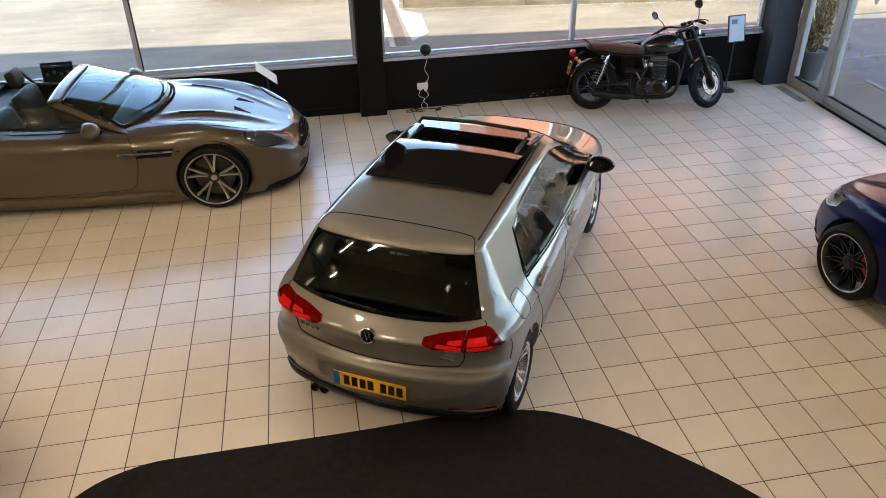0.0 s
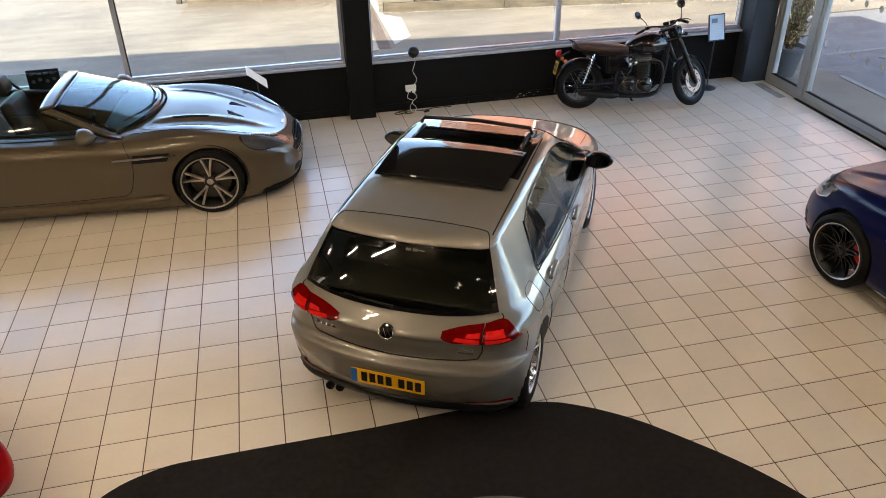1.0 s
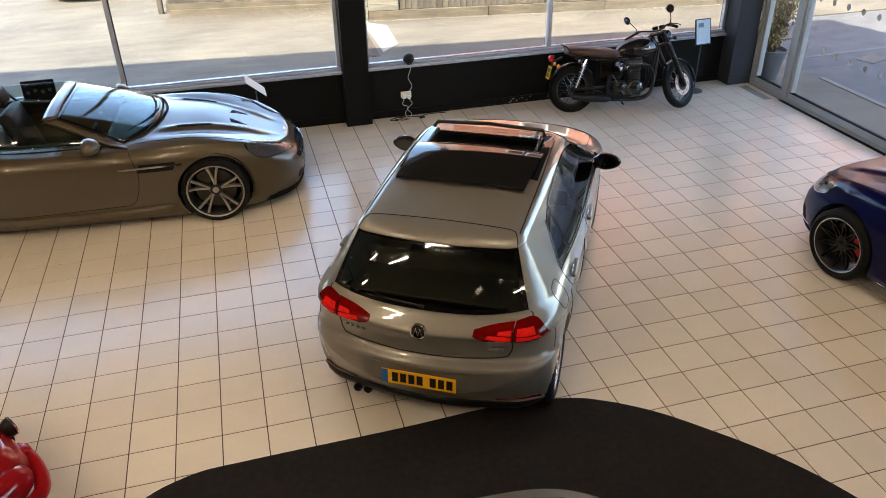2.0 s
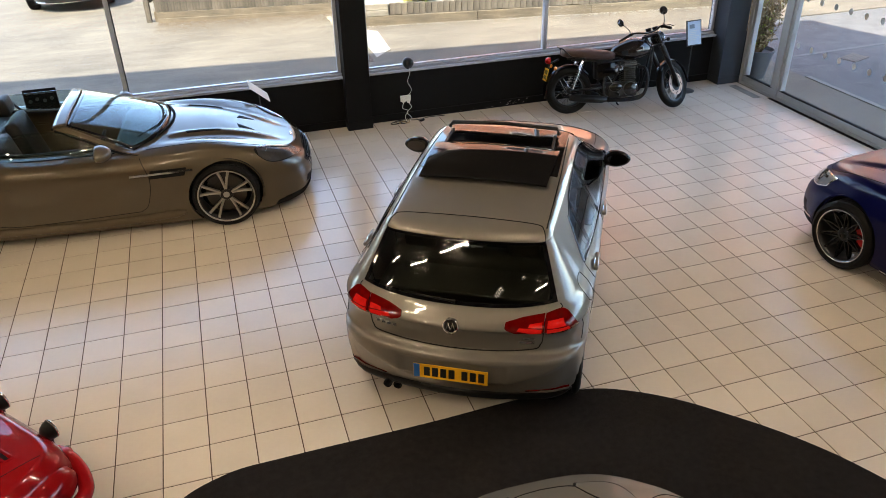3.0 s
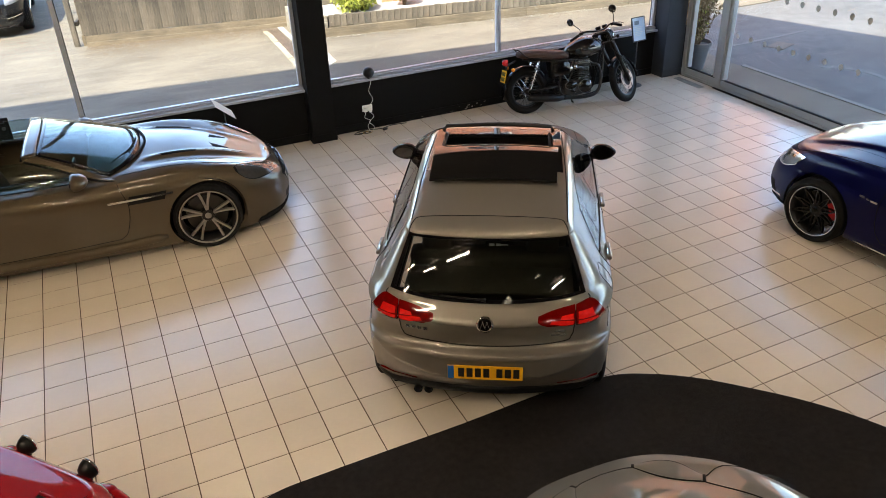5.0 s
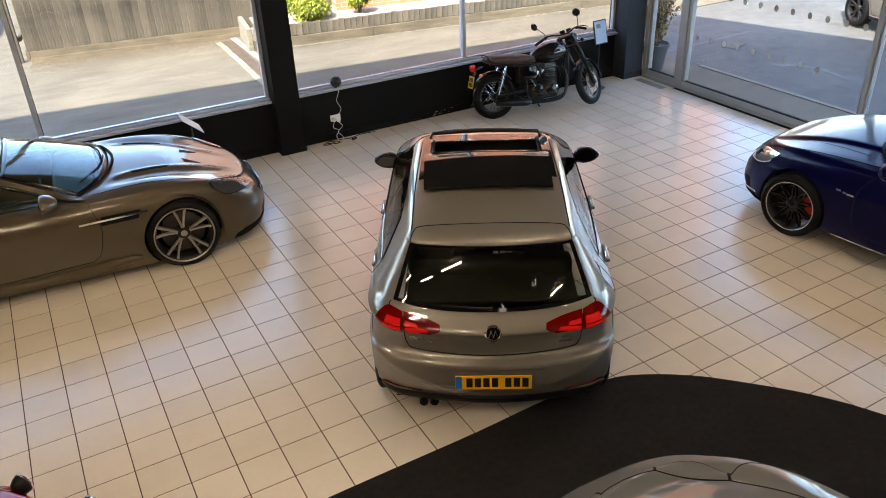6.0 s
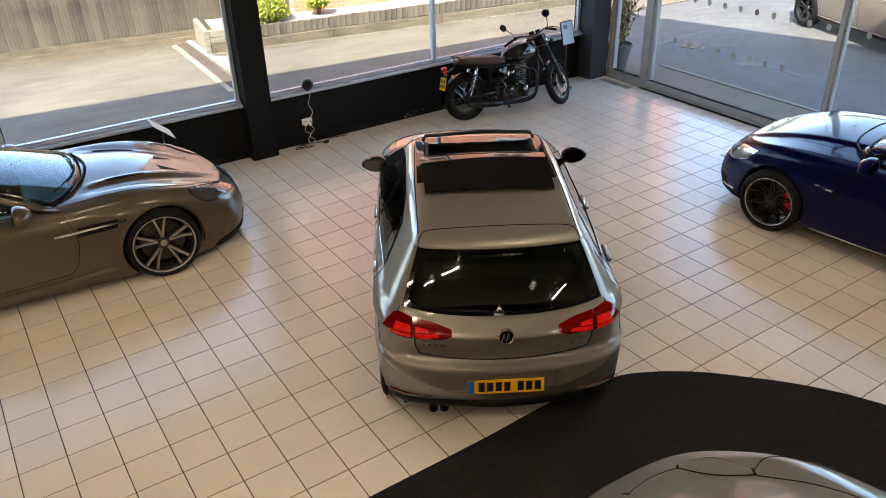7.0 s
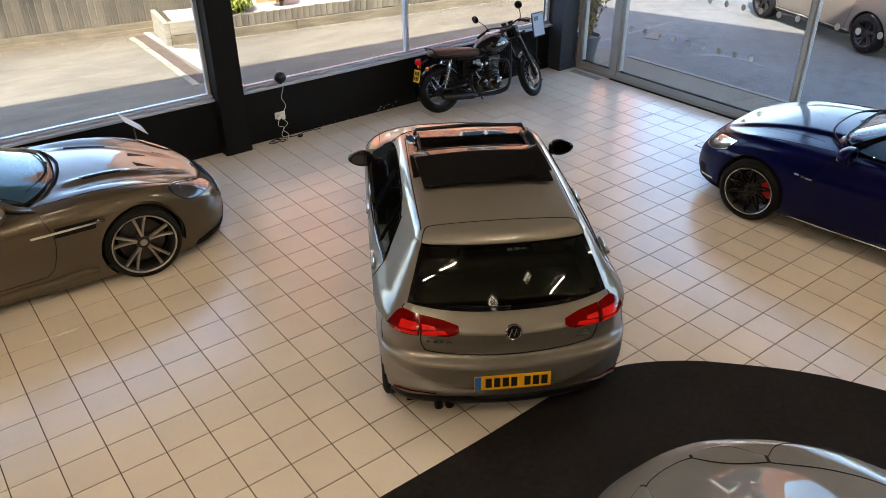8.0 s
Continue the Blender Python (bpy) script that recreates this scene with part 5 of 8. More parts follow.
    rows, cols, V = 14, 20, []
    for j in range(rows + 1):
        for i in range(cols + 1):
            y, x = -0.875 + 0.70 * j / rows, (-0.480 + 0.96 * i / cols) * (1 + 0.06 * j / rows)
            V.append((x, y, 1.462 - 0.045 * (x / 0.475) ** 2 * 0.42 - 0.006 * (1 - j / rows) - 0.045 * max(0.0, j / rows - 0.72) ** 2 * 6))
    q = [(j * (cols + 1) + i, j * (cols + 1) + i + 1, (j + 1) * (cols + 1) + i + 1, (j + 1) * (cols + 1) + i) for j in range(rows) for i in range(cols)]
    bm = bmesh.new()
    vs = [bm.verts.new(v) for v in V]
    for f in q:
        bm.faces.new([vs[i] for i in f])
    geo = bmesh.ops.extrude_face_region(bm, geom=bm.faces[:])
    bmesh.ops.translate(bm, verts=[v for v in geo["geom"] if isinstance(v, bmesh.types.BMVert)], vec=(0, 0, -0.014))
    part("sunroof_glass", bm, M_GLOSSBLACK, car, "raised black glass sunroof panel slid back", smooth=True, angle=50)
    for s in (1, -1):
        part("roof_track", box((s * 0.44 - 0.012, -0.82, 1.40), (s * 0.44 + 0.012, 0.14, 1.425), 0.004), M_BLACK, car)
    # cabin: lining, dashboard, seats
    part("cabin_floor", box((-0.72, -1.5, 0.26), (0.72, 1.05, 0.34), 0.03), M_LEATHER, car)
    part("dashboard", box((-0.68, 0.60, 0.70), (0.68, 1.10, 0.93), 0.06), M_BLACK, car, smooth=True)
    part("parcel_shelf", box((-0.60, -1.62, 0.90), (0.60, -1.10, 0.925), 0.01), M_CABIN, car)
    for x in (-0.36, 0.36):
        seat(car, pose(x, 0.05, 0.30), M_CABIN)
    bm = box((-0.60, -1.10, 0.34), (0.60, -0.62, 0.56), 0.06)
    add_box(bm, (-0.60, -0.10, 0), (0.60, 0.06, 0.52), 0.06, pose(0, -1.08, 0.54, 14))
    part("rear_seat", bm, M_CABIN, car, smooth=True)
    for x in (-0.38, 0.38):
        part("headrest", box((-0.12, -0.05, 0), (0.12, 0.05, 0.17), 0.04), M_CABIN, car, at=pose(x, -1.22, 1.05, 10), smooth=True)
    wheel_set(car, (A, -A), 0.862, 0.315, 0.205, 0.212, "five_twin", M_ALLOY)
    part("underbody", box((-0.70, -1.70, 0.15), (0.70, 1.85, 0.24)), M_GASKET, car)
    return car


def seat(parent, m, mat):
    bm = box((-0.25, -0.28, 0.0), (0.25, 0.27, 0.22), 0.06)
    add_box(bm, (-0.25, -0.07, 0), (0.25, 0.07, 0.60), 0.06, pose(0, -0.24, 0.16, 16))
    s = part("seat", bm, mat, parent, at=m, smooth=True)
    part("headrest", box((-0.13, -0.045, 0), (0.13, 0.055, 0.19), 0.045), mat, s, at=pose(0, -0.43, 0.78, 12), smooth=True)
    return s


hatchback(pose(1.174, 5.428, 0, 0, 0, -31))


# ---- shared pieces for the other cars ----
def ruled(lo, hi, nu, nv, mats, bulge=0.0, thick=0.006, border=None):
    """A curved sheet between two edge lines given in space, with thickness; border as the second material."""
    lo, hi = spline(lo, 8), spline(hi, 8)

    def even(p):
        d = np.r_[0, np.cumsum(np.linalg.norm(np.diff(p, axis=0), axis=1))]
        u = np.linspace(0, 1, nu + 1)
        if border:
            u = np.r_[0, np.linspace(border[0], 1 - border[0], nu - 1), 1]
        return np.c_[tuple(np.interp(u * d[-1], d, p[:, k]) for k in range(3))]

    lo, hi = even(lo), even(hi)
    ts = np.r_[0, np.linspace(border[1], 1 - border[1], nv - 1), 1] if border else np.linspace(0, 1, nv + 1)
    P = np.array([lo + (hi - lo) * t for t in ts])
    nrm = np.cross(P[0, nu // 2 + 1] - P[0, nu // 2], P[-1, nu // 2] - P[0, nu // 2])
    nrm /= np.linalg.norm(nrm)
    P = P + bulge * np.sin(math.pi * ts)[:, None, None] * nrm
    w = nu + 1
    front = [(j * w + i, j * w + i + 1, (j + 1) * w + i + 1, (j + 1) * w + i) for j in range(nv) for i in range(nu)]
    k = (nv + 1) * w
    back = [tuple(k + i for i in f[::-1]) for f in front]
    rim = [i for i in range(w)] + [j * w + nu for j in range(1, nv + 1)] + [nv * w + i for i in range(nu - 1, -1, -1)] + [j * w for j in range(nv - 1, 0, -1)]
    sides = [(a, k + a, k + b, b) for a, b in zip(rim, rim[1:] + rim[:1])]
    verts = np.r_[P.reshape(-1, 3), P.reshape(-1, 3) - nrm * thick]
    me = mesh_of(verts, front + back + sides, mats, "sheet", smooth=True)
    if border:
        idx = [1 if (f // nu in (0, nv - 1) or f % nu in (0, nu - 1)) else 0 for f in range(len(front))]
        me.polygons.foreach_set("material_index", idx + idx + [1] * len(sides))
    return me


def steering_wheel(parent, m):
    bm = bmesh.new()
    add_tube(bm, [(0.18 * math.cos(a), 0.18 * math.sin(a), 0) for a in np.linspace(0, 2 * math.pi, 28, endpoint=False)], 0.015, 8, True)
    for a in (0, math.pi, -math.pi / 2):
        add_tube(bm, [(0, 0, -0.02), (0.18 * math.cos(a), 0.18 * math.sin(a), 0)], 0.016, 6)
    add_lathe(bm, [(0.0, 0.0), (0.06, -0.005), (0.065, -0.04), (0.0, -0.06)], 18)
    part("steering_wheel", bm, M_LEATHER, parent, at=m, smooth=True)


def keyed(ys, zs):
    return lambda y: curve_at(ys, zs, y)


# ---- the open grand tourer by the window ----
def convertible(m):
    car = empty("convertible_car", m, "tungsten grey open-top grand tourer with the roof down", "car")
    A = 1.37

    def relief(x, y, z):
        ax, up = abs(x), np.clip((z - 0.55) / 0.15, 0, 1)
        wing = 0.045 * np.exp(-((ax - 0.70) / 0.15) ** 2) * np.exp(-((y - 1.30) / 0.55) ** 2)
        haunch = 0.04 * np.exp(-((ax - 0.72) / 0.16) ** 2) * np.exp(-((y + 1.35) / 0.6) ** 2)
        ridge = 0.018 * np.exp(-((ax - (0.18 + 0.21 * (2.2 - y))) / 0.035) ** 2) * np.clip((2.15 - y) / 0.4, 0, 1) * np.clip((y - 0.8) / 0.2, 0, 1)
        trough = -0.016 * np.exp(-((ax - (0.27 + 0.23 * (2.2 - y))) / 0.07) ** 2) * np.clip((2.0 - y) / 0.4, 0, 1) * np.clip((y - 0.7) / 0.2, 0, 1)
        return up * (wing + haunch + ridge + trough)

    S = Shell([(0.0, -2.16, 2.235, 0.875), (0.10, -2.24, 2.265, 0.900), (0.30, -2.33, 2.305, 0.925), (0.52, -2.36, 2.32, 0.945), (0.70, -2.37, 2.31, 0.950), (0.84, -2.355, 2.28, 0.943), (0.93, -2.32, 2.22, 0.918), (1.0, -2.28, 2.15, 0.868)],
              3.4, ((0.0, 0.5, 1.0), (3.7, 3.3, 3.0)), (-1.4, 1.2), keyed([-2.4, -1.9, -1.5, 0, 1.5, 1.9, 2.4], [0.22, 0.17, 0.105, 0.10, 0.085, 0.085, 0.105]),
              keyed([-2.4, -1.9, -1.2, -0.4, 0.5, 1.0, 1.45, 1.8, 2.05, 2.2, 2.4], [0.80, 0.875, 0.90, 0.86, 0.845, 0.825, 0.785, 0.72, 0.645, 0.585, 0.50]),
              keyed([-2.4, -1.9, -1.2, 0.0, 0.8, 1.2, 1.6, 1.95, 2.15, 2.4], [0.84, 0.92, 0.95, 0.95, 0.938, 0.905, 0.85, 0.768, 0.675, 0.53]), 1.9, relief=relief)
    cock_lo, cock_hi = [(-0.66, -1.15), (0, -1.2), (0.66, -1.15)], [(-0.68, 0.50), (-0.35, 0.76), (0, 0.83), (0.35, 0.76), (0.68, 0.50)]
    part("body", S.mesh(P_BRONZE, 64, 120, 34, [inside_fn(cock_lo, cock_hi, "top", margin=0.0)], [(A, 0.345, 0.375), (-A, 0.345, 0.378)]), P_BRONZE, car)
    # cockpit rim, windscreen and its frame
    for s in (1, -1):
        pts = [S.hit(s * 0.665, y, "top")[0] + Vector((0, 0, 0.004)) for y in np.linspace(-1.15, 0.52, 12)]
        part("door_top", tube(pts, 0.020, 8), M_LEATHER, car, smooth=True)
    lo, hi = [(-0.72, 0.53, 0.885), (-0.60, 0.70, 0.916), (-0.35, 0.82, 0.938), (0, 0.86, 0.945), (0.35, 0.82, 0.938), (0.60, 0.70, 0.916), (0.72, 0.53, 0.885)], [(-0.580, -0.085, 1.144), (-0.48, -0.070, 1.167), (-0.25, -0.050, 1.192), (0, -0.045, 1.198), (0.25, -0.045, 1.192), (0.48, -0.050, 1.167), (0.580, -0.055, 1.144)]
    part("windscreen", ruled(lo, hi, 30, 12, [M_SCREEN, M_GLOSSBLACK], -0.012, border=(0.02, 0.05)), M_SCREEN, car, "raked clear windscreen with black edge")
    for s in (1, -1):
        a = [(s * 0.745, 0.60, 0.865), (s * 0.715, 0.47, 0.905), (s * 0.655, 0.19, 1.03), (s * 0.582, -0.075, 1.146)]
        b = [(s * 0.825, 0.60, 0.862), (s * 0.765, 0.40, 0.905), (s * 0.690, 0.12, 1.022), (s * 0.622, -0.165, 1.138)]
        part("screen_pillar", ruled(a if s > 0 else b, b if s > 0 else a, 18, 4, P_BRONZE, -0.004, 0.03), P_BRONZE, car, "broad painted windscreen pillar")
        part("pillar_seal", tube([Vector(p) + Vector((0, 0, -0.02)) for p in spline(b, 6)], 0.012, 6), M_GASKET, car)
    a = [(-0.625, -0.20, 1.140), (-0.32, -0.170, 1.186), (0, -0.16, 1.198), (0.32, -0.165, 1.186), (0.615, -0.175, 1.142)]
    b = [(-0.575, -0.085, 1.146), (-0.32, -0.055, 1.188), (0, -0.045, 1.200), (0.32, -0.050, 1.188), (0.575, -0.055, 1.146)]
    part("screen_header", ruled(b, a, 24, 4, P_BRONZE, 0.002, 0.014), P_BRONZE, car, "broad painted windscreen header")
    part("header_seal", tube([Vector(p) + Vector((0, -0.012, -0.012)) for p in spline(a, 6)], 0.011, 8), M_GASKET, car, smooth=True)
    for pts in ([(-0.48, 0.66, 0.968), (-0.15, 0.78, 0.988), (0.2, 0.80, 0.982)], [(0.02, 0.82, 0.975), (0.33, 0.75, 0.978), (0.56, 0.58, 0.955)]):
        part("wiper", tube(spline(pts, 6), 0.008, 6), M_GASKET, car)
    part("scuttle", tube(spline([(-0.72, 0.54, 0.888), (-0.42, 0.80, 0.928), (0, 0.90, 0.94), (0.42, 0.80, 0.928), (0.72, 0.54, 0.888)], 6), 0.014, 8), M_GASKET, car, "black scuttle below the windscreen", smooth=True)
    for s in (1, -1):
        lo = [(s * 0.745, 0.36, 0.875), (s * 0.765, -0.2, 0.88), (s * 0.765, -0.80, 0.895)]
        hi = [(s * 0.715, 0.24, 0.96), (s * 0.665, -0.15, 1.125), (s * 0.70, -0.95, 1.118)]
        part("side_window", ruled(lo, hi, 14, 6, M_SCREEN, 0.01, 0.004), M_SCREEN, car, "raised clear door window")
        part("window_seal", tube([Vector(p) + Vector((0, 0, -0.004)) for p in spline(lo, 6)], 0.010, 6), M_GASKET, car)
        part("window_divider", tube([(s * 0.755, -0.80, 0.885), (s * 0.705, -0.965, 1.115)], 0.013, 8), M_GASKET, car, "black bar between the side windows")
        lo = [(s * 0.765, -0.84, 0.895), (s * 0.765, -1.12, 0.90), (s * 0.76, -1.38, 0.905)]
        hi = [(s * 0.705, -0.985, 1.112), (s * 0.72, -1.15, 1.06), (s * 0.752, -1.37, 0.925)]
        part("quarter_window", ruled(lo, hi, 10, 5, M_SCREEN, 0.01, 0.004), M_SCREEN, car, "clear quarter window")
        # side strake
        part("side_vent", S.panel([(0.66, 0.638), (1.00, 0.635)], [(0.68, 0.722), (1.03, 0.715)], "side", M_GASKET, s, 10, 4, 0.007, 0.02), M_GASKET, car, "dark vent behind the front wheel")
        part("strake", S.panel([(0.48, 0.676), (1.085, 0.676)], [(0.48, 0.696), (1.085, 0.694)], "side", M_CHROME, s, 14, 2, 0.014, 0.01), M_CHROME, car, "chrome strake across the vent")
        # door joint
        for line in ([(0.60, 0.84), (0.66, 0.62), (0.60, 0.36), (0.52, 0.28)], [(0.52, 0.28), (-0.2, 0.262), (-0.78, 0.275), (-0.98, 0.42), (-1.02, 0.62), (-0.96, 0.86)]):
            part("door_joint", S.seam(line, "side", s), M_GASKET, car)
        part("door_handle", S.panel([(-0.80, 0.665), (-0.62, 0.66)], [(-0.80, 0.69), (-0.62, 0.685)], "side", P_BRONZE, s, 6, 2, 0.008, 0.01), P_BRONZE, car)
        sill = [S.hit(y, z, "side", s) for y, z in ((-0.95, 0.215), (-0.3, 0.195), (0.4, 0.195), (0.95, 0.215))]
        part("sill_skirt", tube(spline([p + n * 0.004 for p, n in sill], 6), [0.018] + [0.046] * 17 + [0.018], 10), P_BRONZE, car, smooth=True)
        part("sill_vent", S.panel([(-0.1, 0.165), (0.80, 0.165)], [(0.0, 0.180), (0.72, 0.182)], "side", M_GASKET, s, 8, 2, 0.003, 0.01), M_GASKET, car)
        # headlamp under clear cover
        lo, hi = [(s * 0.37, 2.185), (s * 0.46, 1.96), (s * 0.55, 1.83), (s * 0.71, 1.712)], [(s * 0.39, 2.195), (s * 0.53, 2.12), (s * 0.675, 1.98), (s * 0.752, 1.83), (s * 0.745, 1.73)]
        lamp = part("headlamp", S.panel(lo, hi, "top", [M_LAMPDARK, M_GASKET], nu=24, nv=10, off=0.009, th=0.01, border=(0.015, 0.03)), M_LAMPDARK, car, "dark glazed headlamp with bright reflectors")
        for x, y in ((0.662, 1.815),):
            p, n = S.hit(s * x, y, "top")
            part("lamp_bowl", lathe([(0.0, 0.0095), (0.015, 0.010), (0.026, 0.011), (0.028, 0.009)], 18, pose(*p) @ n.to_track_quat("Z", "Y").to_matrix().to_4x4()), M_CHROME, lamp, smooth=True)
        # bonnet vents and joint
        for lo, hi in (([(s * 0.395, 1.02), (s * 0.325, 1.40)], [(s * 0.445, 1.05), (s * 0.37, 1.38)]), ([(s * 0.09, 1.55), (s * 0.15, 1.72)], [(s * 0.19, 1.57), (s * 0.165, 1.73)])):
            part("bonnet_vent", S.panel(lo, hi, "top", M_GASKET, nu=8, nv=4, off=0.002, th=0.01), M_GASKET, car, "dark mesh bonnet vent")
        part("bonnet_joint", S.seam([(s * 0.74, 0.66), (s * 0.715, 1.0), (s * 0.69, 1.4), (s * 0.60, 1.75), (s * 0.45, 2.03), (s * 0.2, 2.15), (0, 2.18)], "top"), M_GASKET, car)
        part("front_skirt", S.panel([(1.86, 0.100), (1.98, 0.102), (2.1, 0.108)], [(1.90, 0.146), (2.0, 0.154), (2.1, 0.164)], "side", M_GASKET, s, 8, 2, 0.016, 0.03), M_GASKET, car, "dark carbon lower lip")
        mm = pose(s * 0.94, 0.265, 0.950, 0, 0, -8 * s) @ pose(0, 0, 0 if s > 0 else -0.05)
        mirror_pod(car, mm if s > 0 else mm @ Matrix.Diagonal((-1, 1, 1, 1)), P_BRONZE, s, (0.12, 0.10, 0.082 if s > 0 else 0.070))
        seat(car, pose(s * 0.36, -0.40, 0.24), M_LEATHER)
    part("front_lip", S.panel([(-0.70, 0.108), (0, 0.112), (0.70, 0.108)], [(-0.70, 0.164), (0, 0.168), (0.70, 0.164)], "front", M_GASKET, nu=24, nv=2, off=0.016, th=0.03), M_GASKET, car, "dark carbon lower lip")
    grille = part("grille", S.panel([(-0.36, 0.375), (0, 0.36), (0.36, 0.375)], [(-0.44, 0.475), (-0.2, 0.535), (0, 0.54), (0.2, 0.535), (0.44, 0.475)], "front", M_GASKET, nu=20, nv=6, off=0.002, th=0.01), M_GASKET, car, "wide grille with bright bars")
    for z in (0.395, 0.42, 0.445, 0.47, 0.495, 0.52):
        w = 0.40 if z < 0.49 else 0.28
        part("grille_bar", S.panel([(-w, z - 0.004), (w, z - 0.004)], [(-w, z + 0.004), (w, z + 0.004)], "front", M_CHROME, nu=16, nv=1, off=0.008, th=0.006), M_CHROME, grille)
    part("lower_grille", S.panel([(-0.40, 0.21), (0.40, 0.21)], [(-0.38, 0.28), (0.38, 0.28)], "front", M_GASKET, nu=16, nv=3, off=0.002, th=0.01), M_GASKET, car)
    for s in (1, -1):
        lo, hi = ([(s * 0.40, 0.215), (s * 0.50, 0.225)], [(s * 0.39, 0.30), (s * 0.48, 0.295)])
        part("corner_intake", S.panel(lo, hi, "front", M_GASKET, nu=8, nv=4, off=0.002, th=0.01), M_GASKET, car, "dark intake in the bumper corner")
    p, n = S.hit(0, 2.12, "top")
    part("badge", box((-0.05, -0.012, 0), (0.05, 0.012, 0.006), 0.004), M_CHROME, car, "small chrome nose badge", at=pose(*p, -30))
    part("dashboard", box((-0.66, 0.30, 0.60), (0.66, 0.72, 0.86), 0.07), M_LEATHER, car, smooth=True)
    steering_wheel(car, pose(0.36, 0.16, 0.80, 68))
    part("centre_console", box((-0.12, -0.75, 0.30), (0.12, 0.40, 0.58), 0.04), M_LEATHER, car, smooth=True)
    part("cabin_floor", box((-0.70, -1.15, 0.18), (0.70, 0.70, 0.26)), M_LEATHER, car)
    part("rear_shelf", box((-0.66, -1.25, 0.55), (0.66, -0.85, 0.90), 0.05), M_LEATHER, car, smooth=True)
    part("roof_cover", S.panel([(-0.66, -1.75), (0.66, -1.75)], [(-0.66, -1.10), (0.66, -1.10)], "top", M_LEATHER, nu=12, nv=8, off=0.006, th=0.01), M_LEATHER, car, "folded dark roof cover")
    for s in (1, -1):
        part("tail_lamp", S.panel([(s * 0.60, 0.70), (s * 0.82, 0.70)], [(s * 0.60, 0.78), (s * 0.82, 0.79)], "rear", M_REDLENS, nu=8, nv=4, off=0.004, th=0.01), M_REDLENS, car)
    part("underbody", box((-0.72, -1.9, 0.13), (0.72, 1.85, 0.20)), M_GASKET, car)
    wheel_set(car, (A, -A), 0.935, 0.345, 0.25, 0.290, "five_v", M_SATIN, None, (M_DARKALLOY, 200))
    return car


convertible(pose(-2.40, 8.40, 0, 0, 0, -94.5))


# ---- the blue coupe ----
def coupe(m):
    car = empty("coupe_car", m, "deep metallic blue sports coupe parked beside the glazed doors", "car")
    A = 1.42

    def relief(x, y, z):
        ax, up = abs(x), np.clip((z - 0.65) / 0.1, 0, 1)
        dome = 0.026 / (1 + np.exp((ax - (0.40 + 0.10 * (1.9 - y) * 0.5)) / 0.009)) * np.clip((2.1 - y) / 0.3, 0, 1) * np.clip((y - 0.5) / 0.2, 0, 1)
        wing = 0.012 * np.exp(-((ax - 0.76) / 0.12) ** 2) * np.exp(-((y - 1.35) / 0.6) ** 2)
        return up * (dome + wing)

    S = Shell([(0.0, -2.40, 2.20, 0.875), (0.10, -2.46, 2.26, 0.905), (0.30, -2.50, 2.29, 0.918), (0.52, -2.52, 2.275, 0.925), (0.66, -2.52, 2.235, 0.930), (0.72, -2.515, 2.21, 0.922), (0.86, -2.49, 2.15, 0.915), (0.95, -2.45, 2.08, 0.898), (1.0, -2.40, 2.02, 0.862)],
              4.2, 3.5, (-1.5, 1.2), keyed([-2.6, -1.9, -1.5, 0, 1.5, 1.9, 2.4], [0.26, 0.22, 0.17, 0.17, 0.17, 0.165, 0.17]),
              keyed([-2.6, -1.9, -0.6, 0.5, 1.0, 1.45, 1.8, 2.05, 2.3], [0.98, 0.985, 0.95, 0.915, 0.895, 0.86, 0.80, 0.735, 0.66]),
              keyed([-2.6, -1.9, -0.5, 0.7, 1.1, 1.5, 1.85, 2.05, 2.3], [1.00, 1.02, 1.0, 0.985, 0.96, 0.91, 0.845, 0.785, 0.68]), 2.2, relief=relief)
    part("body", S.mesh(P_BLUE, 64, 120, 36, [], [(A, 0.33, 0.357), (-A, 0.33, 0.357)]), P_BLUE, car)
    g = Shell([(0.90, -2.0, 0.92, 0.80), (0.95, -1.95, 0.86, 0.79), (1.05, -1.80, 0.68, 0.735), (1.20, -1.50, 0.40, 0.645), (1.32, -1.20, 0.15, 0.565), (1.36, -1.05, 0.02, 0.52)], 4.5, 4.5, (-0.8, -0.3), crown=0.045,
              bend=lambda z, y: -np.clip((z - 1.0) / 0.3, 0, 1) * 0.03 * (y + 0.4) ** 2)
    s_lo, s_hi = [(-1.15, 1.02), (-0.5, 0.965), (0.60, 0.945)], [(-1.05, 1.12), (-0.6, 1.30), (-0.1, 1.31), (0.25, 1.22), (0.58, 0.99)]
    w_lo, w_hi = [(-0.70, 0.965), (0, 0.985), (0.70, 0.965)], [(-0.50, 1.31), (0, 1.345), (0.50, 1.31)]
    part("roof_shell", g.mesh(P_BLUE, 40, 80, 16, [inside_fn(s_lo, s_hi, "side", 1), inside_fn(s_lo, s_hi, "side", -1), inside_fn(w_lo, w_hi, "front")]), P_BLUE, car)
    part("windscreen", g.panel(w_lo, w_hi, "front", [M_SCREEN, M_GLOSSBLACK], nu=24, nv=12, off=0.004, th=0.005, border=(0.04, 0.06)), M_SCREEN, car, "clear windscreen with black edge")
    part("rear_window", g.panel([(-0.62, 1.03), (0, 1.01), (0.62, 1.03)], [(-0.5, 1.27), (0, 1.30), (0.5, 1.27)], "rear", [M_TINT, M_GLOSSBLACK], nu=16, nv=8, off=0.004, th=0.005, border=(0.04, 0.06)), M_TINT, car)
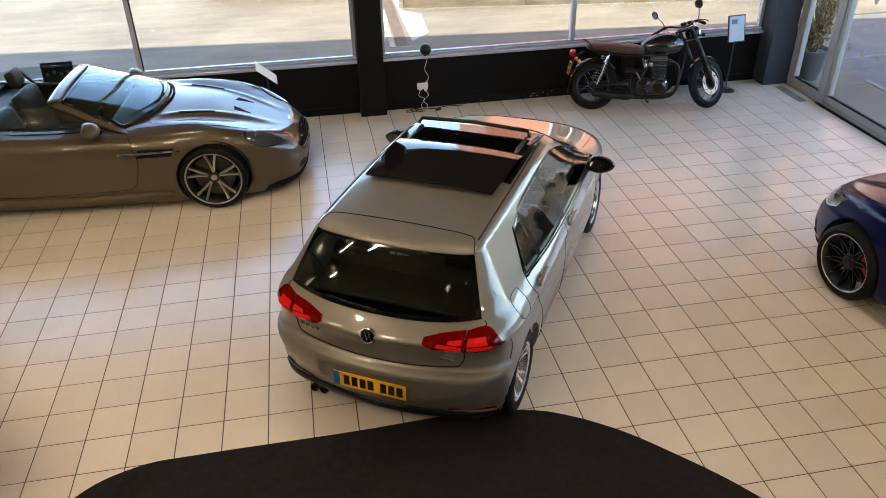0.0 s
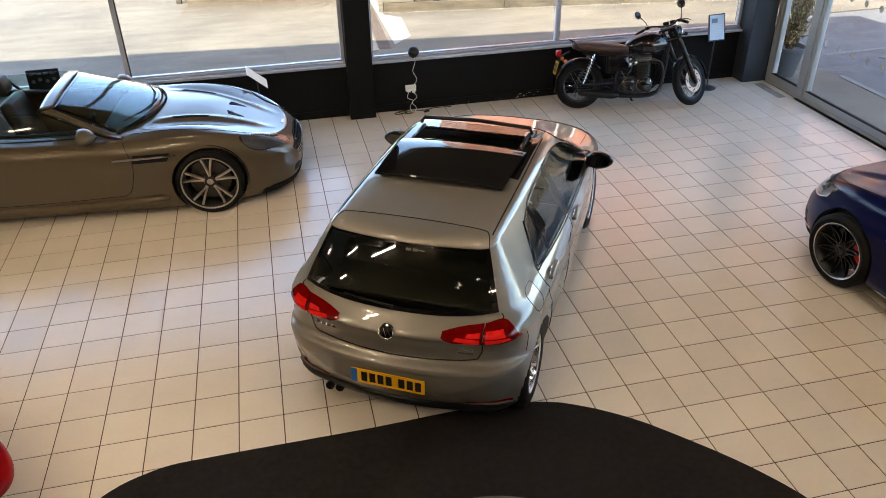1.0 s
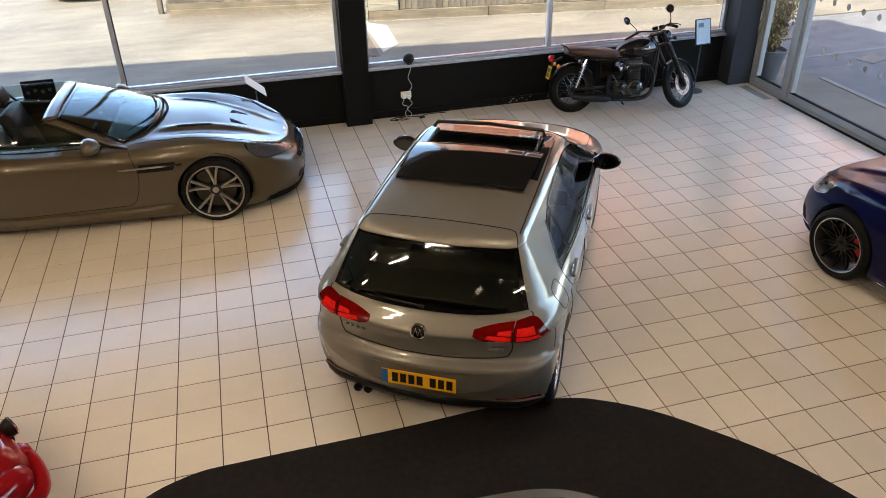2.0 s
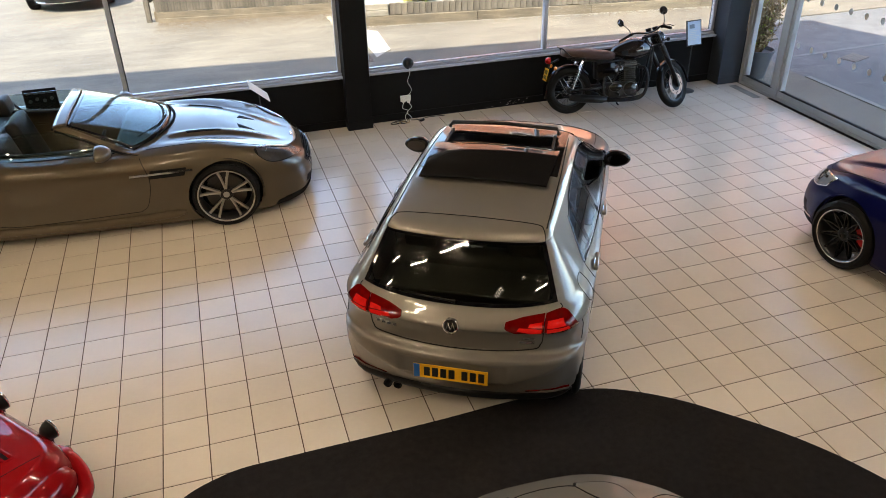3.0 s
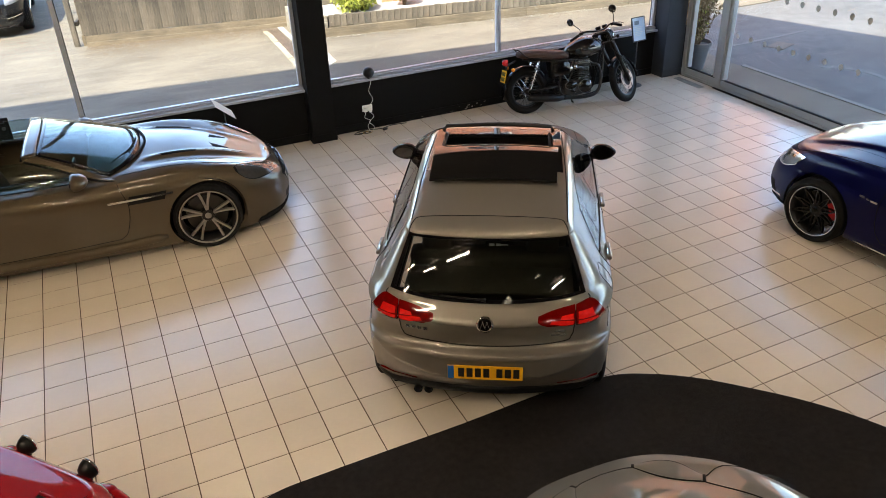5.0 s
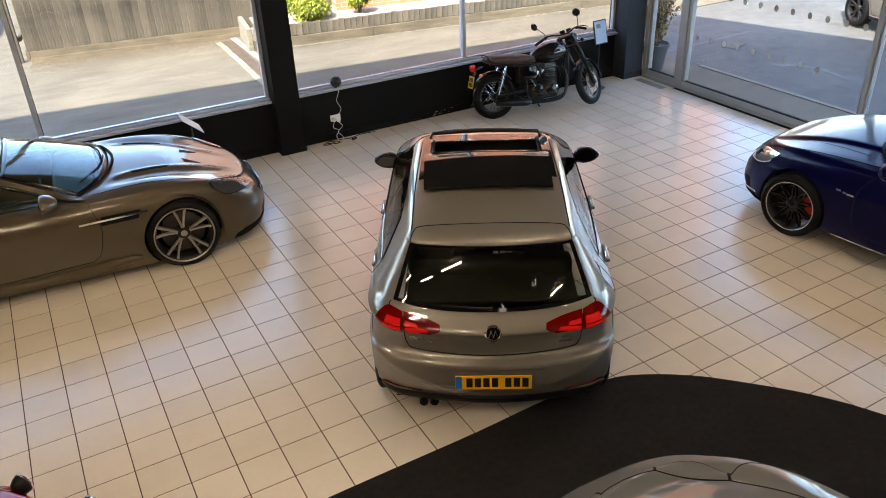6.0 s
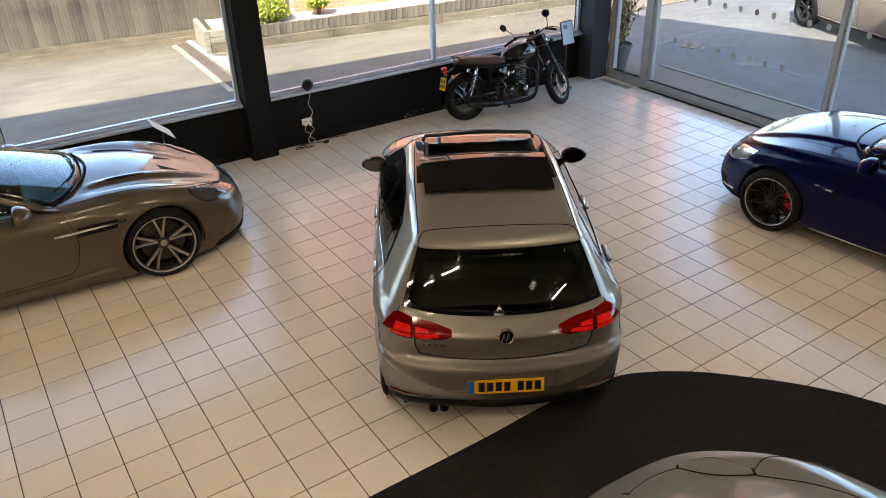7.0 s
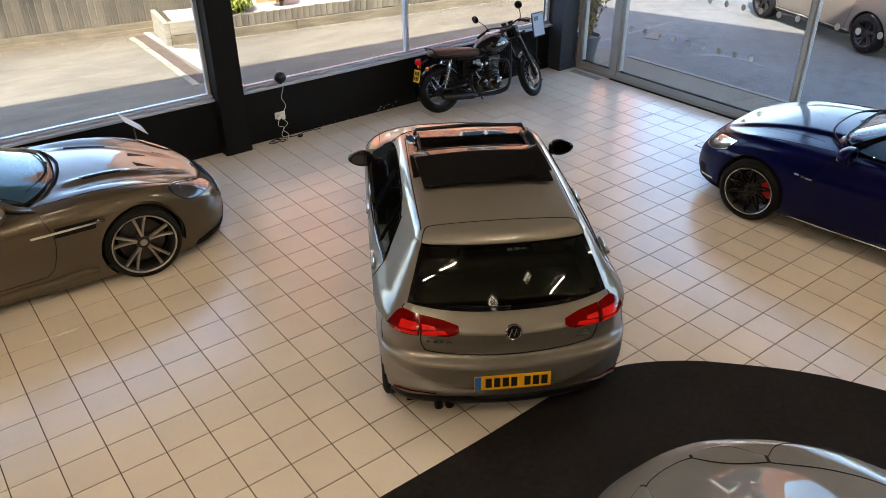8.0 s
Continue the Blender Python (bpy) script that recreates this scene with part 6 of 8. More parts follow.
    for pts in ([(-0.60, 0.988), (-0.25, 1.012), (0.12, 1.0)], [(0.0, 0.992), (0.30, 1.004), (0.58, 0.985)]):
        part("wiper", g.seam(pts, "front", r=0.008, lift=0.014), M_GASKET, car)
    part("scuttle", tube(spline([(-0.74, 0.66, 0.955), (-0.4, 0.90, 0.985), (0, 0.95, 0.99), (0.4, 0.90, 0.985), (0.74, 0.66, 0.955)], 6), 0.012, 8), M_GASKET, car, "black scuttle below the windscreen", smooth=True)
    for s in (1, -1):
        part("side_window", g.panel(s_lo, s_hi, "side", [M_TINT, M_GLOSSBLACK], s, 20, 8, 0.004, 0.005, border=(0.02, 0.05)), M_TINT, car, "tinted side window")
        part("window_trim", g.seam([(-1.17, 1.01), (-0.5, 0.952), (0.62, 0.932)], "side", s, 0.008), M_CHROME, car, "chrome window strip")
        for line in ([(0.68, 0.90), (0.80, 0.70), (0.80, 0.42), (0.72, 0.29)], [(0.72, 0.29), (-0.2, 0.285), (-0.62, 0.29), (-0.74, 0.50), (-0.72, 0.93)]):
            part("door_joint", S.seam(line, "side", s), M_GASKET, car)
        part("sill_strip", S.panel([(-0.96, 0.190), (0.97, 0.190)], [(-0.96, 0.206), (0.97, 0.206)], "side", M_CHROME, s, 20, 2, 0.014, 0.01), M_CHROME, car, "bright strip along the sill")
        part("sill_skirt", S.panel([(-0.98, 0.172), (0.98, 0.172)], [(-0.98, 0.188), (0.98, 0.188)], "side", M_GASKET, s, 12, 2, 0.012, 0.02), M_GASKET, car)
        # headlamp
        lo, hi = [(1.80, 0.640), (1.95, 0.575), (2.12, 0.545)], [(1.70, 0.762), (1.90, 0.735), (2.09, 0.665)]
        lamp = part("headlamp", S.panel(lo, hi, "side", [M_LAMPGLASS, M_CHROME], s, 16, 8, 0.005, 0.01, border=(0.03, 0.07)), M_LAMPGLASS, car, "clear headlamp with bright inner reflectors")
        for k, (y, z) in enumerate(((1.83, 0.70), (1.93, 0.665), (2.02, 0.625))):
            part("lamp_reflector", S.panel([(y, z - 0.022), (y + 0.055, z - 0.034)], [(y + 0.01, z + 0.022), (y + 0.06, z + 0.008)], "side", M_CHROME, s, 3, 3, 0.0065, 0.003), M_CHROME, lamp)
        part("front_vent", S.panel([(2.02, 0.27), (2.13, 0.26)], [(2.04, 0.37), (2.14, 0.36)], "side", M_GASKET, s, 6, 4, 0.003, 0.02), M_GASKET, car, "dark bumper side vent")
        part("bumper_blade", S.panel([(1.90, 0.255), (2.09, 0.235)], [(1.90, 0.275), (2.09, 0.258)], "side", M_CHROME, s, 6, 2, 0.012, 0.02), M_CHROME, car)
        part("bonnet_joint", S.seam([(s * 0.76, 0.72), (s * 0.755, 1.2), (s * 0.72, 1.6), (s * 0.60, 1.90), (s * 0.3, 2.04), (0, 2.07)], "top"), M_GASKET, car)
        part("bonnet_crease", S.panel([(s * 0.44, 1.72), (s * 0.55, 0.92)], [(s * 0.435, 1.75), (s * 0.60, 0.90)], "top", P_BLUE, nu=16, nv=2, off=0.002, th=0.004), P_BLUE, car)
        for k in range(3):
            w = (0.05, 0.03, 0.07)[k]
            y = 0.98 - (0.0, 0.06, 0.12)[k]
            part("badge_bar", S.panel([(y - w / 2, 0.655 - 0.006 * k), (y + w / 2, 0.655 - 0.006 * k)], [(y - w / 2, 0.672 - 0.006 * k), (y + w / 2, 0.672 - 0.006 * k)], "side", M_CHROME, s, 3, 2, 0.004, 0.003), M_CHROME, car)
        mm = pose(s * 0.955, 0.55, 0.995)
        mirror_pod(car, mm if s > 0 else mm @ Matrix.Diagonal((-1, 1, 1, 1)), P_BLUE, s, (0.135, 0.10, 0.085))
        part("mirror_base", box((-0.10, -0.03, -0.012), (0.04, 0.09, 0.012), 0.01), M_CHROME, car, at=pose(s * 0.83, 0.57, 0.925, 0, 0, 0), smooth=True)
        part("tail_lamp", S.panel([(s * 0.60, 0.76), (s * 0.86, 0.76)], [(s * 0.58, 0.86), (s * 0.86, 0.87)], "rear", M_REDLENS, nu=8, nv=4, off=0.004, th=0.01), M_REDLENS, car)
        seat(car, pose(s * 0.37, -0.35, 0.33), M_LEATHER)
    part("grille", S.panel([(-0.44, 0.44), (0, 0.42), (0.44, 0.44)], [(-0.38, 0.66), (0, 0.68), (0.38, 0.66)], "front", M_GASKET, nu=16, nv=6, off=0.003, th=0.01), M_GASKET, car, "dark mesh grille")
    part("grille_blade", S.panel([(-0.42, 0.545), (0.42, 0.545)], [(-0.42, 0.575), (0.42, 0.575)], "front", M_CHROME, nu=16, nv=2, off=0.012, th=0.01), M_CHROME, car)
    part("lower_grille", S.panel([(-0.70, 0.215), (0.70, 0.215)], [(-0.66, 0.32), (0.66, 0.32)], "front", M_GASKET, nu=16, nv=3, off=0.003, th=0.01), M_GASKET, car)
    part("splitter", S.panel([(-0.74, 0.178), (0, 0.172), (0.74, 0.178)], [(-0.74, 0.205), (0, 0.20), (0.74, 0.205)], "front", M_GASKET, nu=20, nv=2, off=0.02, th=0.03), M_GASKET, car)
    part("dashboard", box((-0.68, 0.20, 0.70), (0.68, 0.80, 0.94), 0.06), M_BLACK, car, smooth=True)
    part("underbody", box((-0.72, -2.1, 0.15), (0.72, 1.8, 0.22)), M_GASKET, car)
    wheel_set(car, (A, -A), 0.918, 0.325, 0.25, 0.252, "cross", M_GLOSSBLACK, M_ALLOY, (M_REDCAL, 105))
    return car


coupe(pose(5.307, 3.324, 0, 0, 0, 7))


# ---- silver car whose nose stands on the carpet ----
def silver_roadster(m):
    car = empty("roadster_car", m, "pale silver rounded sports car standing on the black carpet", "car")
    A = 1.22
    S = Shell([(0.0, -2.02, 1.98, 0.80), (0.15, -2.10, 2.06, 0.845), (0.4, -2.15, 2.10, 0.875), (0.65, -2.15, 2.10, 0.885), (0.85, -2.11, 2.05, 0.868), (0.95, -2.05, 1.97, 0.83), (1.0, -1.98, 1.88, 0.775)],
              2.9, 3.1, (-1.2, 1.0), keyed([-2.2, -1.4, 0, 1.4, 2.2], [0.24, 0.16, 0.15, 0.15, 0.17]),
              keyed([-2.2, -1.3, 0, 0.9, 1.3, 1.65, 1.9, 2.2], [0.72, 0.84, 0.82, 0.775, 0.70, 0.582, 0.487, 0.37]),
              keyed([-2.2, -1.3, 0, 0.75, 1.2, 1.6, 1.9, 2.2], [0.76, 0.90, 0.92, 0.88, 0.785, 0.657, 0.537, 0.385]), 2.0,
              relief=lambda x, y, z: 0.03 * np.exp(-((abs(x) - 0.60) / 0.14) ** 2) * np.exp(-((y - 1.25) / 0.45) ** 2) * np.clip((z - 0.45) / 0.1, 0, 1))
    part("body", S.mesh(P_PALE, 60, 120, 36, [], [(A, 0.31, 0.35), (-A, 0.31, 0.35)]), P_PALE, car)
    g = Shell([(0.80, -1.75, 0.85, 0.70), (0.92, -1.55, 0.72, 0.68), (1.10, -1.15, 0.35, 0.58), (1.22, -0.80, 0.02, 0.48)], 4, 4, (-0.5, -0.3), crown=0.05)
    part("cabin_glass", g.mesh(M_GLOSSBLACK, 24, 60, 10), M_GLOSSBLACK, car, "dark hood and glass")
    for s in (1, -1):
        lo, hi = spline([(s * 0.19, 1.865), (s * 0.30, 1.655), (s * 0.415, 1.52)], 6), spline([(s * 0.21, 1.89), (s * 0.40, 1.80), (s * 0.455, 1.57)], 6)
        part("headlamp", S.panel([tuple(p) for p in lo], [tuple(p) for p in hi], "top", [P_PALE, M_GASKET], nu=20, nv=12, off=0.006, th=0.01, border=(0.012, 0.035)), P_PALE, car, "clear oval headlamp with a dark rim")
        part("bonnet_joint", S.seam([(0, 1.905), (s * 0.12, 1.89), (s * 0.19, 1.865)], "top", r=0.004), M_GASKET, car)
        part("wing_joint", S.seam([(s * 0.415, 1.52), (s * 0.50, 1.27), (s * 0.57, 1.0), (s * 0.60, 0.7)], "top", r=0.004), M_GASKET, car)
        part("bumper_joint", S.seam([(s * 0.455, 1.56), (s * 0.56, 1.58), (s * 0.68, 1.50)], "top", r=0.0035), M_GASKET, car)
        mm = pose(s * 0.86, 0.45, 0.93)
        mirror_pod(car, mm if s > 0 else mm @ Matrix.Diagonal((-1, 1, 1, 1)), P_PALE, s)
    part("underbody", box((-0.66, -1.8, 0.13), (0.66, 1.7, 0.20)), M_GASKET, car)
    wheel_set(car, (A, -A), 0.86, 0.31, 0.22, 0.22, "ten", M_ALLOY)
    return car


silver_roadster(pose(0.22, 0.705, 0.006, 0, 0, -3))


# ---- small red car with driving lamps ----
def red_classic(m):
    car = empty("classic_car", m, "bright red small classic car with a louvred bonnet and driving lamps", "car")
    A = 1.02
    S = Shell([(0.0, -1.45, 1.40, 0.62), (0.3, -1.52, 1.48, 0.67), (0.6, -1.54, 1.50, 0.69), (0.85, -1.52, 1.47, 0.68), (1.0, -1.46, 1.40, 0.63)],
              3.4, 5.4, (-0.9, 0.9), keyed([-1.6, 0, 1.6], [0.16, 0.14, 0.16]),
              keyed([-1.6, -0.8, 0.3, 0.9, 1.2, 1.4, 1.6], [0.50, 0.61, 0.635, 0.645, 0.635, 0.605, 0.47]),
              keyed([-1.6, -0.8, 0.3, 0.9, 1.2, 1.4, 1.6], [0.55, 0.69, 0.70, 0.688, 0.672, 0.645, 0.50]), 2.2)
    part("body", S.mesh(P_RED, 50, 90, 26, [], [(A, 0.27, 0.30), (-A, 0.27, 0.30)]), P_RED, car)
    g = Shell([(0.64, -1.1, 0.42, 0.58), (0.78, -1.0, 0.30, 0.55), (0.98, -0.8, 0.02, 0.47)], 4, 4, (-0.6, -0.3), crown=0.04)
    part("cabin_glass", g.mesh(M_GLOSSBLACK, 20, 50, 8), M_GLOSSBLACK, car, "dark hood and glass")
    for s in (1, -1):
        bm = bmesh.new()
        bmesh.ops.create_uvsphere(bm, u_segments=24, v_segments=14, radius=1.0)
        for v in bm.verts:
            v.co = (v.co.x * 0.165, v.co.y * 0.33, v.co.z * 0.16)
        wing = part("wing", bm, P_RED, car, at=pose(s * 0.560, 1.09, 0.435), smooth=True)
        part("headlamp", lathe([(0.0, 0.03), (0.05, 0.022), (0.075, 0.0), (0.082, -0.012)], 24, pose(0, 0.235, -0.035, -97, 0, 0)), M_LAMPGLASS, wing, smooth=True)
        part("indicator", lathe([(0.0, 0.026), (0.025, 0.022), (0.042, 0.010), (0.048, -0.02)], 20, pose(s * 0.04, 0.245, -0.01, -70, 0, -25 * s) @ Matrix.Diagonal((0.8, 1.25, 1, 1))), M_AMBER, wing, smooth=True)
        bumper = part("corner_bumper", tube(spline([(s * 0.335, 1.445, 0.455), (s * 0.40, 1.462, 0.452), (s * 0.50, 1.462, 0.425), (s * 0.61, 1.435, 0.385), (s * 0.70, 1.365, 0.365), (s * 0.745, 1.22, 0.36)], 6), [0.03] + [0.045] * 29 + [0.03], 12), P_RED, car, "painted red corner bumper", smooth=True)
        part("overrider", box((-0.045, -0.05, -0.07), (0.045, 0.05, 0.065), 0.03), P_RED, bumper, at=pose(s * 0.410, 1.450, 0.435, -12, 0, -6 * s), smooth=True)
        # driving lamp: black shell, bright rim, on a short stalk
        lamp = part("driving_lamp", lathe([(0.0, -0.07), (0.03, -0.066), (0.06, -0.045), (0.078, -0.01), (0.082, 0.02)], 28, pose(0, 0, 0, -84, 0, 0)), M_BLACK, car, "black driving lamp with bright rim", at=pose(s * 0.257, 1.49, 0.555) @ Matrix.Diagonal((0.72, 0.82, 0.80, 1)), smooth=True)
        part("lamp_rim", lathe([(0.080, 0.018), (0.087, 0.022), (0.084, 0.034), (0.074, 0.034)], 28, pose(0, 0, 0, -84, 0, 0)), M_CHROME, lamp, smooth=True)
        part("lamp_glass", lathe([(0.0, 0.042), (0.05, 0.038), (0.076, 0.03)], 28, pose(0, 0, 0, -84, 0, 0)), M_LAMPGLASS, lamp, smooth=True)
        part("lamp_stalk", tube([(0, 0, -0.07), (0, -0.01, -0.20)], 0.012, 8), M_BLACK, lamp)
    vent = part("louvre_panel", S.panel([(0.235, 0.93), (0.395, 0.93)], [(0.235, 1.22), (0.395, 1.22)], "top", P_RED, nu=8, nv=8, off=0.003, th=0.006), P_RED, car, "raised louvred bonnet panel")
    for k in range(5):
        y = 0.945 + 0.053 * k
        part("slot", S.panel([(0.25, y), (0.38, y)], [(0.25, y + 0.026), (0.38, y + 0.026)], "top", M_GASKET, nu=8, nv=2, off=0.0045, th=0.004), M_GASKET, vent)
        pts = [S.hit(x, y + 0.034, "top")[0] + Vector((0, 0, 0.008)) for x in np.linspace(0.25, 0.38, 6)]
        part("louvre", tube(pts, 0.011, 8), P_RED, vent, smooth=True)
    part("bonnet_joint", S.seam([(0.46, 0.4), (0.47, 0.9), (0.48, 1.30)], "top", r=0.0025), M_GASKET, car)
    part("underbody", box((-0.5, -1.2, 0.11), (0.5, 1.2, 0.18)), M_GASKET, car)
    wheel_set(car, (A, -A), 0.67, 0.26, 0.16, 0.17, "ten", M_ALLOY)
    return car


red_classic(pose(-3.68, 3.17, 0.01, 0, 0, -49.5))


# ---- cars outside ----
def parked_car(name, m, mat, style, rim, label, tail):
    car = empty(name, m, label, "car")
    A = 1.36
    S = Shell([(0.20, -2.10, 2.05, 0.82), (0.30, -2.20, 2.14, 0.87), (0.5, -2.25, 2.20, 0.90), (0.68, -2.25, 2.19, 0.91), (0.80, -2.22, 2.10, 0.905), (0.90, -2.17, 1.90, 0.895), (0.97, -2.12, 1.45, 0.88), (1.03, -2.06, 1.15, 0.85),
               (1.15, -1.95, 0.90, 0.78), (1.30, -1.82, 0.62, 0.70), (1.40, -1.74, 0.42, 0.63), (1.44, -1.66, 0.32, 0.58)], 5.2, 4.2, (-1.2, -0.2), crown=0.05)
    s_lo, s_hi = [(-1.65, 1.06), (-0.6, 1.0), (0.85, 0.985)], [(-1.55, 1.34), (-0.6, 1.40), (0.1, 1.39), (0.82, 1.02)]
    f_lo, f_hi = [(-0.68, 1.05), (0, 1.05), (0.68, 1.05)], [(-0.55, 1.40), (0, 1.42), (0.55, 1.40)]
    part("body", S.mesh(mat, 70, 90, 16, [], [(A, 0.335, 0.375), (-A, 0.335, 0.375)]), mat, car)
    for s in (1, -1):
        part("side_window", S.panel(s_lo, s_hi, "side", M_GLOSSBLACK, s, 20, 8, 0.004, 0.005), M_GLOSSBLACK, car)
        for line in ([(0.95, 0.95), (1.0, 0.6), (0.9, 0.32)], [(-0.1, 0.98), (-0.1, 0.32)], [(-1.1, 0.98), (-0.95, 0.6), (-0.85, 0.32)], [(-0.85, 0.315), (0.9, 0.315)]):
            part("door_joint", S.seam(line, "side", s), M_GASKET, car)
        for y in (-0.75, 0.15):
            p, n = S.hit(y, 0.88, "side", s)
            part("door_handle", box((-0.02, -0.11, -0.014), (0.02, 0.11, 0.014), 0.01), M_CHROME, car, at=pose(*(p + n * 0.012)), smooth=True)
        part("sill_trim", S.panel([(-0.98, 0.215), (0.98, 0.215)], [(-0.98, 0.28), (0.98, 0.28)], "side", M_BLACK, s, 12, 2, 0.008, 0.02), M_BLACK, car)
        part("sill_strip", S.panel([(-0.98, 0.283), (0.98, 0.283)], [(-0.98, 0.30), (0.98, 0.30)], "side", M_CHROME, s, 12, 2, 0.012, 0.02), M_CHROME, car)
        part("tail_lamp", S.panel([(-2.16, 0.80), (-1.95, 0.82)], [(-2.12, 0.95), (-1.93, 0.93)], "side", M_REDLENS, s, 8, 4, 0.006, 0.01), M_REDLENS, car)
        part("tail_lamp", S.panel([(s * 0.45, 0.80), (s * 0.80, 0.80)], [(s * 0.45, 0.92), (s * 0.78, 0.95)], "rear", M_REDLENS, nu=8, nv=4, off=0.006, th=0.01), M_REDLENS, car)
        part("headlamp", S.panel([(s * 0.50, 0.66), (s * 0.80, 0.70)], [(s * 0.50, 0.76), (s * 0.78, 0.80)], "front", M_LAMPGLASS, nu=10, nv=4, off=0.005, th=0.01), M_LAMPGLASS, car)
        part("bumper_vent", S.panel([(s * 0.48, 0.34), (s * 0.78, 0.38)], [(s * 0.50, 0.48), (s * 0.80, 0.50)], "front", M_GASKET, nu=10, nv=4, off=0.004, th=0.01), M_GASKET, car)
        part("bumper_blade", S.panel([(s * 0.46, 0.40), (s * 0.76, 0.43)], [(s * 0.46, 0.415), (s * 0.76, 0.445)], "front", M_CHROME, nu=8, nv=1, off=0.012, th=0.01), M_CHROME, car)
        mm = pose(s * 0.98, 0.70, 1.02)
        mirror_pod(car, mm if s > 0 else mm @ Matrix.Diagonal((-1, 1, 1, 1)), mat, s)
    part("windscreen", S.panel(f_lo, f_hi, "front", M_GLOSSBLACK, nu=16, nv=8, off=0.004, th=0.005), M_GLOSSBLACK, car)
    part("grille", S.panel([(-0.42, 0.50), (0.42, 0.50)], [(-0.40, 0.74), (0.40, 0.74)], "front", M_GASKET, nu=14, nv=6, off=0.004, th=0.01), M_GASKET, car)
    p, n = S.hit(0, 0.62, "front")
    part("badge", lathe([(0.075, 0.0), (0.085, 0.006), (0.095, 0.0)], 28, pose(p.x, p.y + 0.014, p.z, -90)), M_CHROME, car, "round bright badge", smooth=True)
    part("grille_bar", S.panel([(-0.40, 0.605), (0.40, 0.605)], [(-0.40, 0.63), (0.40, 0.63)], "front", M_CHROME, nu=14, nv=1, off=0.010, th=0.006), M_CHROME, car)
    p, n = S.hit(0, 0.42, "front")
    plate(car, pose(p.x, p.y + 0.012, p.z, 0, 0, 180), M_PLATEWHITE, band=False)
    part("front_lip", S.panel([(-0.78, 0.215), (0, 0.21), (0.78, 0.215)], [(-0.78, 0.24), (0, 0.235), (0.78, 0.24)], "front", M_CHROME, nu=20, nv=2, off=0.014, th=0.02), M_CHROME, car)
    part("underbody", box((-0.7, -1.9, 0.17), (0.7, 1.85, 0.24)), M_GASKET, car)
    wheel_set(car, (A, -A), 0.895, 0.335, 0.22, 0.235, style, rim)
    return car


parked_car("estate_car", pose(12.58, 8.0, G, 0, 0, -19.7), P_TAUPE, "five_twin", M_DARKALLOY, "taupe silver estate car parked across the tarmac", True)
parked_car("saloon_car", pose(-3.72, 20.75, G, 0, 0, 180), P_NIGHT, "ten", M_ALLOY, "dark blue-grey saloon car parked in the driveway by the fence", False)


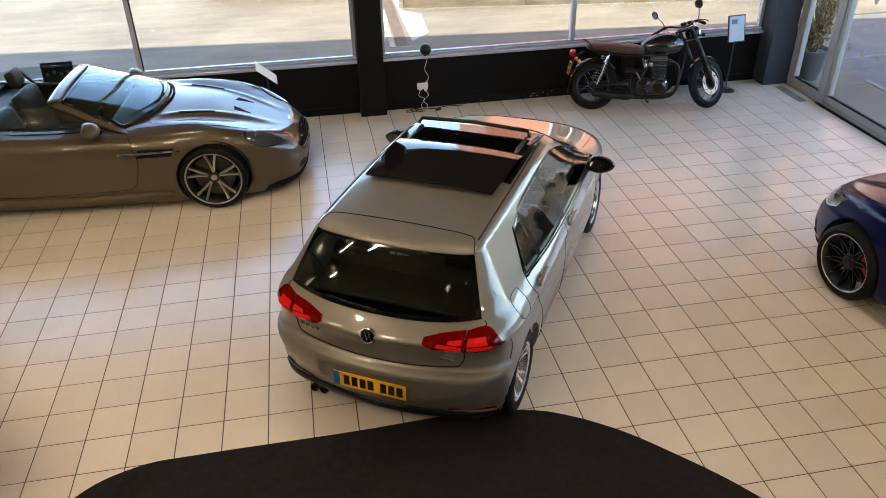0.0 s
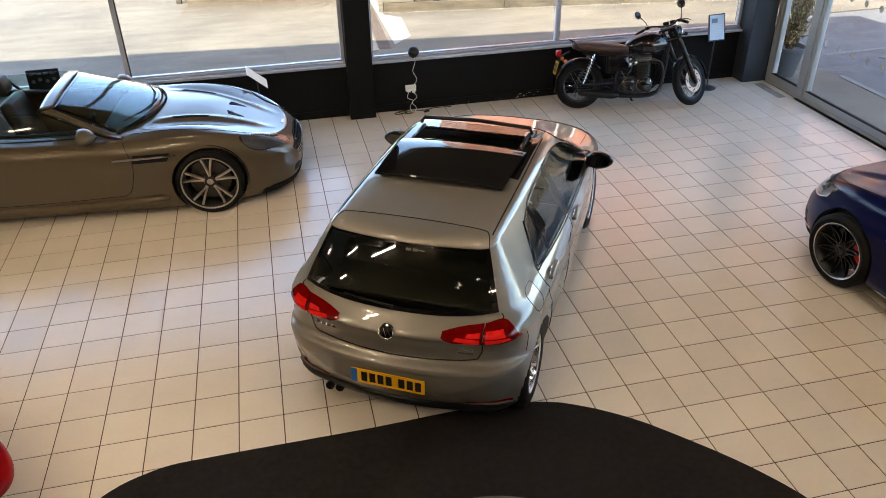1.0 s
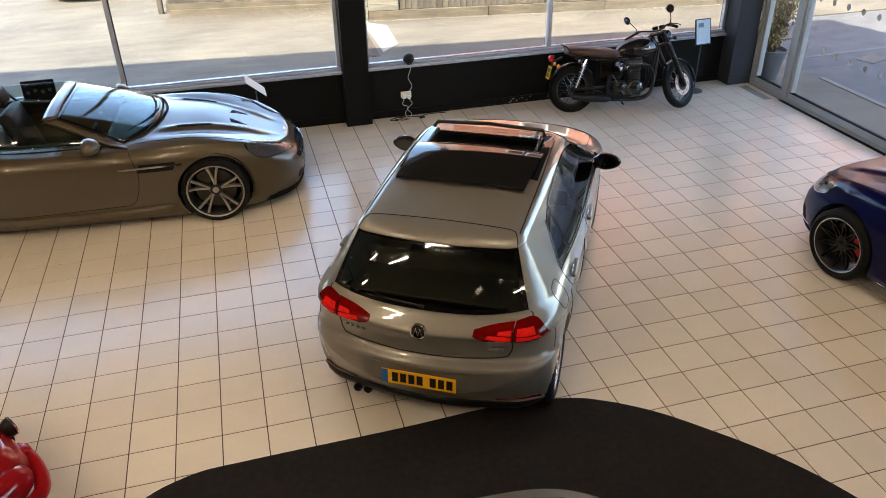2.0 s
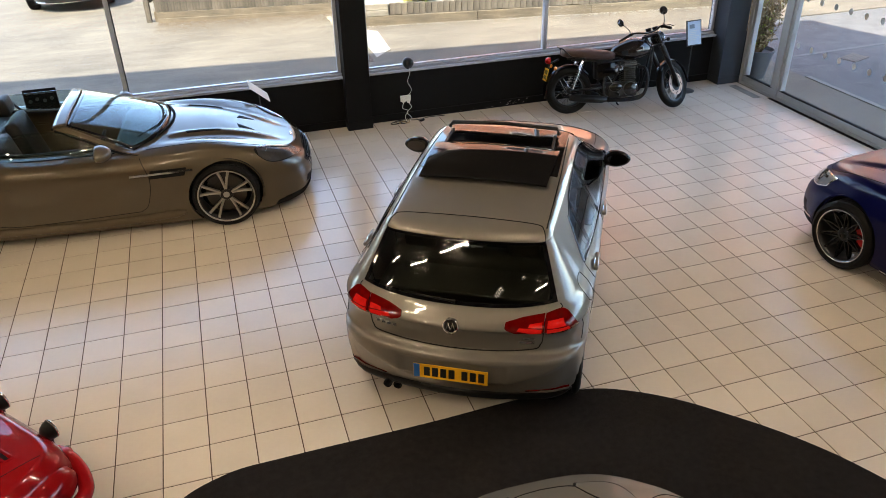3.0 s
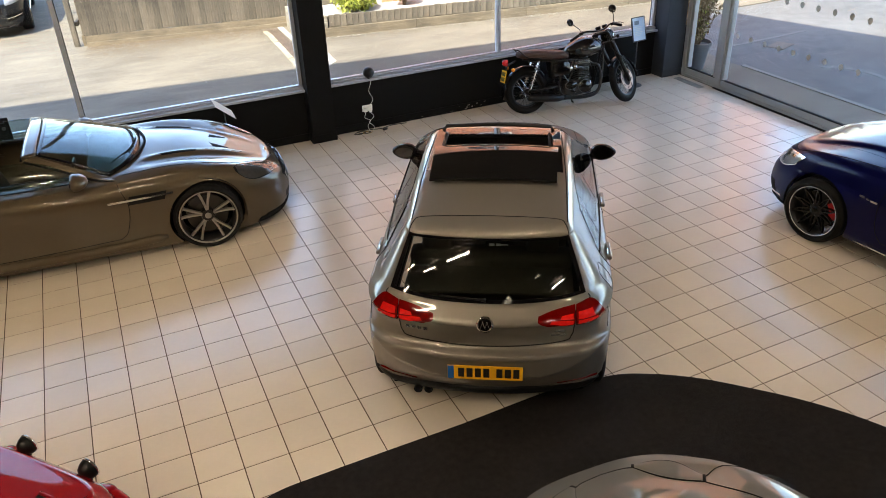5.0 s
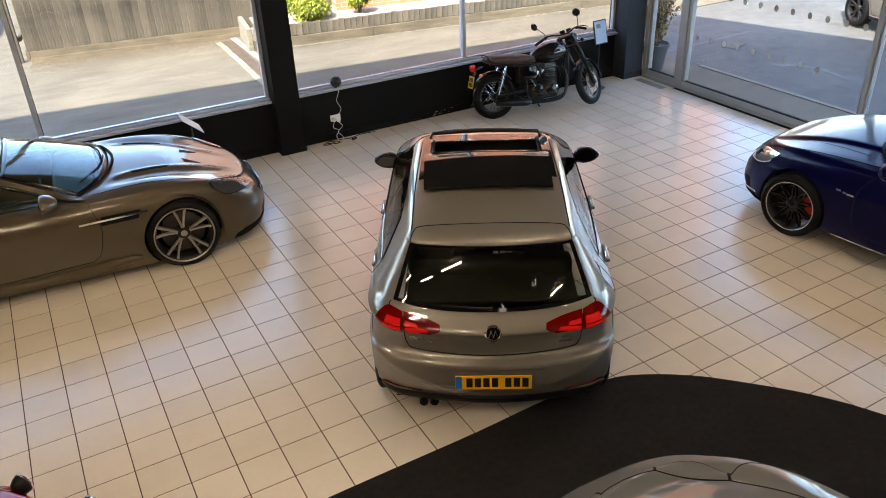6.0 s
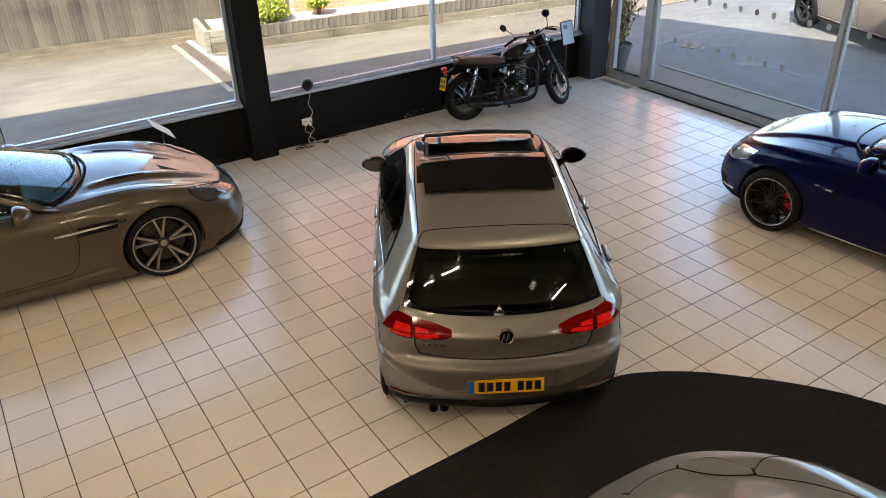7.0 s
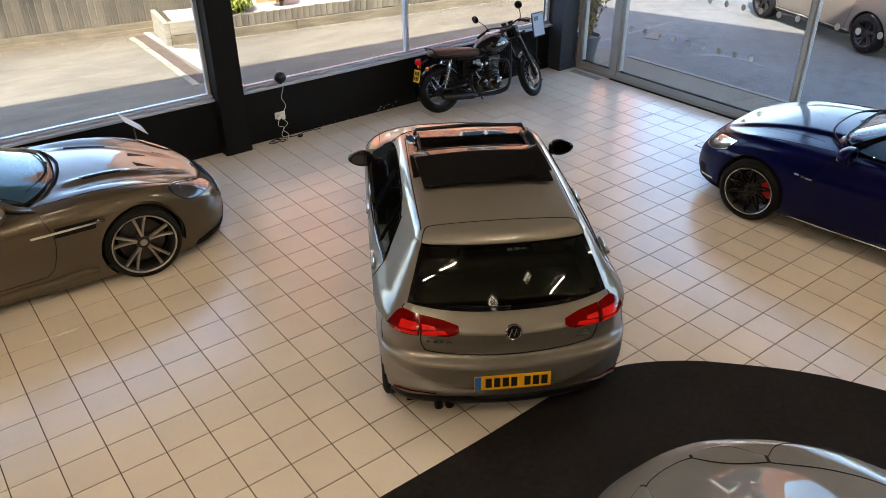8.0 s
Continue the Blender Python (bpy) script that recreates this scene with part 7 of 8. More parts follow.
# ---- the motorcycle by the window ----
def motorcycle(m):
    bike = empty("motorcycle", m, "black classic twin motorcycle with a brown seat on its stand", "motorcycle")
    RW, FW, R = -0.759, 0.740, 0.325
    X = pose(0, 0, 0, 0, 90, 0)

    def bike_wheel(at, width, rim_r, disc):
        h = width / 2
        w = part("wheel", lathe([(rim_r, -h * 0.7), (rim_r - 0.018, -h * 0.6), (rim_r - 0.02, h * 0.6), (rim_r, h * 0.7), (rim_r + 0.006, h * 0.6), (rim_r + 0.006, -h * 0.6), (rim_r, -h * 0.7)], 48, X), M_DARKALLOY, bike, "black wire-spoked wheel", at=at, smooth=True, angle=40)
        prof = [(rim_r - 0.002, h * 0.62)] + [(rim_r + 0.002 + (R - rim_r - 0.002) * math.sin(a) ** 0.7, h * math.cos(a) * (1.0 if abs(math.cos(a)) < 0.9 else 0.95)) for a in np.linspace(0.25, math.pi - 0.25, 15)] + [(rim_r - 0.002, -h * 0.62)]
        part("tyre", lathe(prof, 56, X), M_RUBBER, w, smooth=True)
        part("hub", lathe([(0.0, -0.07), (0.04, -0.07), (0.045, -0.04), (0.028, -0.03), (0.028, 0.03), (0.045, 0.04), (0.04, 0.07), (0.0, 0.07)], 24, X), M_DARKALLOY, w, smooth=True, angle=40)
        for k in range(28):
            a = 2 * math.pi * k / 28
            s, t = (1 if k % 2 else -1), (0.25 if k % 4 < 2 else -0.25)
            bm = tube([(s * 0.035, 0.042 * math.cos(a - t * 3), 0.042 * math.sin(a - t * 3)), (0, (rim_r - 0.016) * math.cos(a), (rim_r - 0.016) * math.sin(a))], 0.0024, 4)
            part("spoke", bm, M_CHROME, w)
        if disc:
            part("brake_disc", lathe([(0.095, 0.066), (0.155, 0.066), (0.155, 0.072), (0.095, 0.072), (0.095, 0.066)], 40, X), M_COPPERDISC, w, "polished drilled brake disc", smooth=True, angle=30)
            for k in range(8):
                a = 2 * math.pi * k / 8
                part("disc_slot", box((0.0722, -0.006, -0.024), (0.0735, 0.006, 0.024), 0.0, pose(0, 0.125 * math.cos(a), 0.125 * math.sin(a), math.degrees(a) + 35)), M_GASKET, w)
            part("disc_carrier", lathe([(0.03, 0.064), (0.098, 0.067), (0.098, 0.07), (0.03, 0.072)], 24, X), M_DARKALLOY, w)
        return w

    F = pose(0, FW, R, 26) @ pose(0, 0, 0, 0, 0, 37)
    steer = F @ pose(0, 0, 0, -26)
    bike_wheel(pose(0, RW, R), 0.145, 0.225, False)
    bike_wheel(steer, 0.105, 0.238, True)
    # fork, headstock, lamp and bars; the fork rakes back

    for s in (1, -1):
        part("fork_leg", lathe([(0.0, -0.04), (0.027, -0.04), (0.030, 0.0), (0.028, 0.30), (0.034, 0.32), (0.036, 0.40), (0.034, 0.58), (0.022, 0.60), (0.022, 0.80), (0.0, 0.80)], 16, pose(s * 0.10, 0, 0)), M_BLACK, bike, at=F, smooth=True, angle=35)
    for z in (0.60, 0.76):
        part("fork_yoke", box((-0.135, -0.05, z), (0.135, 0.03, z + 0.03), 0.012), M_BLACK, bike, at=F)
    lamp = part("headlamp", lathe([(0.0, -0.10), (0.05, -0.09), (0.085, -0.04), (0.092, 0.02)], 28, pose(0, 0.10, 0.68, -90 - 26)), M_GLOSSBLACK, bike, at=F, smooth=True)
    part("lamp_rim", lathe([(0.090, 0.018), (0.098, 0.022), (0.096, 0.036), (0.084, 0.036)], 28, pose(0, 0.10, 0.68, -90 - 26)), M_CHROME, lamp, smooth=True)
    part("lamp_glass", lathe([(0.0, 0.045), (0.05, 0.042), (0.086, 0.032)], 28, pose(0, 0.10, 0.68, -90 - 26)), M_LAMPGLASS, lamp, smooth=True)
    for s in (1, -1):
        part("clock", lathe([(0.0, 0.0), (0.035, -0.02), (0.042, 0.03), (0.036, 0.036), (0.0, 0.03)], 20, pose(s * 0.055, 0.055, 0.82, -20)), M_BLACK, bike, at=F, smooth=True)
        part("indicator", lathe([(0.0, -0.03), (0.022, -0.015), (0.026, 0.012), (0.0, 0.03)], 16, pose(s * 0.19, 0.05, 0.64, 0, 0, 0)), M_BLACK, bike, at=F, smooth=True)
        part("indicator_stem", tube([(s * 0.09, 0.05, 0.64), (s * 0.17, 0.05, 0.64)], 0.008, 6), M_BLACK, bike, at=F)
    bar = spline([(-0.42, -0.14, 0.845), (-0.24, -0.05, 0.875), (-0.10, 0.0, 0.825), (0, 0.0, 0.812), (0.10, 0.0, 0.825), (0.24, -0.05, 0.875), (0.42, -0.14, 0.845)], 6)
    part("handlebar", tube([tuple(p) for p in bar], 0.012, 10), M_BLACK, bike, at=F, smooth=True)
    for s in (1, -1):
        part("grip", tube([(s * 0.30, -0.08, 0.866), (s * 0.43, -0.145, 0.843)], 0.019, 10), M_RUBBER, bike, at=F, smooth=True)
        part("brake_lever", tube([(s * 0.27, -0.02, 0.865), (s * 0.36, -0.02, 0.848), (s * 0.43, -0.07, 0.836)], 0.007, 6), M_DARKALLOY, bike, at=F)
        part("lever_clamp", box((-0.025, -0.02, -0.02), (0.025, 0.03, 0.02), 0.008), M_BLACK, bike, at=F @ pose(s * 0.265, -0.06, 0.873))
        part("mirror_stalk", tube([(s * 0.27, -0.05, 0.875), (s * 0.29, -0.02, 0.925), (s * 0.35 - 0.06, 0.04, 1.03)], 0.006, 6), M_BLACK, bike, at=F)
        mr = part("mirror_head", lathe([(0.0, 0.022), (0.03, 0.018), (0.052, 0.004), (0.056, -0.008), (0.05, -0.012)], 24, pose(s * 0.36 - 0.07, 0.05, 1.045, -70 - 26, 0, s * 10)), M_BLACK, bike, at=F, smooth=True)
        part("mirror_glass", lathe([(0.0, -0.011), (0.05, -0.011), (0.05, -0.0125), (0.0, -0.0125)], 24, pose(s * 0.36 - 0.07, 0.05, 1.045, -70 - 26, 0, s * 10)), M_MIRROR, mr)
    # mudguards
    part("front_mudguard", lathe([(R + 0.012, -0.058), (R + 0.028, -0.04), (R + 0.034, 0.0), (R + 0.028, 0.04), (R + 0.012, 0.058), (R + 0.008, 0.056), (R + 0.029, 0.0), (R + 0.008, -0.056), (R + 0.012, -0.058)], 30, steer @ X, (math.radians(95), math.radians(235))), M_GLOSSBLACK, bike, smooth=True)
    part("rear_mudguard", lathe([(R + 0.005, -0.09), (R + 0.025, -0.065), (R + 0.034, 0.0), (R + 0.025, 0.065), (R + 0.005, 0.09), (R + 0.001, 0.088), (R + 0.029, 0.0), (R + 0.001, -0.088), (R + 0.005, -0.09)], 34, pose(0, RW, R) @ X, (math.radians(130), math.radians(285))), M_GLOSSBLACK, bike, smooth=True)
    # tank: a long drop, flat below
    bm = bmesh.new()
    bmesh.ops.create_uvsphere(bm, u_segments=32, v_segments=20, radius=1.0)
    for v in bm.verts:
        x, y, z = v.co
        w = 0.150 * (1 - 0.32 * max(-y, 0) ** 1.2 - 0.10 * max(y, 0))
        v.co = (math.copysign(abs(x) ** 0.85, x) * w, y * 0.30, (z if z > 0 else z * 0.72) * (0.165 - 0.035 * max(-y, 0)))
    tank = part("fuel_tank", bm, M_TANK, bike, "gloss black fuel tank with a brown top", at=pose(0, 0.125, 0.825, 4), smooth=True)
    part("filler_cap", lathe([(0.0, 0.02), (0.03, 0.018), (0.036, 0.0)], 20, pose(0, 0.05, 0.148)), M_CHROME, tank, smooth=True)
    for s in (1, -1):
        part("tank_badge", box((-0.003, -0.055, -0.016), (0.004, 0.055, 0.016), 0.003, pose(s * 0.1475, 0.07, 0.03, 8, 0, -3 * s)), M_CHROME, tank, "bright tank badge")
        part("knee_pad", box((-0.004, -0.08, -0.04), (0.004, 0.07, 0.03), 0.004, pose(s * 0.134, -0.11, 0.005, 4, 0, 14 * s)), M_RUBBER, tank)
    # seat
    sec = [(-0.14, 0.775, 0.115, 0.045), (-0.24, 0.788, 0.14, 0.060), (-0.40, 0.795, 0.15, 0.066), (-0.44, 0.798, 0.15, 0.067), (-0.47, 0.808, 0.15, 0.068), (-0.64, 0.822, 0.145, 0.064), (-0.80, 0.835, 0.13, 0.056), (-0.86, 0.837, 0.095, 0.038)]
    rows, bm = [], bmesh.new()
    for y, z, w, h in sec:
        rows.append([bm.verts.new((w * math.copysign(abs(math.cos(a)) ** 0.6, math.cos(a)), y, z + h * math.copysign(abs(math.sin(a)) ** 0.7, math.sin(a)))) for a in np.linspace(0, 2 * math.pi, 20, endpoint=False)])
    for a, b in zip(rows, rows[1:]):
        for k in range(20):
            bm.faces.new((a[k], a[(k + 1) % 20], b[(k + 1) % 20], b[k]))
    bm.faces.new(rows[0])
    bm.faces.new(rows[-1][::-1])
    part("seat", bm, M_BROWNSEAT, bike, "brown ribbed bench seat", smooth=True)
    part("grab_rail", tube(spline([(0.14, -0.56, 0.77), (0.14, -0.76, 0.80), (0.12, -0.87, 0.90), (0.05, -0.91, 0.915), (-0.05, -0.91, 0.915), (-0.12, -0.87, 0.90), (-0.14, -0.76, 0.80), (-0.14, -0.56, 0.77)], 5), 0.009, 8), M_BLACK, bike, smooth=True)
    # frame tubes
    bm = bmesh.new()
    for s in (1, -1):
        add_tube(bm, spline([(s * 0.03, 0.42, 0.86), (s * 0.10, 0.36, 0.45), (s * 0.12, 0.25, 0.22), (s * 0.12, -0.20, 0.20), (s * 0.12, -0.30, 0.36), (s * 0.11, -0.22, 0.66)], 5), 0.017, 8)
        add_tube(bm, [(s * 0.10, 0.05, 0.71), (s * 0.11, -0.25, 0.71), (s * 0.12, -0.75, 0.75)], 0.014, 8)
        add_tube(bm, [(s * 0.11, -0.26, 0.36), (s * 0.11, RW, R)], 0.02, 8)
    part("frame", bm, M_BLACK, bike, smooth=True)
    part("airbox", box((-0.075, -0.40, 0.46), (0.075, -0.12, 0.72), 0.03), M_BLACK, bike, smooth=True)
    # engine
    eng = part("engine", box((-0.125, -0.22, 0.205), (0.125, 0.20, 0.40), 0.05), M_ENGINE, bike, "black unit engine with bright fittings", smooth=True)
    for s in (1, -1):
        for y, z, r, sx, sy in ((0.085, 0.325, 0.098, 1.0, 1.12), (-0.125, 0.355, 0.070, 0.86, 1.35)):
            at = pose(s * 0.118, y, z, 0, 90 * s, 0) @ Matrix.Diagonal((sx, sy, 1, 1))
            cover = part("engine_cover", lathe([(0.0, 0.052), (r * 0.62, 0.050), (r * 0.86, 0.038), (r * 0.97, 0.018), (r, 0.0)], 32, at), M_COVER, eng, "gloss black engine side cover", smooth=True)
            part("cover_rim", lathe([(r * 0.90, 0.037), (r * 0.93, 0.040), (r * 0.98, 0.022), (r * 1.01, 0.016)], 32, at), M_GREYALLOY, cover, smooth=True)
            for k in range(6):
                a = 2 * math.pi * k / 6 + 0.3
                part("bolt", lathe([(0.0, 0.010), (0.006, 0.010), (0.007, 0.0)], 8, at @ pose(r * 0.99 * math.cos(a), r * 0.99 * math.sin(a), 0.012)), M_CHROME, cover)
        part("cover_cap", lathe([(0.0, 0.014), (0.024, 0.012), (0.029, 0.0)], 20, pose(s * 0.150, 0.150, 0.372, 0, 90 * s, 0)), M_ALLOY, eng, "bright round cap", smooth=True)
    # twin finned barrels under one head
    part("cylinder_block", box((-0.115, -0.005, 0.40), (0.115, 0.155, 0.70), 0.012), M_ENGINE, eng)
    for k in range(9):
        z = 0.405 + 0.026 * k
        for x in (-0.072, 0.072):
            part("cooling_fin", prism([(x + 0.076 * math.copysign(abs(math.cos(a)) ** 0.6, math.cos(a)), 0.075 + 0.10 * math.copysign(abs(math.sin(a)) ** 0.6, math.sin(a))) for a in np.linspace(0, 2 * math.pi, 20, endpoint=False)], z, z + 0.010), M_COVER, eng)
    for k in range(3):
        part("head_fin", box((-0.150, -0.015, 0.645 + 0.021 * k), (0.150, 0.165, 0.656 + 0.021 * k), 0.004), M_GREYALLOY, eng, "pale grey cylinder head fin")
    part("rocker_cover", box((-0.125, 0.0, 0.706), (0.125, 0.15, 0.745), 0.016), M_COVER, eng, smooth=True)
    for s in (1, -1):
        part("throttle_body", lathe([(0.0, -0.075), (0.034, -0.075), (0.036, -0.02), (0.027, -0.01), (0.027, 0.02), (0.036, 0.03), (0.036, 0.07), (0.0, 0.07)], 20, pose(s * 0.075, -0.085, 0.600, 84)), M_ALLOY, eng, "bright throttle body", smooth=True, angle=40)
        for y, z, r in ((-0.040, 0.605, 0.033), (-0.125, 0.590, 0.041)):
            cap = part("intake_cover", lathe([(0.0, 0.030), (r * 0.6, 0.029), (r * 0.9, 0.022), (r, 0.0)], 24, pose(s * 0.098, y, z, 0, 90 * s, 0)), M_ALLOY, eng, "brushed alloy round cover", smooth=True, angle=50)
            part("cap_ring", lathe([(r * 0.45, 0.0305), (r * 0.52, 0.033), (r * 0.60, 0.0295)], 20, pose(s * 0.098, y, z, 0, 90 * s, 0)), M_DARKALLOY, cap)
        part("engine_mount", tube([(s * 0.115, -0.24, 0.30), (s * 0.118, -0.10, 0.52), (s * 0.11, -0.06, 0.70)], 0.011, 8), M_BLACK, eng)
        part("side_panel", box((-0.012, -0.13, -0.09), (0.012, 0.12, 0.09), 0.012), M_GLOSSBLACK, bike, at=pose(s * 0.135, -0.26, 0.60, 6), smooth=True)
        # exhaust
        part("exhaust_pipe", tube(spline([(s * 0.08, 0.20, 0.61), (s * 0.10, 0.30, 0.59), (s * 0.13, 0.335, 0.42), (s * 0.15, 0.27, 0.23), (s * 0.16, 0.10, 0.175), (s * 0.17, -0.25, 0.185)], 6), 0.022, 12), M_BLACK, bike, smooth=True)
        part("silencer", lathe([(0.0, 0.0), (0.026, 0.0), (0.052, 0.08), (0.056, 0.38), (0.040, 0.53), (0.030, 0.54), (0.0, 0.51)], 20, pose(s * 0.185, -0.26, 0.197, 84, 0, 0)), M_BLACK, bike, "matt black silencer", smooth=True, angle=40)
        # rear shock with bright spring
        part("shock", tube([(s * 0.135, RW + 0.02, 0.36), (s * 0.13, RW + 0.16, 0.74)], 0.014, 8), M_CHROME, bike)
        a, b = Vector((s * 0.135, RW + 0.035, 0.40)), Vector((s * 0.13, RW + 0.145, 0.69))
        d = (b - a).normalized()
        u = d.cross(Vector((1, 0, 0))).normalized()
        w = d.cross(u)
        part("shock_spring", tube([a.lerp(b, t) + 0.029 * (math.cos(t * 50) * u + math.sin(t * 50) * w) for t in np.linspace(0, 1, 90)], 0.0055, 5), M_GREYALLOY, bike, "bright coil spring", smooth=True)
        part("rear_indicator", lathe([(0.0, -0.03), (0.022, -0.015), (0.026, 0.012), (0.0, 0.03)], 16, pose(s * 0.13, -0.98, 0.655)), M_AMBER, bike, smooth=True)
        part("footrest", tube([(s * 0.13, -0.12, 0.27), (s * 0.26, -0.12, 0.28)], 0.014, 8), M_RUBBER, bike)
    part("strut", tube([(0.14, -0.06, 0.24), (0.13, -0.30, 0.62)], 0.007, 6), M_GREYALLOY, bike, "thin grey brace")
    part("tail_lamp", lathe([(0.0, 0.05), (0.03, 0.045), (0.045, 0.02), (0.048, -0.02)], 22, pose(0, -1.045, 0.745, 80)), M_BIKELAMP, bike, "red tail lamp", smooth=True)
    part("plate_bracket", tube([(0, -0.90, 0.76), (0, -1.03, 0.70), (0, -1.07, 0.54)], 0.014, 8), M_BLACK, bike)
    pl = part("number_plate", box((-0.10, -0.003, -0.085), (0.10, 0.003, 0.085), 0.004), M_YELLOW, bike, at=pose(0, -1.085, 0.56, -14))
    for z in (0.035, -0.035):
        for k in range(3):
            part("plate_bar", box((-0.075 + 0.053 * k, -0.0045, z - 0.026), (-0.035 + 0.053 * k, -0.0032, z + 0.026)), M_INKBLACK, pl)
    part("plate_reflector", lathe([(0.0, 0.006), (0.02, 0.004), (0.022, 0.0)], 14, pose(0, -1.07, 0.44, 80)), M_REDLENS, bike)
    part("side_stand", tube([(-0.12, -0.05, 0.24), (-0.20, 0.02, 0.06), (-0.215, 0.05, 0.035)], 0.012, 8), M_BLACK, bike)
    part("brake_hose", tube(spline([(0.12, 0.78, 0.36), (0.16, 0.70, 0.62), (0.10, 0.52, 0.80), (0.12, 0.42, 1.0)], 6), 0.005, 5), M_BLACK, bike)
    return bike


M_BIKELAMP = material("red_round_lens", (0.42, 0.008, 0.008), 0.15, vary=0.2, scale=30, coat=0.5)
M_COVER = material("gloss_black_casting", (0.012, 0.012, 0.013), 0.22, 0.4, vary=0.15, scale=20, coat=0.4)
M_CORD = material("tan_cord", (0.30, 0.20, 0.08), 0.6, vary=0.1)
M_COPPERDISC = material("polished_disc", (0.42, 0.27, 0.21), 0.35, 1.0, vary=0.08, scale=20)
M_TANK = material("black_tank_lacquer", (0.010, 0.008, 0.008), 0.08, vary=0.1, coat=0.5)
M_ENGINE = material("engine_alloy", (0.06, 0.06, 0.062), 0.45, 0.7, vary=0.3, scale=15, bump=0.1)
motorcycle(pose(4.43, 9.02, 0.0, 0, 0, -100.9) @ pose(0, 0, 0, 0, -9.5, 0))

# ---- small things along the window ----
def info_stand(m, w, h, height, tilt, yaw, label, bars):
    st = part("info_stand", lathe([(0.0, 0.0), (0.125, 0.0), (0.125, 0.006), (0.02, 0.012), (0.009, 0.02), (0.009, height)], 32), M_STANDBASE, at=m, smooth=True, angle=30)
    tagged(st, label, "info stand")
    head = part("sign_frame", box((-w / 2, -0.008, -h / 2), (w / 2, 0.008, h / 2), 0.004), M_SLATE, st, at=pose(0, 0, height + h * 0.42, 0, 0, yaw) @ pose(0, 0, 0, tilt, 0, 0))
    part("sign_card", box((-w / 2 + 0.015, -0.0105, -h / 2 + 0.015), (w / 2 - 0.015, -0.0085, h / 2 - 0.015)), M_SHEET, head)
    part("sign_picture", box((-w * 0.32, -0.0118, h * 0.18), (w * 0.02, -0.0108, h * 0.34)), M_INK, head)
    for k in range(bars):
        part("text_bar", box((-w * 0.32, -0.0118, h * (0.08 - 0.07 * k)), (w * (0.30 - 0.1 * (k % 3)), -0.0108, h * (0.10 - 0.07 * k))), M_INKPALE, head)
    return st


M_SHEET = material("blue_white_sheet", (0.30, 0.40, 0.56), 0.35, vary=0.05, coat=0.5)
M_STANDBASE = material("grey_stand_metal", (0.06, 0.065, 0.07), 0.4, 0.4, vary=0.1)
info_stand(pose(5.76, 9.42, 0.0), 0.26, 0.36, 0.72, -14, 5, "framed information sheet on a slim pole with round base", 6)

card = part("card_stand", lathe([(0.0, 0.0), (0.12, 0.0), (0.12, 0.006), (0.015, 0.012), (0.008, 0.02), (0.008, 0.80)], 28), M_STANDBASE, at=pose(-0.52, 9.20, 0), smooth=True, angle=30)
tagged(card, "white tilted price card on a slim pole behind the convertible", "card stand")
part("sign_card", box((-0.155, -0.11, -0.004), (0.155, 0.11, 0.004), 0.002), M_PAPER, card, at=pose(0.0, 0, 0.828, 0, 42, 12) @ pose(0, 0, 0, 14, 0, 0))

board = part("notice_board", box((-0.185, -0.008, 0), (0.185, 0.008, 0.26), 0.004), M_CHARCOAL, at=pose(-3.03, 9.715, 0.724, -6))
tagged(board, "dark printed notice board leaning on the window sill", "notice board")
for k in range(4):
    part("symbol", lathe([(0.0, 0.0), (0.022, 0.0), (0.022, 0.002), (0.0, 0.002)], 16, pose(-0.12 + 0.08 * k, -0.0085, 0.12 + 0.02 * (k % 2), 90)), M_STANDBASE, board)
    part("text_bar", box((-0.15 + 0.08 * k, -0.0095, 0.20), (-0.10 + 0.08 * k, -0.0085, 0.212)), M_STANDBASE, board)

speaker = part("globe_speaker", lathe([(0.0, 0.0), (0.028, 0.0), (0.030, 0.008), (0.052, 0.022), (0.074, 0.058), (0.078, 0.085), (0.068, 0.122), (0.04, 0.148), (0.0, 0.157)], 32), M_BLACK, at=pose(1.53, 9.74, 0.722), smooth=True)
tagged(speaker, "small black globe speaker on the window sill", "speaker")
part("cable", tube(spline([(0.0, -0.05, 0.03), (0.01, -0.03, -0.06), (-0.02, -0.012, -0.18), (0.03, -0.010, -0.30), (-0.045, -0.012, -0.40)], 6), 0.0035, 6), M_WHITE, speaker, "thin white cable")

socket = part("wall_socket", box((-0.074, -0.009, -0.044), (0.074, 0.0, 0.044), 0.004), M_WHITE, at=pose(1.48, Y1 - 0.001, 0.30))
tagged(socket, "white double wall socket with plugs in the low wall", "socket")
for x in (-0.036, 0.036):
    part("switch", box((-0.007, -0.0125, 0.012), (0.007, -0.0092, 0.030), 0.001), M_WHITE, socket, at=pose(x, 0, 0))
part("plug", box((-0.024, -0.048, -0.045), (0.024, -0.0095, 0.008), 0.008), M_WHITE, socket, at=pose(-0.035, 0, 0))
part("plug", box((-0.022, -0.040, -0.05), (0.022, -0.0095, 0.0), 0.008), M_WHITE, socket, at=pose(0.035, 0, -0.01))
part("cable", tube(spline([(-0.035, -0.035, -0.045), (-0.06, -0.05, -0.12), (0.02, -0.04, -0.17), (-0.03, -0.06, -0.24), (-0.02, -0.10, -0.292)], 6), 0.004, 6), M_WHITE, socket, "white cable")
part("cable", tube(spline([(0.035, -0.03, -0.06), (0.07, -0.05, -0.12), (0.0, -0.05, -0.19), (0.05, -0.08, -0.25), (0.02, -0.14, -0.292)], 6), 0.004, 6), M_WHITE, socket, "white cable")

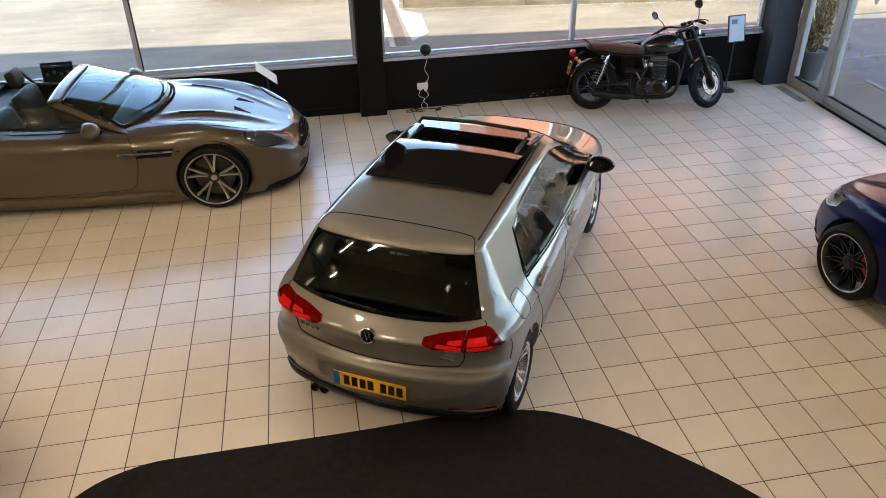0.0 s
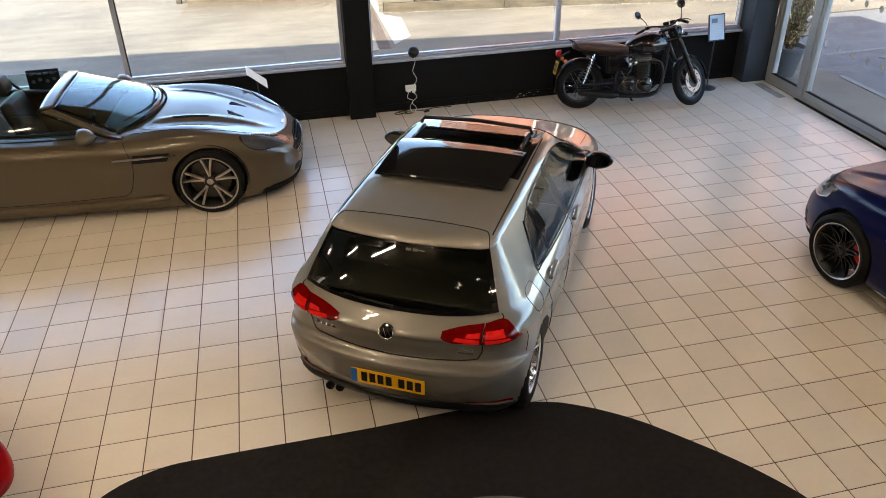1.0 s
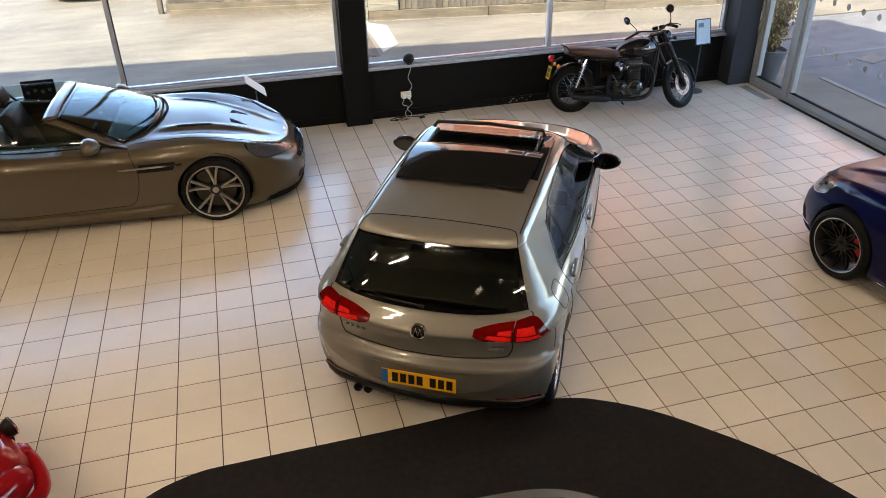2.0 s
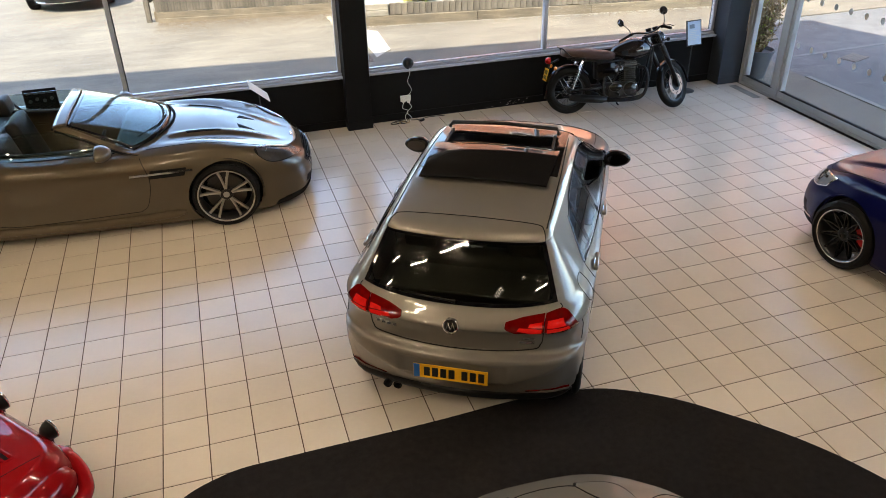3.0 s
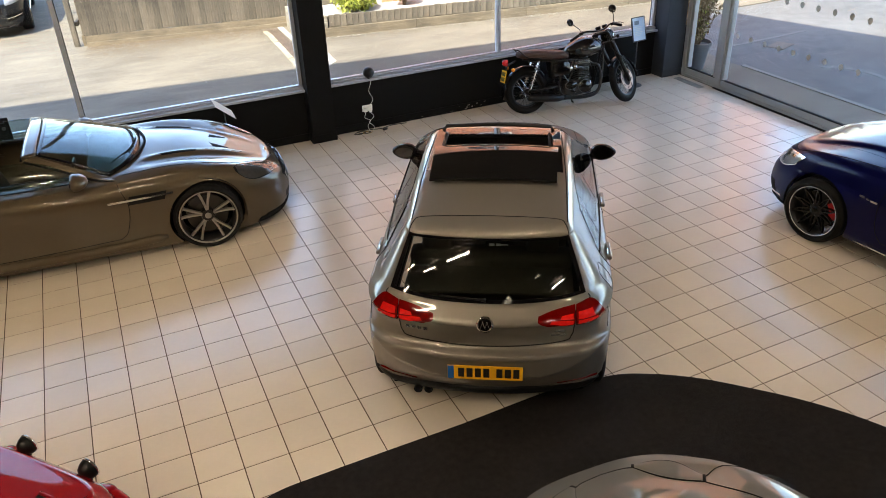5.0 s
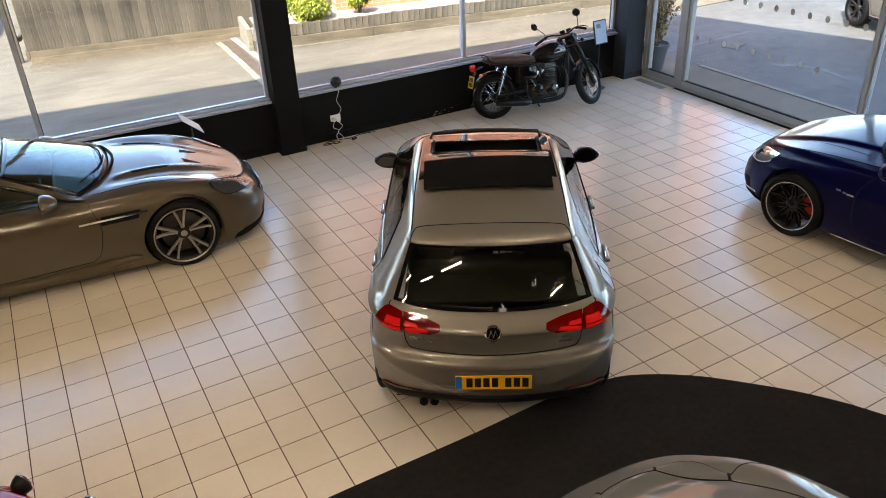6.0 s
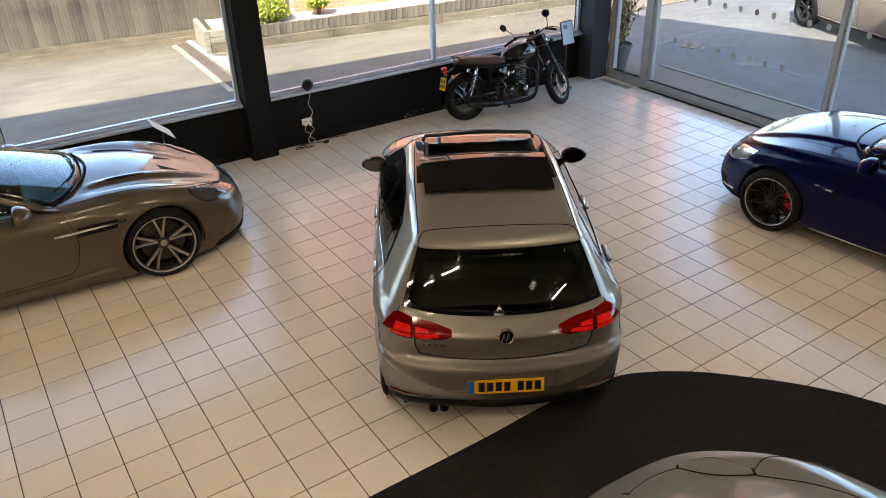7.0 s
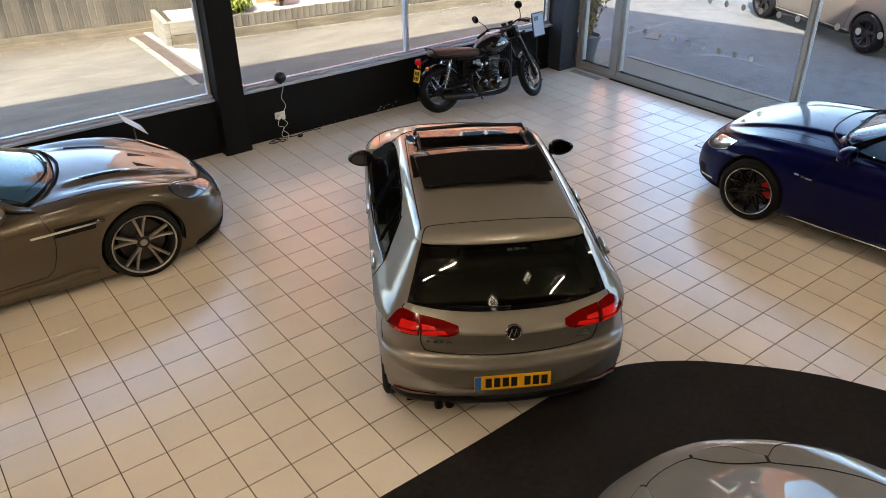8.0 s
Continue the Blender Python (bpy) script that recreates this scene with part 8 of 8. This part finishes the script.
cord = part("cable_coil", tube(spline([(1.42, 9.66, 0.006), (1.30, 9.60, 0.006), (1.22, 9.63, 0.006), (1.33, 9.70, 0.006), (1.45, 9.62, 0.010), (1.38, 9.57, 0.012), (1.28, 9.66, 0.010), (1.40, 9.72, 0.006), (1.62, 9.66, 0.006), (1.80, 9.71, 0.006), (2.02, 9.69, 0.006)], 8), 0.006, 6), M_BLACK, smooth=True)
tagged(cord, "loose black cable coiled on the tiles below the socket", "cable")
cord = part("cable_coil", tube(spline([(1.44, 9.64, 0.007), (1.36, 9.64, 0.012), (1.34, 9.585, 0.012), (1.46, 9.59, 0.007), (1.50, 9.66, 0.007)], 8), 0.005, 6), M_CORD, smooth=True)
tagged(cord, "short tan cable looped on the tiles below the socket", "cable")
adapter = part("power_adapter", box((-0.035, -0.02, 0.0), (0.035, 0.02, 0.028), 0.008), M_BLACK, at=pose(1.66, 9.60, 0.001, 0, 0, 25))
tagged(adapter, "small black power adapter lying on the tiles", "adapter")



# ---- floor tiles ----
TILE, OX, OY = 0.3129, 0.060, 0.0529
g, b, d = 0.0038, 0.0015, 0.008
h = TILE / 2 - g
ring = lambda r, z: [(-r, -r, z), (r, -r, z), (r, r, z), (-r, r, z)]
TV = ring(h, -d) + ring(h, -b) + ring(h - b, 0)
TF = [(8, 9, 10, 11)] + [(4 + i, 4 + (i + 1) % 4, 8 + (i + 1) % 4, 8 + i) for i in range(4)] + [(i, (i + 1) % 4, 4 + (i + 1) % 4, 4 + i) for i in range(4)]
tile_mesh = mesh_of(TV, TF, M_TILE, "tile")
rest_v, rest_f = [], []
r = random.Random(21)
i0, i1 = math.ceil((X0 - OX) / TILE), math.floor((X1 - 0.03 - OX) / TILE)
j0, j1 = math.ceil((Y0 - OY) / TILE), math.floor((Y1 - OY) / TILE)
for i in range(i0, i1 + 1):
    for j in range(j0, j1 + 1):
        lo, hi = OX + i * TILE, OX + (i + 1) * TILE
        x, y = OX + (i + 0.5) * TILE, OY + (j + 0.5) * TILE
        ux, uy = min(1.0, (X1 - 0.03 - lo) / TILE), min(1.0, (Y1 - 0.001 - OY - j * TILE) / TILE)
        if ux < 0.06 or uy < 0.06:
            continue
        dz = r.uniform(-0.0006, 0.0)
        if -7 <= i < 8 and 12 <= j < 31 and ux == 1 and uy == 1 and (i, j) != (7, 30):
            ob = new("tile", tile_mesh)
            ob.parent = floor
            ob.matrix_basis = pose(x, y, dz, r.uniform(-0.07, 0.07), r.uniform(-0.07, 0.07), 90 * r.randrange(4))
        else:
            n = len(rest_v)
            tx, ty = r.uniform(-0.0012, 0.0012), r.uniform(-0.0012, 0.0012)
            rest_v += [(lo + (vx + TILE / 2) * ux, OY + j * TILE + (vy + TILE / 2) * uy, vz + dz + tx * vx + ty * vy) for vx, vy, vz in TV]
            rest_f += [tuple(n + k for k in f) for f in TF]
tagged(part("tiles", mesh_of(rest_v, rest_f, M_TILE, "tiles"), M_TILE, floor), "beige glazed floor tiles", kind="stuff")
